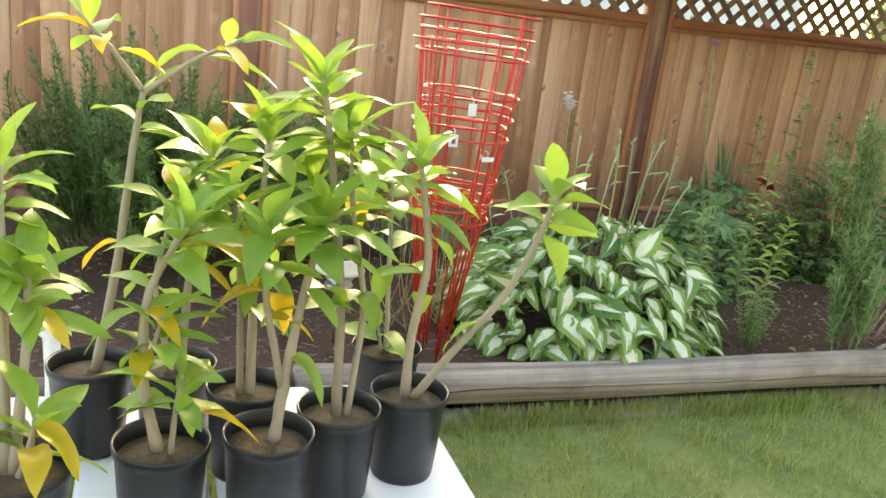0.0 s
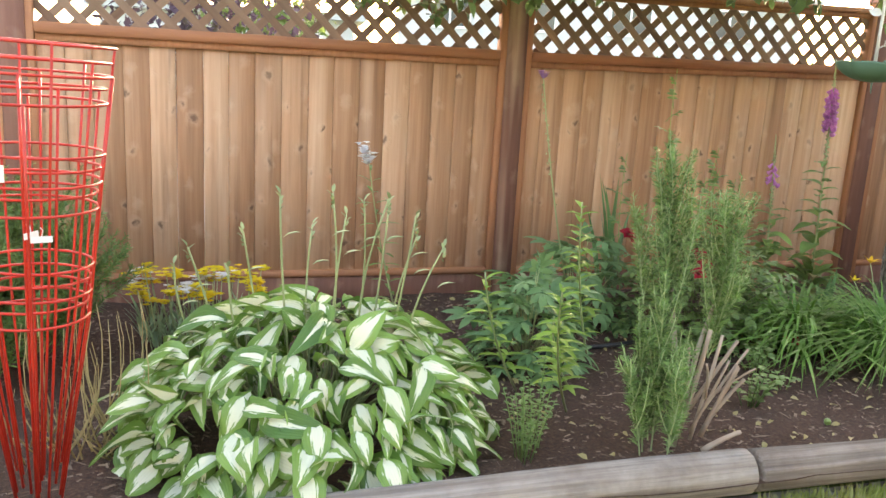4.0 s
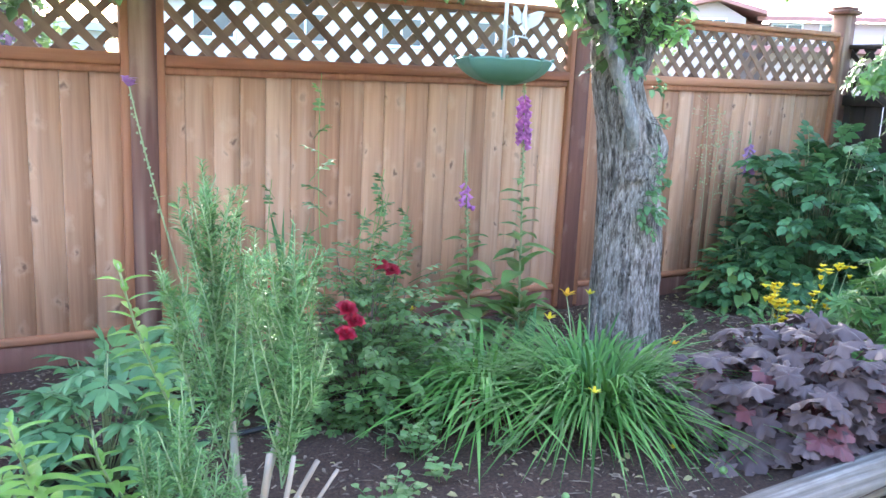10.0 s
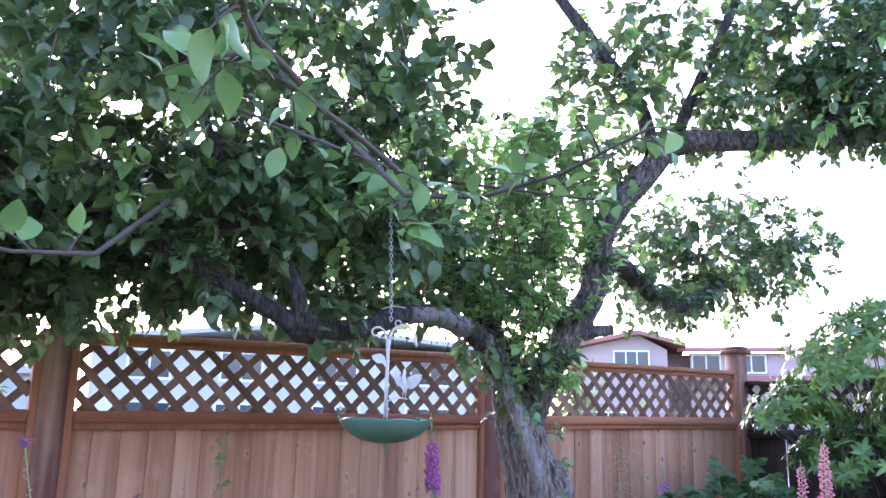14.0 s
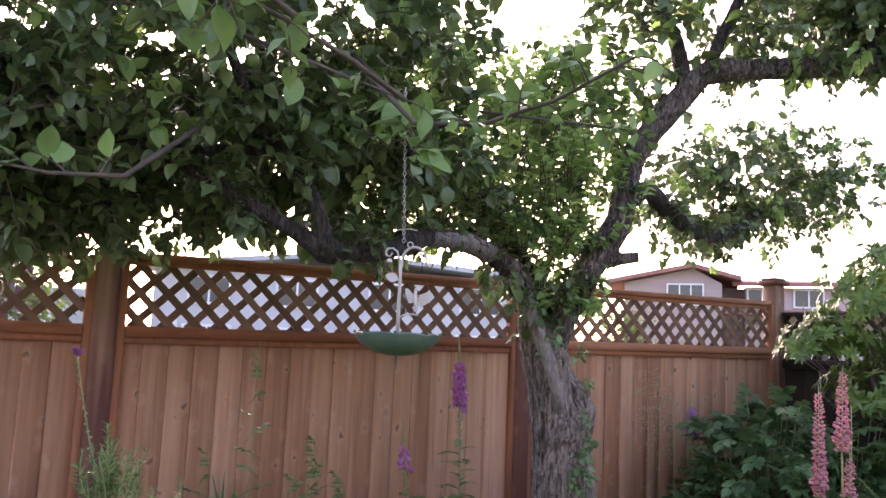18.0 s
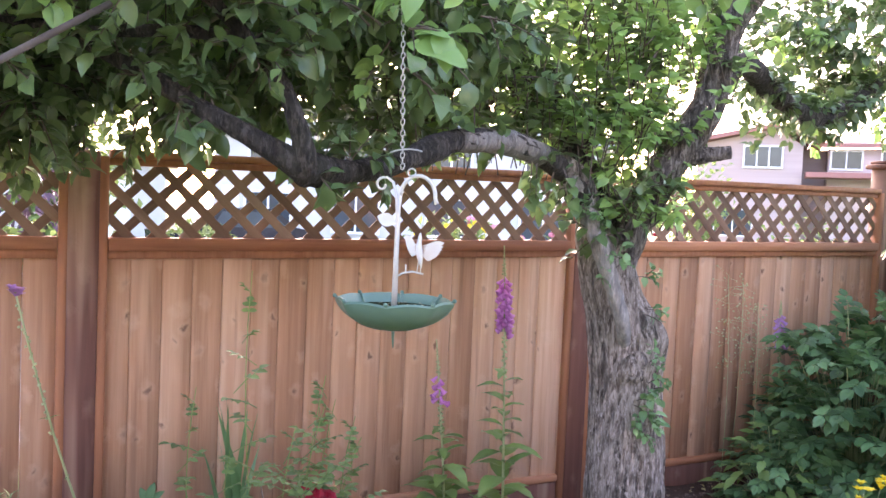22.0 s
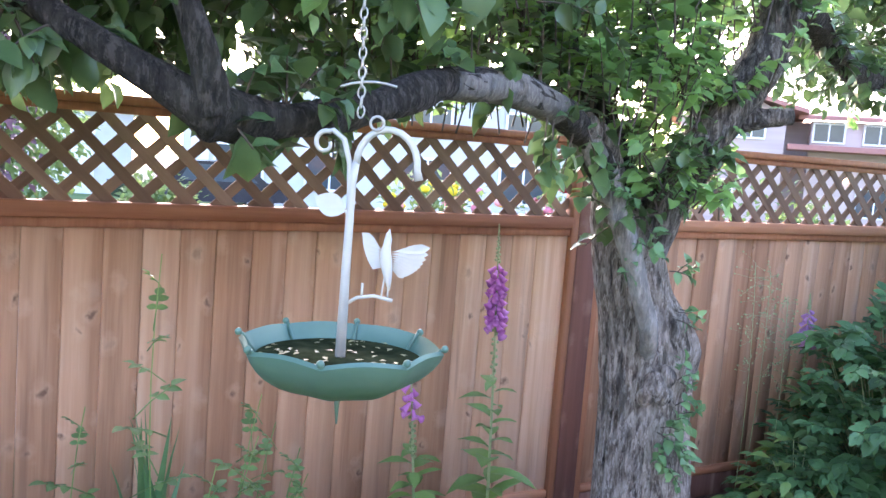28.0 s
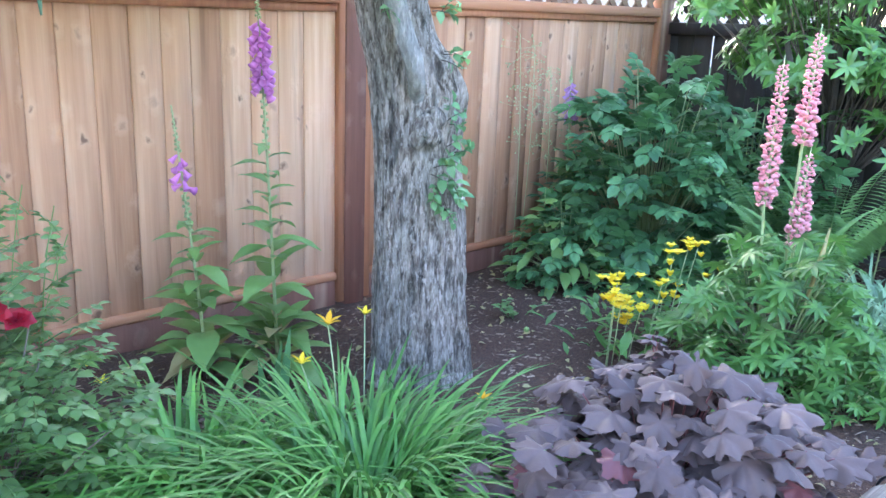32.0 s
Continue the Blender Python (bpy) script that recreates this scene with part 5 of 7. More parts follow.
g = Geo().tube([(0, 0, -0.02), (0, 0, 0.10), (0.001, 0, 0.19), (0.004, 0, 0.218)], [0.0064, 0.0054, 0.0044, 0.0042], 12)
hook = [(0.004 + 0.036 * (1 - math.cos(a)), 0, 0.215 + 0.042 * math.sin(a)) for a in np.linspace(0, math.pi * 1.02, 14)]
g.tube(hook + [(hook[-1][0] + 0.003, 0, hook[-1][2] - 0.012)], [0.0042] * 14 + [0.0052], 10)
part("handle", g, CREAM, bath, "cream painted curved umbrella handle")
sp = [(-0.002, 0, 0.10), (-0.001, 0, 0.17), (-0.004, 0, 0.215), (-0.012, 0, 0.242), (-0.026, 0, 0.252)]
sp += [(-0.034 + 0.016 * math.cos(a) * (1 - 0.1 * a), 0, 0.236 + 0.017 * math.sin(a) * (1 - 0.1 * a)) for a in np.linspace(1.2, 6.6, 16)]
part("scroll", Geo().tube(sp, np.linspace(0.0034, 0.0022, len(sp)), 8), CREAM, bath)
lv2, lf2 = leaf_shape(0.044, 0.028, 7, 0.2, 0.3)
part("metal_leaf", Geo().add(lv2 @ facing((-1, 0.05, 0.35), (0, -1, 0.1)).T + np.array([-0.004, -0.004, 0.158]), lf2).tube([(0, 0, 0.148), (-0.005, -0.003, 0.159)], 0.0016, 6), CREAM, bath)
perch = part("perch", Geo().tube([(0, 0, 0.046), (0.015, 0, 0.056), (0.035, 0, 0.060), (0.058, 0, 0.056)], 0.0022, 8).tube([(0.021, 0, 0.057), (0.021, 0, 0.074)], 0.0016, 6), CREAM, bath)
g = Geo()
bodyp = [(0.053, 0, 0.068), (0.052, 0, 0.076), (0.050, 0, 0.088), (0.047, 0, 0.102), (0.046, 0, 0.115), (0.047, 0, 0.122), (0.048, 0, 0.129), (0.048, 0, 0.135), (0.049, 0, 0.141)]
g.tube(bodyp, [0.0012, 0.0032, 0.0058, 0.0074, 0.0062, 0.0046, 0.0048, 0.0030, 0.0005], 14)
g.tube([(0.047, 0, 0.085), (0.044, 0, 0.058)], 0.0011, 6).tube([(0.051, 0, 0.085), (0.052, 0, 0.057)], 0.0011, 6)
for sgn, spread, h0, n in ((-1, 0.022, 0.134, 8), (1, 0.042, 0.122, 9)):
    for k in range(n):
        u = k / (n - 1)
        base = np.array([0.047 + sgn * 0.005, 0.002 + 0.0006 * k, 0.114 - 0.020 * u])
        tipv = np.array([0.047 + sgn * (0.010 + spread * (1 - 0.62 * u ** 1.3)), 0.006 + 0.0006 * k, h0 - 0.036 * u ** 0.8 - 0.004 * math.sin(3.1 * u)])
        ln = float(np.linalg.norm(tipv - base))
        wv, wf = leaf_shape(ln, 0.0125, 5, 0.2, 0.05, 0.68)
        g.add(wv @ facing(tipv - base, (0, -1, 0)).T + base, wf)
part("bird_figure", g, CREAM, bath, "white metal bird with spread wings")
chain = thing("hanging_chain", (4.13, 3.235, 1.62), "pale metal chain hanging from the apple tree", "chain", turn=-31)
part("chain_ring", Geo().tube([(0.026 + 0.008 * math.cos(a), 0, -0.004 + 0.008 * math.sin(a)) for a in np.linspace(0, 2 * math.pi, 15)], 0.0018, 6), CHAIN, chain)
z = 0.008
for k in range(42):
    a0 = k % 2 * math.pi / 2
    ring = [(0.0040 * math.cos(a) * math.cos(a0), 0.0040 * math.cos(a) * math.sin(a0), 0.0072 * math.sin(a)) for a in np.linspace(0, 2 * math.pi, 13)]
    part("chain_link", Geo().tube(ring, 0.0012, 5, cap=False), CHAIN, chain, m=pose(0.006 - 0.0004 * k, 0, z + k * 0.0112, 0, 4, 0))
part("hook_wire", Geo().tube(arc((-0.02, 0, 0.035), (0.045, 0.01, 0.04), 0.006, 6), 0.0018, 6), CHAIN, chain)

# ---- planting: shared helper ----


def leaf_into(geo, me, at, d, up, size, roll=0.0):
    """Adds a copy of a leaf mesh to a joined mesh."""
    v = np.empty(len(me.vertices) * 3)
    me.vertices.foreach_get("co", v)
    geo.add(v.reshape(-1, 3) @ (facing(d, up, roll) * size).T + np.asarray(at), [tuple(p.vertices) for p in me.polygons])


# ---- hosta with white-centred leaves ----


def hosta_leaf(length, width, fold, curl, ripple=0.06, twist=0.0):
    v, f, uvs = [], [], []
    n, cols = 9, (-1.0, -0.66, -0.33, 0.0, 0.33, 0.66, 1.0)
    for i in range(n + 1):
        t = i / n
        w = width / 2 * (math.sin(math.pi * t ** 0.78) ** 0.68 if 0 < t < 1 else 0.0)
        y, z = length * t * (1 - 0.1 * curl * t), -curl * length * t * t * 0.7 + 0.1 * length * t
        for q in cols:
            v.append((w * q, y, z + fold * w * abs(q) ** 1.4 - 0.28 * w * q ** 4 + ripple * width * q * q * math.sin(t * 9 + 2.2 * q) + twist * w * q * t))
            uvs.append((q * 0.5 + 0.5, t))
    for i in range(n):
        for k in range(6):
            a = i * 7 + k
            f.append((a, a + 1, a + 8, a + 7))
    me = Geo().add(v, f).mesh("leaf", [HOSTALEAF])
    layer = me.uv_layers.new(name="UVMap")
    for lp in me.loops:
        layer.data[lp.index].uv = uvs[lp.vertex_index]
    return me


hosta = thing("hosta", (2.27, 3.30, bed_z(2.27, 3.3)), "hosta clump with white-centred green leaves and flower scapes", "hosta")
kinds = [hosta_leaf(0.158, 0.096, 0.35, 0.8), hosta_leaf(0.168, 0.088, 0.6, 1.3, 0.12, 0.5), hosta_leaf(0.148, 0.098, 0.25, 0.5, 0.09, -0.4), hosta_leaf(0.162, 0.078, 0.9, 1.0, 0.13, 0.7), hosta_leaf(0.158, 0.084, 0.7, 1.5, 0.13, -0.6)]
count = 298
for k in range(count):
    u = (k + 0.5) / count
    a = k * 2.39996 + rng.normal() * 0.15
    el = 1.0 - u ** 0.85 * 1.05
    rr = math.sqrt(max(0, 1 - el * el))
    rx, ry, rz = 0.57, 0.48, 0.42
    p = np.array([rx * rr * math.cos(a), ry * rr * math.sin(a), max(0.02, rz * max(el, 0) + 0.03)]) * rng.uniform(0.80, 1.03)
    d = np.array([math.cos(a), math.sin(a), 0.60 - 0.85 * u + rng.normal() * 0.25]) + rng.normal(size=3) * np.array([0.75, 0.75, 0.3])
    put_leaf(random.choice(kinds), hosta, p - 0.06 * d / np.linalg.norm(d), d, (math.cos(a) * 0.45, math.sin(a) * 0.45, 1.0), rng.uniform(0.5, 0.98), roll=rng.normal() * 0.65)
put_leaf(kinds[0], hosta, (-0.07, -0.455, 0.125), (0.03, -0.85, -0.34), (0, -0.5, 1.0), 0.88)
put_leaf(kinds[2], hosta, (0.10, -0.40, 0.08), (0.2, -0.7, -0.5), (0, -1, 0.7), 1.0)
for k in range(44):
    a = rng.uniform(0, 2 * math.pi)
    el = rng.uniform(0.1, 0.75)
    q = math.sqrt(1 - el * el) * rng.uniform(0.7, 0.95)
    put_leaf(random.choice(kinds), hosta, (rx * q * math.cos(a), ry * q * math.sin(a), rz * el * 0.9), (math.cos(a), math.sin(a), rng.uniform(-0.6, 0.3)), (math.cos(a) * 0.6, math.sin(a) * 0.6, 1.0), rng.uniform(0.5, 0.8), roll=rng.normal() * 0.5)
under = Geo()
for k in range(240):
    a = rng.uniform(0, 2 * math.pi)
    el = rng.uniform(0.05, 0.95)
    q = math.sqrt(1 - el * el) * rng.uniform(0.78, 0.98)
    leaf_into(under, kinds[0], (rx * q * math.cos(a), ry * q * math.sin(a), rz * el * 0.95), (math.cos(a), math.sin(a), rng.uniform(-0.8, 0.3)), (math.cos(a) * 0.6, math.sin(a) * 0.6, 1.0), rng.uniform(0.55, 0.85), rng.normal() * 0.5)
under_mesh = under.mesh("foliage", [HOSTALEAF])
source, layer = [tuple(d.uv) for d in kinds[0].uv_layers[0].data], under_mesh.uv_layers.new(name="UVMap")
for i in range(len(under_mesh.loops)):
    layer.data[i].uv = source[i % len(source)]
part("foliage", under_mesh, HOSTALEAF, hosta, kind="stuff")
g = Geo()
for k in range(70):
    a = rng.uniform(0, 2 * math.pi)
    r = rng.uniform(0.1, 0.45)
    g.tube(arc((0.1 * math.cos(a), 0.1 * math.sin(a), 0), (r * math.cos(a), r * math.sin(a), 0.33 * (1 - (r / 0.6) ** 2)), 0.04, 5), [0.005, 0.0045, 0.004, 0.0035, 0.003], 5)
part("stalk_mass", g, SCAPE, hosta, kind="stuff")
for x, y, h, lean in ((-0.06, 0.05, 0.80, -0.03), (0.06, 0.02, 0.81, 0.0), (0.19, -0.02, 0.80, 0.03), (0.22, 0.06, 0.78, 0.02), (0.17, 0.1, 0.77, 0.0), (0.27, 0.0, 0.74, 0.04), (0.31, 0.08, 0.66, 0.03), (-0.3, 0.1, 0.62, -0.05), (-0.15, 0.15, 0.66, -0.04),
                      (0.02, 0.15, 0.68, 0.0), (0.36, 0.02, 0.63, 0.05), (-0.22, 0.0, 0.58, -0.02), (0.10, 0.12, 0.72, 0.02), (-0.33, 0.12, 0.56, -0.06)):
    h *= 0.93
    g = Geo().tube(arc((x * 0.8, y, 0.15), (x + lean, y, h), rng.normal() * 0.02, 7, (1, 0, 0)), np.linspace(0.0042, 0.003, 7), 6)
    for q in range(5):
        vv, ff = leaf_shape(0.035 - 0.004 * q, 0.012, 3, 0.5, 0.4)
        a = rng.uniform(0, 6.28)
        g.add(vv @ facing((math.cos(a) * 0.5, math.sin(a) * 0.5, 0.9)).T + np.array([x + lean, y, h - 0.012 * q]), ff)
    vv, ff = leaf_shape(0.06, 0.018, 3, 0.5, 0.6)
    g.add(vv @ facing((0.7, -0.2, 0.6)).T + np.array([x + lean * 0.7, y, h - 0.13]), ff)
    part("scape", g, SCAPE, hosta)

# ---- stacked red tomato cages ----
CAGE = (1.562, 3.0)


def tomato_cage(dz, turn, tilt):
    c = thing("tomato_cage", (CAGE[0], CAGE[1], bed_z(*CAGE) - 0.01), "red wire tomato cage nested in a stack", "tomato cage", "nested tomato cages")
    c.matrix_basis = pose(CAGE[0], CAGE[1], bed_z(*CAGE) - 0.01, tilt[0], tilt[1], turn)
    rings = ((0.170, 1.00), (0.147, 0.76), (0.123, 0.50))
    for r, z in rings:
        part("ring", Geo().tube([(r * math.cos(a), r * math.sin(a), z + dz) for a in np.linspace(0, 2 * math.pi, 37)], 0.0034, 7, cap=False), REDWIRE, c)
    for k in range(4):
        a = k * math.pi / 2
        pts = [(0.172 * math.cos(a), 0.172 * math.sin(a), 1.0 + dz), (0.148 * math.cos(a), 0.148 * math.sin(a), 0.76 + dz), (0.124 * math.cos(a), 0.126 * math.sin(a), 0.50 + dz), (0.05 * math.cos(a), 0.05 * math.sin(a), max(0.01, dz - 0.02))]
        part("leg", Geo().tube(pts, 0.0034, 6), REDWIRE, c)
    return c


for i, (dz, turn, tilt) in enumerate(((0.0, 8, (0.5, 1.0)), (0.032, 31, (-0.4, 1.2)), (0.062, 2, (0.3, 1.6)), (0.092, 55, (0.8, 1.4)), (0.128, 20, (1.0, 1.9)))):
    tomato_cage(dz, turn, tilt)
for x, y, z, turn, print_bar in ((1.545, 2.84, 0.995, 8, False), (1.495, 2.83, 0.905, -6, True), (1.42, 2.90, 0.84, 30, False), (1.62, 2.86, 0.85, 14, False), (1.60, 2.86, 0.86, 60, False)):
    w, h = (0.013, 0.018) if z > 0.88 else (0.022, 0.007)
    tag = thing("plant_tag", (x, y, z), "small white tag tied to the red wire", "tag", "cage tags", turn=turn)
    part("card", Geo().box(-w, w, -0.0008, 0.0008, -h, h), TAGWHITE, tag, smooth=False)
    part("tie", Geo().tube([(0, 0, h - 0.002), (0.004, 0.006, h + 0.012), (0, 0.016, h + 0.016)], 0.0012, 5), TAGWHITE, tag)
    if print_bar:
        part("print", Geo().box(-w * 0.4, w * 0.45, -0.0016, -0.0011, -h * 0.5, h * 0.35), TAGPRINT, tag, smooth=False)

# ---- solar path light ----
solar = thing("solar_light", (1.275, 3.17, bed_z(1.27, 3.17)), "cream and steel solar garden light on a stake", "garden light")
part("stake", Geo().tube([(0, 0, -0.02), (0, 0, 0.20)], 0.0095, 12), LAMPMETAL, solar)
part("lower_disc", Geo().lathe([(0.0005, 0.19), (0.042, 0.195), (0.048, 0.203), (0.044, 0.209), (0.02, 0.214), (0.0005, 0.214)], 28), LAMPMETAL, solar)
part("lens", Geo().lathe([(0.028, 0.21), (0.030, 0.225), (0.027, 0.25), (0.0005, 0.252)], 24), TAGWHITE, solar)
part("reflector", Geo().lathe([(0.0005, 0.222), (0.046, 0.225), (0.050, 0.230), (0.03, 0.238), (0.0005, 0.239)], 28), LAMPMETAL, solar)
part("cap", Geo().lathe([(0.0005, 0.248), (0.078, 0.250), (0.084, 0.256), (0.080, 0.266), (0.060, 0.276), (0.052, 0.292), (0.046, 0.298), (0.0005, 0.300)], 32), LAMPCREAM, solar)
part("solar_panel", Geo().lathe([(0.0005, 0.3025), (0.037, 0.3025), (0.039, 0.301), (0.039, 0.297)], 28), PANELBLUE, solar)

# ---- shrubs and flowers: shared builders ----
nv, nf = leaf_shape(0.030, 0.0044, 2, 0.15, 0.35, tip=0.35)


def needle_shoot(g, p, q, sag=0.02, per=600, size=1.05, rad=0.0022, mat_leaf=0, mat_stem=1):
    pts = arc(p, q, sag, 7, (rng.normal() * 0.5, rng.normal() * 0.5, 0.6))
    g.tube(pts, np.linspace(rad, rad * 0.5, 7), 4, mat_stem, cap=False)
    ln = np.linalg.norm(np.asarray(q) - np.asarray(p))
    n = max(6, int(per * ln))
    d = (pts[-1] - pts[0]) / ln
    mats, pos = [], []
    for u in rng.uniform(0.08, 1.0, n):
        c = np.array([np.interp(u, np.linspace(0, 1, 7), pts[:, k]) for k in range(3)])
        r = rng.normal(size=3)
        r -= (r @ d) * d
        r /= np.linalg.norm(r)
        mats.append(facing(r + d * rng.uniform(0.5, 1.3), d + rng.normal(size=3) * 0.3) * size * rng.uniform(0.75, 1.2) * (1 - 0.45 * u ** 3))
        pos.append(c)
    g.scatter(nv, nf, np.array(mats), np.array(pos), [mat_leaf] * len(nf))


def rosemary():
    bx, by = 3.38, 3.02
    s = thing("rosemary", (bx, by, bed_z(bx, by)), "upright rosemary bush with bare cut stems", "rosemary")
    def clump(base, tip, side, spread, low, lengths):
        g = Geo()
        base, tip = np.array(base), np.array(tip)
        needle_shoot(g, base, tip, 0.01, 520, 1.05, 0.0034)
        for k in range(side):
            u = low + (0.80 - low) * (k + rng.random()) / side
            p = base + (tip - base) * u
            a = k * 2.4 + rng.normal() * 0.3
            ln = 1.2 * rng.uniform(*lengths) * (1.0 - 0.50 * max(u, 0))
            out = spread * rng.uniform(0.45, 0.95) * (1 - 0.55 * max(u, 0))
            q = p + np.array([out * math.cos(a), out * math.sin(a), ln])
            q[2] = min(q[2], tip[2] - 0.35 * out - 0.03)
            needle_shoot(g, p, q, -0.02, 480, 0.98, 0.0028)
        part("branch", g, [ROSEMARY, ROSESTEM], s, kind="stuff")

    clump((0.00, 0.12, 0.34), (-0.03, 0.17, 0.96), 30, 0.120, -0.14, (0.22, 0.36))
    clump((-0.05, 0.18, 0.40), (-0.12, 0.20, 0.76), 8, 0.090, 0.0, (0.16, 0.26))
    clump((0.05, 0.16, 0.40), (0.09, 0.18, 0.80), 8, 0.090, 0.0, (0.16, 0.26))
    clump((0.09, 0.00, 0.32), (0.10, -0.03, 0.85), 28, 0.120, -0.12, (0.20, 0.32))
    clump((0.12, 0.02, 0.36), (0.19, 0.00, 0.58), 6, 0.070, 0.0, (0.12, 0.20))
    clump((-0.11, -0.05, 0.00), (-0.13, -0.05, 0.56), 16, 0.085, 0.08, (0.14, 0.24))
    clump((-0.14, -0.05, 0.00), (-0.21, -0.05, 0.49), 13, 0.075, 0.08, (0.14, 0.24))
    clump((-0.16, -0.07, 0.00), (-0.265, -0.08, 0.36), 10, 0.065, 0.08, (0.12, 0.20))
    clump((-0.06, -0.06, 0.00), (-0.03, -0.06, 0.40), 11, 0.070, 0.08, (0.12, 0.22))
    clump((-0.10, -0.12, 0.00), (-0.12, -0.17, 0.38), 10, 0.070, 0.08, (0.12, 0.20))
    clump((-0.08, 0.02, 0.00), (-0.06, 0.06, 0.36), 8, 0.070, 0.08, (0.12, 0.20))
    part("stem", Geo().tube([(0.0, 0.0, -0.02), (0.01, 0.04, 0.15), (0.01, 0.07, 0.30), (0.02, 0.14, 0.46)], [0.012, 0.010, 0.009, 0.007], 10, rough=0.08, rng=rng), STEMGREY, s)
    part("stem", Geo().tube([(0.0, 0.0, -0.02), (0.04, 0.02, 0.16), (0.07, 0.03, 0.30), (0.10, 0.02, 0.44)], [0.011, 0.009, 0.008, 0.006], 10, rough=0.08, rng=rng), STEMGREY, s)
    for p, q, r in (((0.0, -0.03, 0.06), (0.04, -0.06, 0.385), 0.0064), ((0.02, -0.03, 0.12), (0.15, -0.05, 0.345), 0.0055), ((0.03, -0.04, 0.02), (0.10, -0.04, 0.36), 0.0050), ((0.05, -0.06, 0.04), (0.13, -0.09, 0.28), 0.0062), ((0.08, -0.07, 0.12), (0.17, -0.08, 0.23), 0.0055), ((0.0, -0.02, 0.06), (0.0, -0.02, 0.33), 0.0050), ((0.05, -0.08, 0.0), (0.16, -0.11, 0.07), 0.0070), ((0.08, -0.06, 0.10), (0.16, -0.06, 0.26), 0.0045), ((0.02, -0.05, 0.05), (0.09, -0.10, 0.30), 0.0040), ((0.04, -0.05, 0.10), (0.20, -0.04, 0.31), 0.0042), ((0.06, -0.05, 0.16), (0.02, -0.09, 0.29), 0.0032), ((0.09, -0.06, 0.18), (0.19, -0.10, 0.27), 0.0030)):
        part("cut_stem", Geo().tube(arc(p, q, 0.012, 7, (0.4, 0, 0.6)), np.linspace(r * 1.35, r * 1.0, 7), 9, rough=0.16, rng=rng), CUTWOOD, s, "pale bare cut stem")


rosemary()

# fine dark bush behind the cages
fb = thing("fine_leaved_bush", (0.78, 4.15, bed_z(0.8, 4.15)), "dense dark green needle-leaved bush against the fence", "bush")
for k in range(5):
    g = Geo()
    for j in range(105):
        a, r = rng.uniform(0, 6.28), rng.random() ** 0.5
        x0, y0 = (-0.35 + 0.24 * k) * 0.8, rng.uniform(-0.2, 0.2)
        tip = np.array([x0 * 1.25 + 0.40 * r * math.cos(a), y0 + 0.36 * r * math.sin(a), (0.98 - 0.30 * max(0.0, x0 + 0.1) - 0.42 * r * r) * rng.uniform(0.66, 1.04)])
        root = np.array([x0 * 0.6, y0 * 0.6, 0.0]) * (1 - 0.3) + tip * np.array([0.45, 0.45, 0.18])
        needle_shoot(g, root, tip, 0.07, 380, 1.3, 0.003)
    part("branch", g, [FINEBUSH, FINEBUSH], fb, kind="stuff")


def flower_head(g, c, r, petals=6, mat=1, cup=0.5):
    vv, ff = leaf_shape(r, r * 0.62, 3, 0.25, 0.35)
    for k in range(petals):
        a = 6.283 * k / petals + rng.normal() * 0.1
        g.add(vv @ facing((math.cos(a), math.sin(a), cup)).T + np.asarray(c), ff, mat)


# yellow flowers behind the hosta
yf = thing("yellow_flower_clump", (1.98, 4.42, bed_z(2, 4.4)), "grey-green clump with heads of small yellow flowers", "flowers")
g = Geo()
for k in range(150):
    p = np.array([rng.uniform(-0.26, 0.24), rng.uniform(-0.12, 0.12), 0])
    a = rng.uniform(0, 6.28)
    vv, ff = leaf_shape(rng.uniform(0.12, 0.24), 0.014, 4, 0.3, 0.4)
    g.add(vv @ facing((0.3 * math.cos(a), 0.3 * math.sin(a), 1)).T + p, ff)
part("foliage", g, GREYBLADE, yf, kind="stuff")
for k in range(42):
    p = np.array([rng.uniform(-0.27, 0.25), rng.uniform(-0.12, 0.10), rng.uniform(0.20, 0.33)])
    g = Geo().tube([(p[0] * 0.8, p[1] * 0.8, 0), p], 0.002, 4)
    for j in range(9):
        flower_head(g, p + rng.normal(size=3) * np.array([0.022, 0.018, 0.008]), 0.021, 5, 1, 0.5)
    part("flower_head", g, [SCAPE, YELLOW if k % 5 else WHITEPETAL], yf)

# dry stems at the foot of the cages
dg = thing("dry_grass_tuft", (1.62, 3.28, bed_z(1.6, 3.3)), "tuft of straw-coloured dry stems", "dry grass")
for k in range(40):
    a = rng.uniform(0, 6.28)
    p = np.array([rng.uniform(-0.14, 0.14), rng.uniform(-0.05, 0.1), 0])
    part("stalk", Geo().tube(arc(p, p + np.array([0.09 * math.cos(a), 0.06 * math.sin(a), rng.uniform(0.15, 0.45)]), 0.05, 6, (math.cos(a), math.sin(a), 0)), np.linspace(0.003, 0.001, 6), 4), DRY, dg)


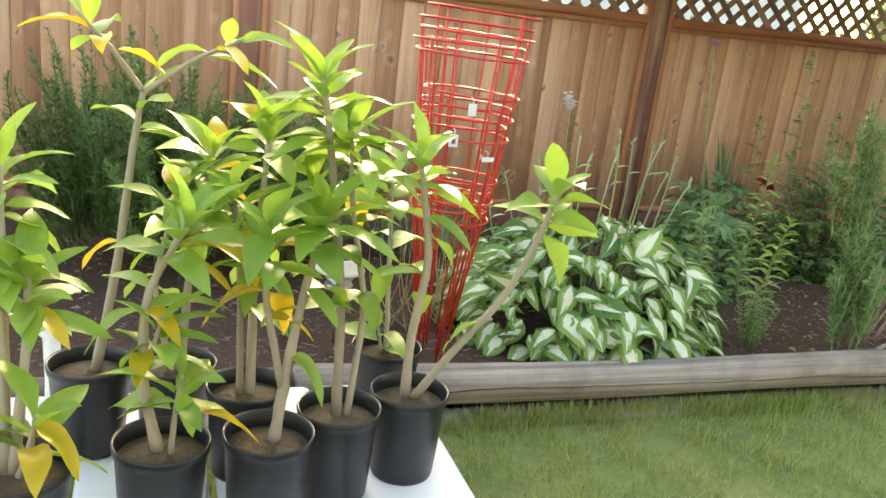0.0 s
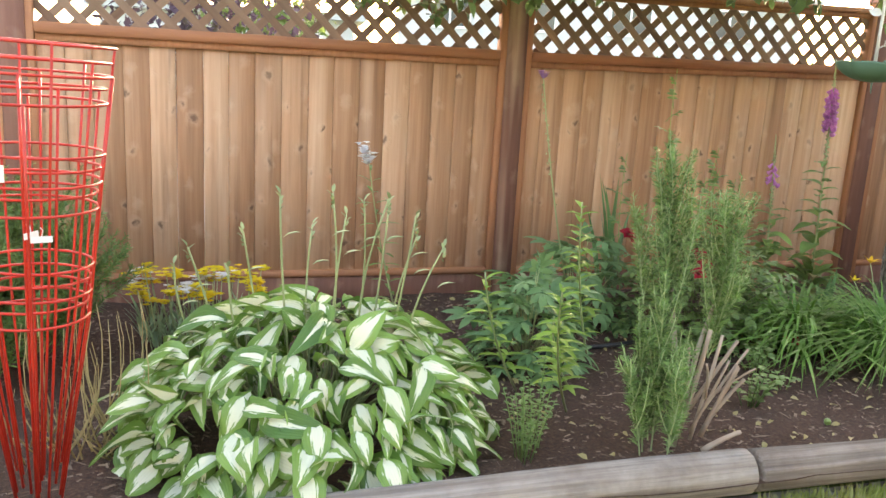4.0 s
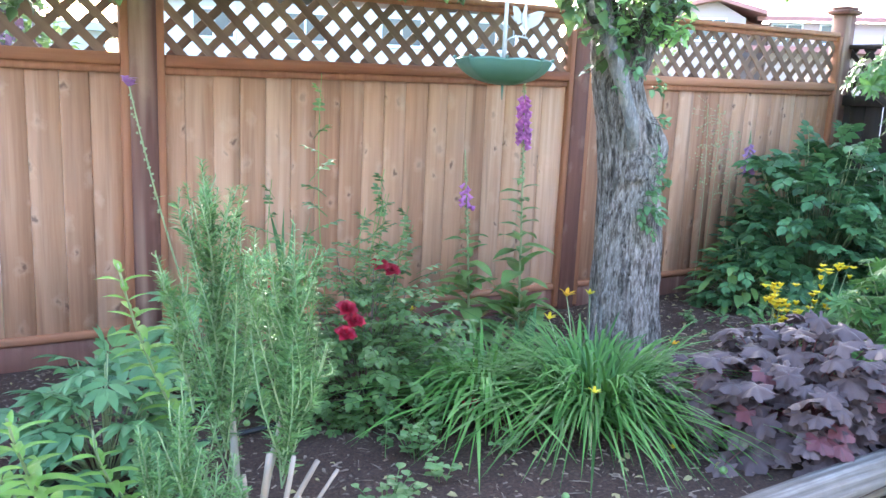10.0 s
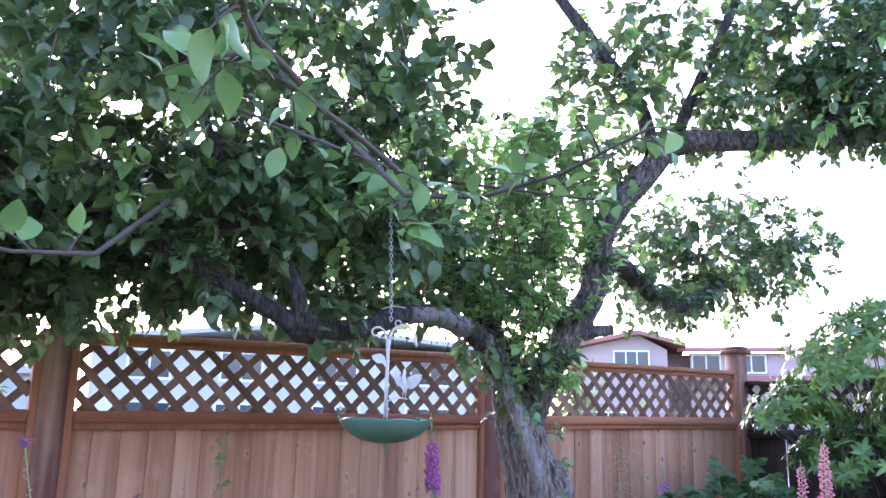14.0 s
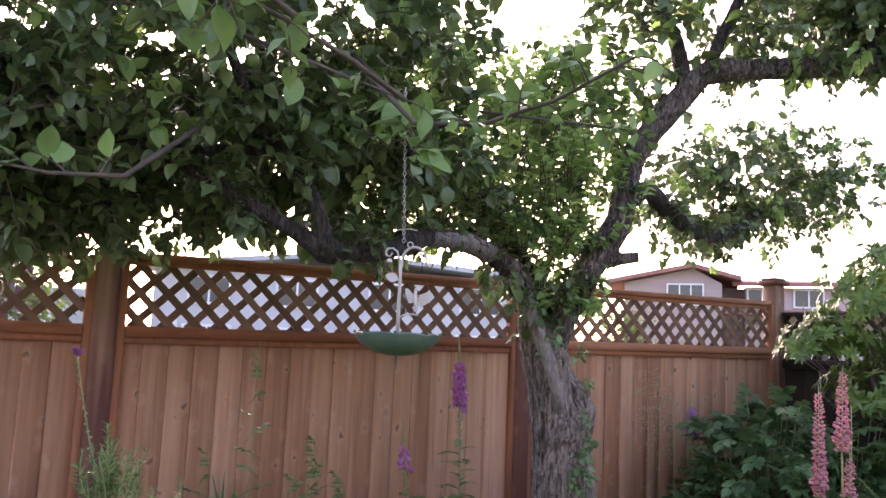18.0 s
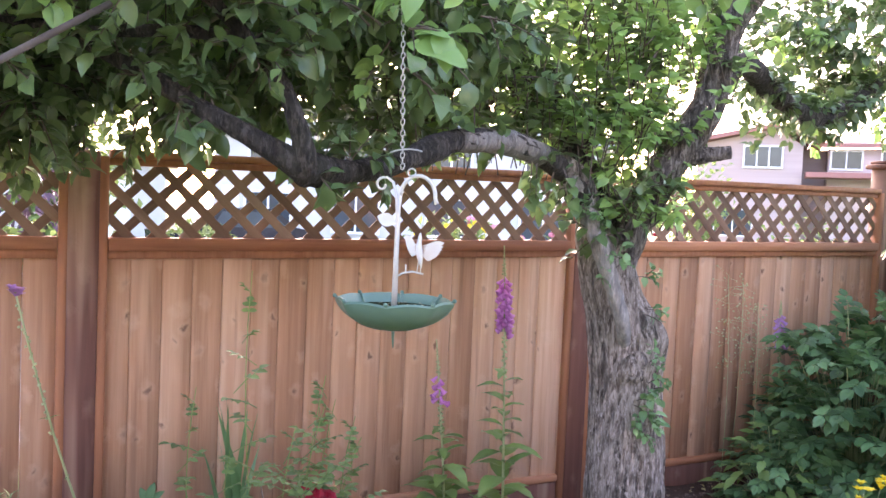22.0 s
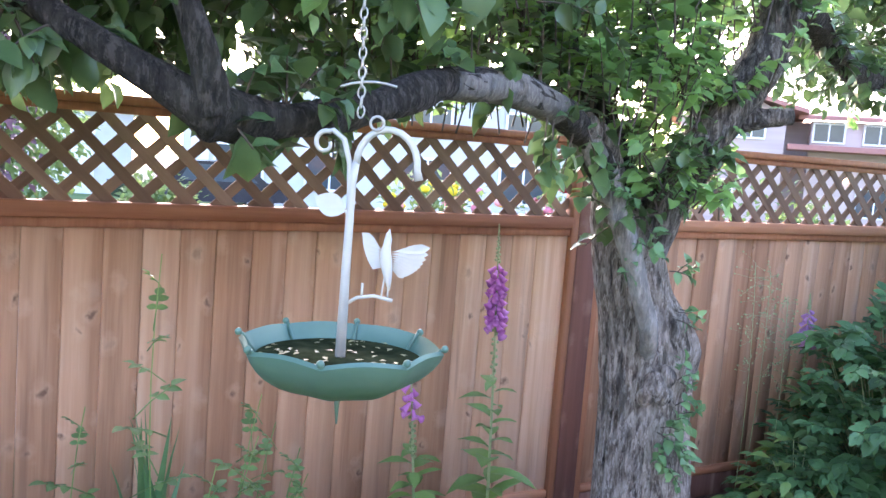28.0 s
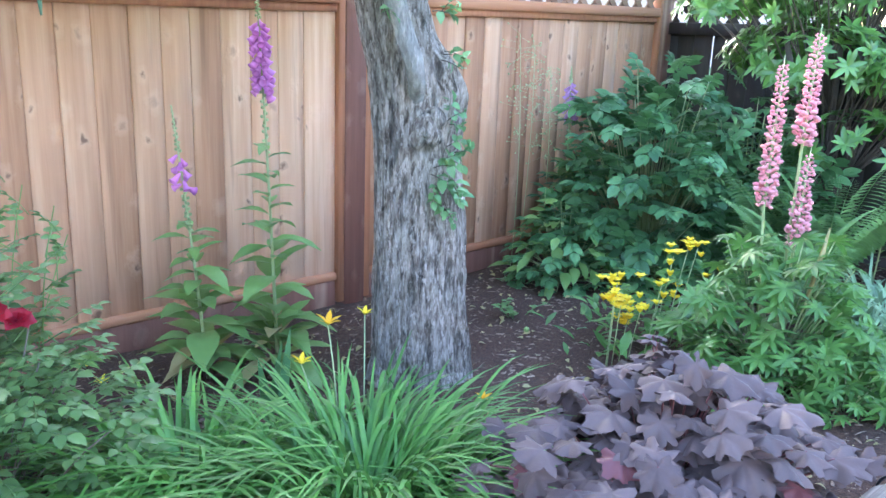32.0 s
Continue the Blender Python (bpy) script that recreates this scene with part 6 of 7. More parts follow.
def small_herb(name, at, label, height, spread, stems, leaves, mat, leaf=(0.03, 0.018), category="plant", stem_mat=None):
    s = thing(name, (at[0], at[1], bed_z(*at)), label, category)
    g, t = Geo(), Geo()
    vv, ff = leaf_shape(leaf[0], leaf[1], 3, 0.3, 0.3)
    for k in range(stems):
        a, r = rng.uniform(0, 6.28), spread * rng.random() ** 0.6
        tip = np.array([r * math.cos(a), r * math.sin(a), height * rng.uniform(0.7, 1.05) * (1 - 0.35 * (r / spread) ** 2)])
        pts = arc((tip[0] * 0.3, tip[1] * 0.3, -0.01), tip, 0.02, 6)
        t.tube(pts, np.linspace(0.0024, 0.0012, 6), 4)
        mats, pos = [], []
        for j in range(leaves):
            u = 0.15 + 0.85 * j / leaves
            p = np.array([np.interp(u, np.linspace(0, 1, 6), pts[:, c]) for c in range(3)])
            b = j * 2.4 + k
            mats.append(facing((math.cos(b), math.sin(b), 0.35), (0, 0, 1)) * rng.uniform(0.7, 1.2))
            pos.append(p)
        g.scatter(vv, ff, np.array(mats), np.array(pos))
    part("stem_mass", t, stem_mat or mat, s, kind="stuff")
    part("foliage", g, mat, s, kind="stuff")
    return s


small_herb("oregano_plant", (2.86, 3.0), "small bright green herb by the log", 0.26, 0.10, 16, 16, HERB, (0.020, 0.013))
small_herb("oregano_plant", (2.93, 3.08), "small bright green herb by the log", 0.36, 0.05, 4, 20, HERB, (0.018, 0.012))
small_herb("weed_seedling", (1.14, 3.22), "low green weed with rounded leaves", 0.07, 0.06, 6, 4, HERB, (0.04, 0.03))
for x, y, h, r, n in ((3.86, 3.28, 0.14, 0.10, 12), (4.12, 3.42, 0.05, 0.06, 5), (4.15, 3.62, 0.12, 0.14, 12), (4.45, 3.5, 0.05, 0.10, 6), (4.3, 3.75, 0.14, 0.12, 10), (4.02, 3.95, 0.12, 0.12, 8), (6.75, 3.12, 0.16, 0.18, 12), (6.45, 4.55, 0.06, 0.2, 7), (5.25, 4.85, 0.07, 0.16, 7)):
    small_herb("clover_seedling", (x, y), "low bright green seedling on the soil", h, r, n, 5, HERB, (0.032, 0.028))
small_herb("tall_weed", (4.05, 3.66), "thin single-stemmed green seedling", 0.22, 0.01, 1, 8, HERB, (0.03, 0.006))

# ---- upright leafy stems (phlox) ----
PHLOX_LEAF = [leaf_data("leaf", PHLOX, 0.110, 0.031, 6, 0.5, 0.6, 0.42, wave=0.05), leaf_data("leaf", PHLOX, 0.095, 0.027, 6, 0.4, 0.35, 0.42)]


def leafy_stem(base, tip, label, pairs, size, name="phlox", mesh=None, start=0.2, bend=0.05, category="flower stem", cone=True):
    base = np.array(base, float)
    s = thing(name, tuple(base), label, category)
    tip = np.array(tip, float) - base
    pts = arc((0, 0, -0.01), tip, bend, 9, (-0.6, -0.3, 0))
    part("stem", Geo().tube(pts, np.linspace(0.0050, 0.0028, 9) * (1.0 if cone else 0.5), 6), SCAPE if cone else FOXLEAF, s)
    for j in range(pairs):
        u = start + (1 - start) * j / pairs
        p = np.array([np.interp(u, np.linspace(0, 1, 9), pts[:, c]) for c in range(3)])
        for q in range(2 if cone else 1):
            b = (j * 1.57 + q * 3.14 if cone else j * 2.4) + rng.normal() * 0.2
            up = 0.35 + 0.9 * max(0, u - 0.75) * 3 + rng.normal() * 0.12
            put_leaf(random.choice(mesh or PHLOX_LEAF), s, p, (math.cos(b), math.sin(b), up), (0, 0, 1), size * rng.uniform(0.8, 1.1) * (1.0 - 0.45 * max(0, u - 0.6) / 0.4))
    return s, pts


leafy_stem((3.08, 3.60, bed_z(3, 3.6)), (2.87, 3.45, 0.60), "leafy green phlox stem without flowers", 13, 1.0)
leafy_stem((3.17, 3.36, bed_z(3.1, 3.36)), (2.96, 3.04, 0.66), "leafy light green phlox stem, arching", 20, 0.95)
leafy_stem((3.54, 3.93, bed_z(3.5, 3.9)), (3.23, 3.50, 0.83), "tall leafy phlox stem with pale tip", 22, 0.95)
leafy_stem((3.30, 3.62, bed_z(3.3, 3.6)), (3.16, 3.50, 0.42), "leafy green phlox stem without flowers", 9, 0.9)

# ---- peony ----


def compound(name, mat, leaflets):
    g = Geo()
    for a, ln, w, off in leaflets:
        vv, ff = leaf_shape(ln, w, 4, 0.3, 0.4)
        g.add(vv @ facing((math.sin(a), math.cos(a), 0.02)).T + np.array([0, off, 0]), ff)
    g.tube([(0, -0.05, -0.01), (0, 0.0, 0), (0, max(o for _, _, _, o in leaflets), 0)], 0.0018, 4)
    return g.mesh(name, [mat])


PEONY_LEAF = compound("leaf", PEONY, [(0, 0.120, 0.038, 0.035), (0.55, 0.105, 0.034, 0.03), (-0.55, 0.105, 0.034, 0.03), (1.15, 0.09, 0.036, 0.01), (-1.15, 0.09, 0.036, 0.01), (1.8, 0.06, 0.03, 0.0), (-1.8, 0.06, 0.03, 0.0)])


def mound(name, at, label, category, meshes, count, rx, ry, rz, size, droop=0.9, low=0.0, mat_stalk=None, lift=0.35, inner=0.72, every=2, jitter=0.25, out=0.5, lumpy=0.0):
    s = thing(name, (at[0], at[1], bed_z(*at)), label, category)
    t, rest = Geo(), Geo()
    for k in range(count):
        u = (k + 0.5) / count
        a = k * 2.39996 + rng.normal() * 0.2
        el = 1 - u * (1 - low)
        rr = math.sqrt(max(0, 1 - el * el))
        q = rng.uniform(inner, 1.05)
        q *= 1 + lumpy * noise.noise((2.6 * rr * math.cos(a) + at[0], 2.6 * rr * math.sin(a), 2.6 * el))
        p = np.array([rx * rr * math.cos(a), ry * rr * math.sin(a), rz * el]) * q
        d = np.array([math.cos(a), math.sin(a), lift - droop * u]) + rng.normal(size=3) * jitter
        args = (p, d, (math.cos(a) * out, math.sin(a) * out, 1.0), size * rng.uniform(0.75, 1.15))
        if count > 298 and k % 2:
            leaf_into(rest, random.choice(meshes), *args, rng.normal() * 0.15)
        else:
            put_leaf(random.choice(meshes), s, *args, roll=rng.normal() * 0.6 * jitter)
        if k % every == 0:
            t.tube(arc((p[0] * 0.15, p[1] * 0.15, -0.01), p, 0.03, 5), 0.0025, 4)
    part("stalk_mass", t, mat_stalk or SCAPE, s, kind="stuff")
    if rest.n:
        part("foliage", rest, meshes[0].materials[0], s, kind="stuff")
    return s


mound("peony", (3.24, 3.90), "blue-green peony mound without flowers", "peony", [PEONY_LEAF], 105, 0.21, 0.20, 0.39, 0.85, droop=0.6, low=-0.05, jitter=0.35, lumpy=0.25)
mound("peony", (3.78, 4.55), "blue-green peony mound near the fence", "peony", [PEONY_LEAF], 80, 0.30, 0.25, 0.44, 1.0, low=0.0)

# ---- white and purple stems by the fence ----
GAURA = [leaf_data("leaf", FOXLEAF, 0.085, 0.017, 4, 0.3, 0.5)]
s, pts = leafy_stem((2.90, 4.72, bed_z(2.9, 4.7)), (2.655, 4.37, 0.86), "thin stem with a white flower head", 16, 1.25, "white_flower", GAURA, 0.02, 0.03)
g = Geo()
for k in range(24):
    u = k / 23
    c = pts[-1] + np.array([-0.030 * u, -0.02 * u, 0.085 * u - 0.02])
    flower_head(g, c + rng.normal(size=3) * 0.010, 0.032 * (1 - 0.4 * u), 6, 0, rng.uniform(0.4, 1.6))
part("flower_head", g, WHITEPETAL, s)
s, pts = leafy_stem((3.78, 4.58, bed_z(3.7, 4.6)), (3.42, 4.36, 1.25), "tall thin stem tipped with a purple flower", 6, 0.5, "purple_flower", GAURA, 0.02, 0.04)
g = Geo()
for k in range(30):
    u = 0.62 + 0.36 * k / 30
    c = np.array([np.interp(u, np.linspace(0, 1, 9), pts[:, i]) for i in range(3)])
    g.ball(c + rng.normal(size=3) * 0.007, 0.0045, 6, 4)
part("seed_head", g, SCAPE, s, kind="stuff")
g = Geo()
for k in range(9):
    flower_head(g, pts[-1] + rng.normal(size=3) * 0.010, 0.024, 6, 0, rng.uniform(0.3, 1.5))
part("flower_head", g, PALEPURPLE, s)

# ---- rose bush with red roses ----
ROSE_LEAF = compound("leaf", ROSELEAF, [(0, 0.042, 0.028, 0.055), (0.9, 0.036, 0.024, 0.04), (-0.9, 0.036, 0.024, 0.04), (1.2, 0.032, 0.022, 0.015), (-1.2, 0.032, 0.022, 0.015)])
rose = mound("rose_bush", (4.22, 4.15), "bushy rose with dark red blooms", "rose bush", [ROSE_LEAF], 590, 0.37, 0.33, 0.62, 1.0, droop=0.6, low=-0.12, inner=0.4, every=12, mat_stalk=TWIG)
for p, d, h in (((4.22, 4.42), (-0.10, -0.01), 1.31), ((4.42, 4.45), (0.03, 0.02), 0.84), ((4.12, 4.3), (-0.08, 0.0), 0.74), ((4.02, 4.48), (-0.05, 0.05), 0.90), ((4.40, 4.38), (0.12, 0.0), 0.72), ((4.36, 4.40), (0.02, -0.02), 0.95), ((4.30, 4.36), (0.06, -0.04), 0.86), ((4.46, 4.34), (0.03, 0.03), 0.80), ((4.26, 4.30), (-0.02, -0.05), 0.82)):
    leafy_stem((p[0], p[1], bed_z(*p)), (p[0] + d[0], p[1] + d[1], h), "thin rose shoot with sparse leaves", 13, 1.25, "rose_shoot", [ROSE_LEAF], 0.25, 0.09, "rose shoot", False)
pv, pf = leaf_shape(0.038, 0.038, 4, 0.5, 0.5)
for x, y, z in ((4.04, 3.90, 0.49), (4.00, 3.88, 0.455), (4.02, 3.92, 0.53), (4.29, 4.22, 0.60), (4.34, 4.22, 0.575), (3.92, 4.36, 0.53), (3.95, 4.34, 0.51), (4.45, 3.78, 0.17)):
    g = Geo()
    for k in range(15):
        a = k * 2.4
        r = 0.15 + 0.85 * k / 15
        g.add(pv * (0.6 + 0.5 * r) @ facing((math.cos(a) * r, math.sin(a) * r - 0.25, 1.15 - r), (-math.cos(a), -math.sin(a), 0.6)).T, pf)
    part("bloom", g, ROSERED, rose, "dark red rose bloom", m=pose(x - 4.22, y - 4.15, z - bed_z(4.22, 4.15), 25, 0, 0) @ Matrix.Scale(1.1, 4))

# ---- iris leaves ----
for x, y, n, h in ((4.23, 5.08, 10, 0.74), (5.05, 4.3, 3, 0.3)):
    s = thing("iris", (x, y, bed_z(x, y)), "stiff blue-green iris blades by the fence", "iris")
    for k in range(n):
        vv, ff = leaf_shape(h * rng.uniform(0.7, 1.05), 0.035, 6, 0.15, rng.uniform(0.05, 0.3), 0.3)
        a = rng.uniform(0, 6.28)
        part("blade", Geo().add(vv @ facing((0.14 * math.cos(a), 0.14 * math.sin(a), 1), (math.sin(a), -math.cos(a), 0)).T + np.array([rng.normal() * 0.03, rng.normal() * 0.03, 0]), ff), BLEED, s)

# ---- foxgloves ----
FOX_LEAF = [leaf_data("leaf", FOXLEAF, 0.17, 0.075, 5, 0.3, 0.6, wave=0.04), leaf_data("leaf", FOXLEAF, 0.14, 0.062, 5, 0.35, 0.5, wave=0.04)]
FOX_OLD = leaf_data("leaf", FOXOLD, 0.15, 0.05, 5, 0.3, 0.8)
BELL = Geo().lathe([(0.002, 0), (0.0055, -0.006), (0.0080, -0.020), (0.0090, -0.028), (0.0135, -0.034), (0.0105, -0.032), (0.0070, -0.016)], 9).mesh("bell", [FOXPURPLE])
BELL_PALE = Geo().lathe([(0.003, 0), (0.0065, -0.008), (0.0085, -0.022), (0.0095, -0.030), (0.0125, -0.035)], 9).mesh("bell", [PALEPURPLE])


def foxglove(at, top, z0, z1, label, bell, big, lean=(0, 0), rosette=18, step=0.0042):
    zb = bed_z(*at)
    s = thing("foxglove", (at[0], at[1], zb), label, "foxglove")
    tip = np.array([lean[0], lean[1], top - zb])
    pts = arc((0, 0, -0.01), tip, 0.015, 12, (0.5, 0.2, 0))
    part("stem", Geo().tube(pts, np.linspace(0.007, 0.0022, 12), 8), SCAPE, s)
    at_u = lambda u: np.array([np.interp(u, np.linspace(0, 1, 12), pts[:, c]) for c in range(3)])
    u0, u1 = (z0 - zb) / (top - zb), (z1 - zb) / (top - zb)
    n = max(9, int((z1 - z0) / step))
    for k in range(n):
        u = u0 + (u1 - u0) * k / n
        a = k * 2.4
        sc = big * (1.0 - 0.30 * (k / n) ** 2) * rng.uniform(0.8, 1.12)
        d = np.array([math.cos(a), math.sin(a), 0])
        z_axis = -np.array([d[0] * 0.8, d[1] * 0.8, -0.75 + rng.normal() * 0.25])
        z_axis = z_axis / np.linalg.norm(z_axis)
        x_axis = np.cross((0, 0, 1), z_axis)
        x_axis /= np.linalg.norm(x_axis)
        y_axis = np.cross(z_axis, x_axis)
        p = at_u(u) + d * 0.005
        mm = Matrix([[x_axis[i] * sc, y_axis[i] * sc, z_axis[i] * sc, p[i]] for i in range(3)] + [[0, 0, 0, 1]])
        part("bell", bell, None, s, m=mm)
    buds = Geo()
    for k in range(26):
        u = u1 + (1 - u1) * k / 26
        a = k * 2.4
        buds.ball(at_u(u) + np.array([math.cos(a), math.sin(a), 0]) * 0.006 * (1.2 - k / 26), 0.0045 * (1.2 - 0.7 * k / 26), 6, 4)
    for k in range(22):
        u = u0 - 0.16 * k / 22
        a = k * 2.4
        buds.ball(at_u(u) + np.array([math.cos(a), math.sin(a), 0]) * 0.009, 0.006, 6, 4)
    part("bud", buds, SCAPE, s, kind="stuff")
    for k in range(34):
        u = 0.08 + (u0 - 0.20) * k / 34
        a = k * 2.4
        put_leaf(random.choice(FOX_LEAF), s, at_u(max(u, 0.03)), (math.cos(a), math.sin(a), 0.45 + rng.normal() * 0.3), size=1.6 * rng.uniform(0.7, 1.15) * (1 - 0.66 * k / 34))
    for k in range(rosette):
        a = k * 2.4
        put_leaf(FOX_OLD if k % 4 == 0 else random.choice(FOX_LEAF), s, (0.03 * math.cos(a), 0.03 * math.sin(a), 0.04 + 0.006 * k), (math.cos(a), math.sin(a), 0.05 + 0.05 * k + rng.normal() * 0.2), size=rng.uniform(0.8, 1.35))
    return s


foxglove((5.30, 4.66), 1.40, 1.05, 1.275, "tall foxglove with a dense purple flower spike", BELL, 1.28, (-0.06, 0.0), 26, 0.0058)
foxglove((5.10, 4.80), 1.00, 0.735, 0.855, "small foxglove with purple bells at the tip", BELL, 1.15, (-0.13, -0.08), 14, 0.011)
foxglove((7.36, 5.02), 1.10, 0.84, 1.02, "pale purple foxglove against the fence", BELL_PALE, 1.3, (-0.04, 0.0), 10, 0.008)

# thin seed heads between trunk and far fence panel
for k, (x, y, h) in enumerate(((6.85, 4.95, 1.25), (6.95, 5.0, 1.2), (7.0, 4.9, 1.1))):
    s = thing("seed_stem", (x, y, bed_z(x, y)), "thin airy stem with tiny seed heads", "seed stem")
    pts = arc((0, 0, 0), (rng.normal() * 0.06, 0, h - 0.02), 0.03, 8, (1, 0, 0))
    g = Geo().tube(pts, 0.0015, 4)
    for j in range(60):
        u = rng.uniform(0.55, 1)
        c = np.array([np.interp(u, np.linspace(0, 1, 8), pts[:, i]) for i in range(3)])
        q = c + rng.normal(size=3) * np.array([0.05, 0.04, 0.03])
        g.tube([c, q], 0.0006, 3, cap=False).ball(q, 0.0045, 5, 4)
    part("stem", g, SCAPE, s)

# ---- daylily clumps ----


def blade(geo, base, a, length, lean, width, arch):
    n = 9
    t = np.linspace(0, 1, n)
    d = np.array([math.cos(a), math.sin(a), 0])
    side = np.array([-math.sin(a), math.cos(a), 0])
    r = lean * length * (t + arch * t ** 2.4) / (1 + arch)
    zz = length * (t * 1.05 - (0.25 + 0.62 * arch) * t ** 2.6) * (1 - 0.45 * lean)
    w = width / 2 * np.sin(np.pi * np.clip(t * 0.86 + 0.14, 0, 1)) ** 0.7
    c = np.asarray(base) + r[:, None] * d + zz[:, None] * np.array([0, 0, 1])
    v = np.concatenate([c - w[:, None] * side + np.array([0, 0, 0.2]) * w[:, None], c, c + w[:, None] * side + np.array([0, 0, 0.2]) * w[:, None]])
    f = [(i, i + 1, n + i + 1, n + i) for i in range(n - 1)] + [(n + i, n + i + 1, 2 * n + i + 1, 2 * n + i) for i in range(n - 1)]
    geo.add(v, f)


def blade_clump(name, at, label, count, length, width, rad, mat, category, as_parts=0):
    s = thing(name, (at[0], at[1], bed_z(*at)), label, category)
    g = Geo()
    for k in range(count):
        a = rng.uniform(0, 6.283)
        r = rad * rng.random() ** 0.7
        b = (r * math.cos(a + rng.normal() * 0.6), r * math.sin(a + rng.normal() * 0.6), -0.01)
        one = Geo() if k < as_parts else g
        blade(one, b, a, length * rng.uniform(0.6, 1.02), rng.uniform(0.30, 1.15), width * rng.uniform(0.7, 1.2), rng.uniform(0.3, 1.3))
        if k < as_parts:
            part("blade", one, mat, s)
    part("blade_mass", g, mat, s, kind="stuff")
    return s


dl = blade_clump("daylily", (4.90, 3.64), "daylily clump with arching green blades", 800, 0.72, 0.0110, 0.17, DAYLILY, "daylily", 240)
blade_clump("daylily", (4.60, 3.92), "smaller daylily clump of arching blades", 360, 0.66, 0.014, 0.12, DAYLILY, "daylily", 60)


def lily_flower(parent, p, mat, size=0.05, stalk=None):
    g = Geo()
    vv, ff = leaf_shape(size, size * 0.36, 4, 0.3, 0.4)
    for k in range(6):
        a = 6.283 * k / 6
        g.add(vv @ facing((math.cos(a) * 0.75, math.sin(a) * 0.75 - 0.3, 0.8)).T + np.asarray(p), ff)
    fl = part("flower", g, mat, parent)
    if stalk is not None:
        part("flower_stalk", Geo().tube(arc(stalk, p, 0.03, 6), 0.0022, 5), SCAPE, fl)


for x, y, z, m, sz in ((5.13, 4.05, 0.44, ORANGE, 0.05), (5.02, 4.02, 0.36, YELLOW, 0.04), (4.62, 3.28, 0.36, YELLOW, 0.03), (5.25, 3.55, 0.36, ORANGE, 0.03), (5.3, 4.1, 0.42, YELLOW, 0.035), (4.55, 4.35, 0.36, YELLOW, 0.035), (4.62, 4.4, 0.28, YELLOW, 0.03), (4.93, 3.22, 0.14, YELLOW, 0.022)):
    lily_flower(dl, (x - 4.93, y - 3.62, z - bed_z(4.93, 3.62)), m, sz, ((x - 4.93) * 0.6, (y - 3.62) * 0.6, 0.05))

# ---- heuchera ----


def lobed(name, mat, size, lobes=7, deep=0.30, teeth=0.06):
    n = 42
    v = [(0, 0, 0)]
    for ring, q in ((1, 0.5), (2, 1.0)):
        for k in range(n):
            a = math.radians(-168 + 336 * k / (n - 1))
            r = size * (0.78 + 0.22 * math.cos(a * 0.5)) * q
            if ring == 2:
                ph = (a / math.radians(336) + 0.5) * lobes
                tri = abs((ph % 1) - 0.5) * 2
                r *= 1.06 - deep * tri ** 1.1 + teeth * math.sin(k * 3.1)
            v.append((r * math.sin(a), r * math.cos(a) + size * 0.1, -0.22 * size * q * q + 0.10 * size * q * math.sin(a * 5 + lobes)))
    f = [(0, 1 + k + 1, 1 + k) for k in range(n - 1)] + [(1 + k, 2 + k, 2 + n + k, 1 + n + k) for k in range(n - 1)]
    return Geo().add(v, [q[::-1] for q in f]).mesh(name, [mat])


HEU = [lobed("leaf", HEUCH, 0.074, 7, 0.40), lobed("leaf", HEUCH, 0.064, 7, 0.44), lobed("leaf", HEUCH, 0.080, 9, 0.36)]
HEU_R = lobed("leaf", HEUCH_R, 0.052)
heu = mound("heuchera", (5.42, 3.17), "dark purple heuchera mound with lobed leaves", "heuchera", HEU, 420, 0.48, 0.41, 0.38, 0.86, low=-0.1, mat_stalk=HEUCH_R, lift=-0.05, droop=0.35, jitter=0.34, out=0.55, lumpy=0.22, inner=0.66)
for p in ((-0.30, -0.30, 0.14), (-0.24, -0.33, 0.12), (-0.36, 0.1, 0.2), (-0.2, -0.30, 0.16), (-0.26, -0.05, 0.27), (0.05, -0.30, 0.20), (-0.38, -0.1, 0.17)):
    put_leaf(HEU_R, heu, p, (-0.5, -0.6, -0.3), (-0.3, -0.6, 0.8))

# ---- blue-green bush, small plants, yellow flowers and lupin in the corner ----
BLEED_LEAF = compound("leaf", BLEED, [(0, 0.080, 0.046, 0.055), (0.45, 0.062, 0.030, 0.055), (-0.45, 0.062, 0.030, 0.055), (0.95, 0.072, 0.040, 0.025), (-0.95, 0.072, 0.040, 0.025), (1.35, 0.060, 0.032, 0.012), (-1.35, 0.060, 0.032, 0.012), (1.8, 0.05, 0.030, 0.0), (-1.8, 0.05, 0.030, 0.0)])
mound("bleeding_heart_bush", (7.54, 4.62), "large bushy blue-green plant with divided leaves", "bush", [BLEED_LEAF], 590, 0.56, 0.55, 1.02, 1.18, low=-0.02, droop=0.45, lift=0.32, jitter=0.45, out=0.55, lumpy=0.35, inner=0.62)
mound("bleeding_heart_bush", (7.95, 4.30), "bushy blue-green plant beside the corner", "bush", [BLEED_LEAF], 298, 0.45, 0.45, 0.90, 1.22, low=0.0, droop=0.45, lift=0.32, jitter=0.45, out=0.55, lumpy=0.35, inner=0.62)
mound("columbine", (7.08, 4.78), "small grey-green columbine at the fence foot", "columbine", [BLEED_LEAF, FOX_LEAF[1]], 170, 0.30, 0.28, 0.42, 0.85, low=-0.1)

yl = thing("yellow_flowers", (6.22, 3.93, bed_z(6.3, 3.95)), "clump of bright yellow flowers above green leaves", "flowers")
g = Geo()
vv, ff = leaf_shape(0.10, 0.028, 4, 0.3, 0.4)
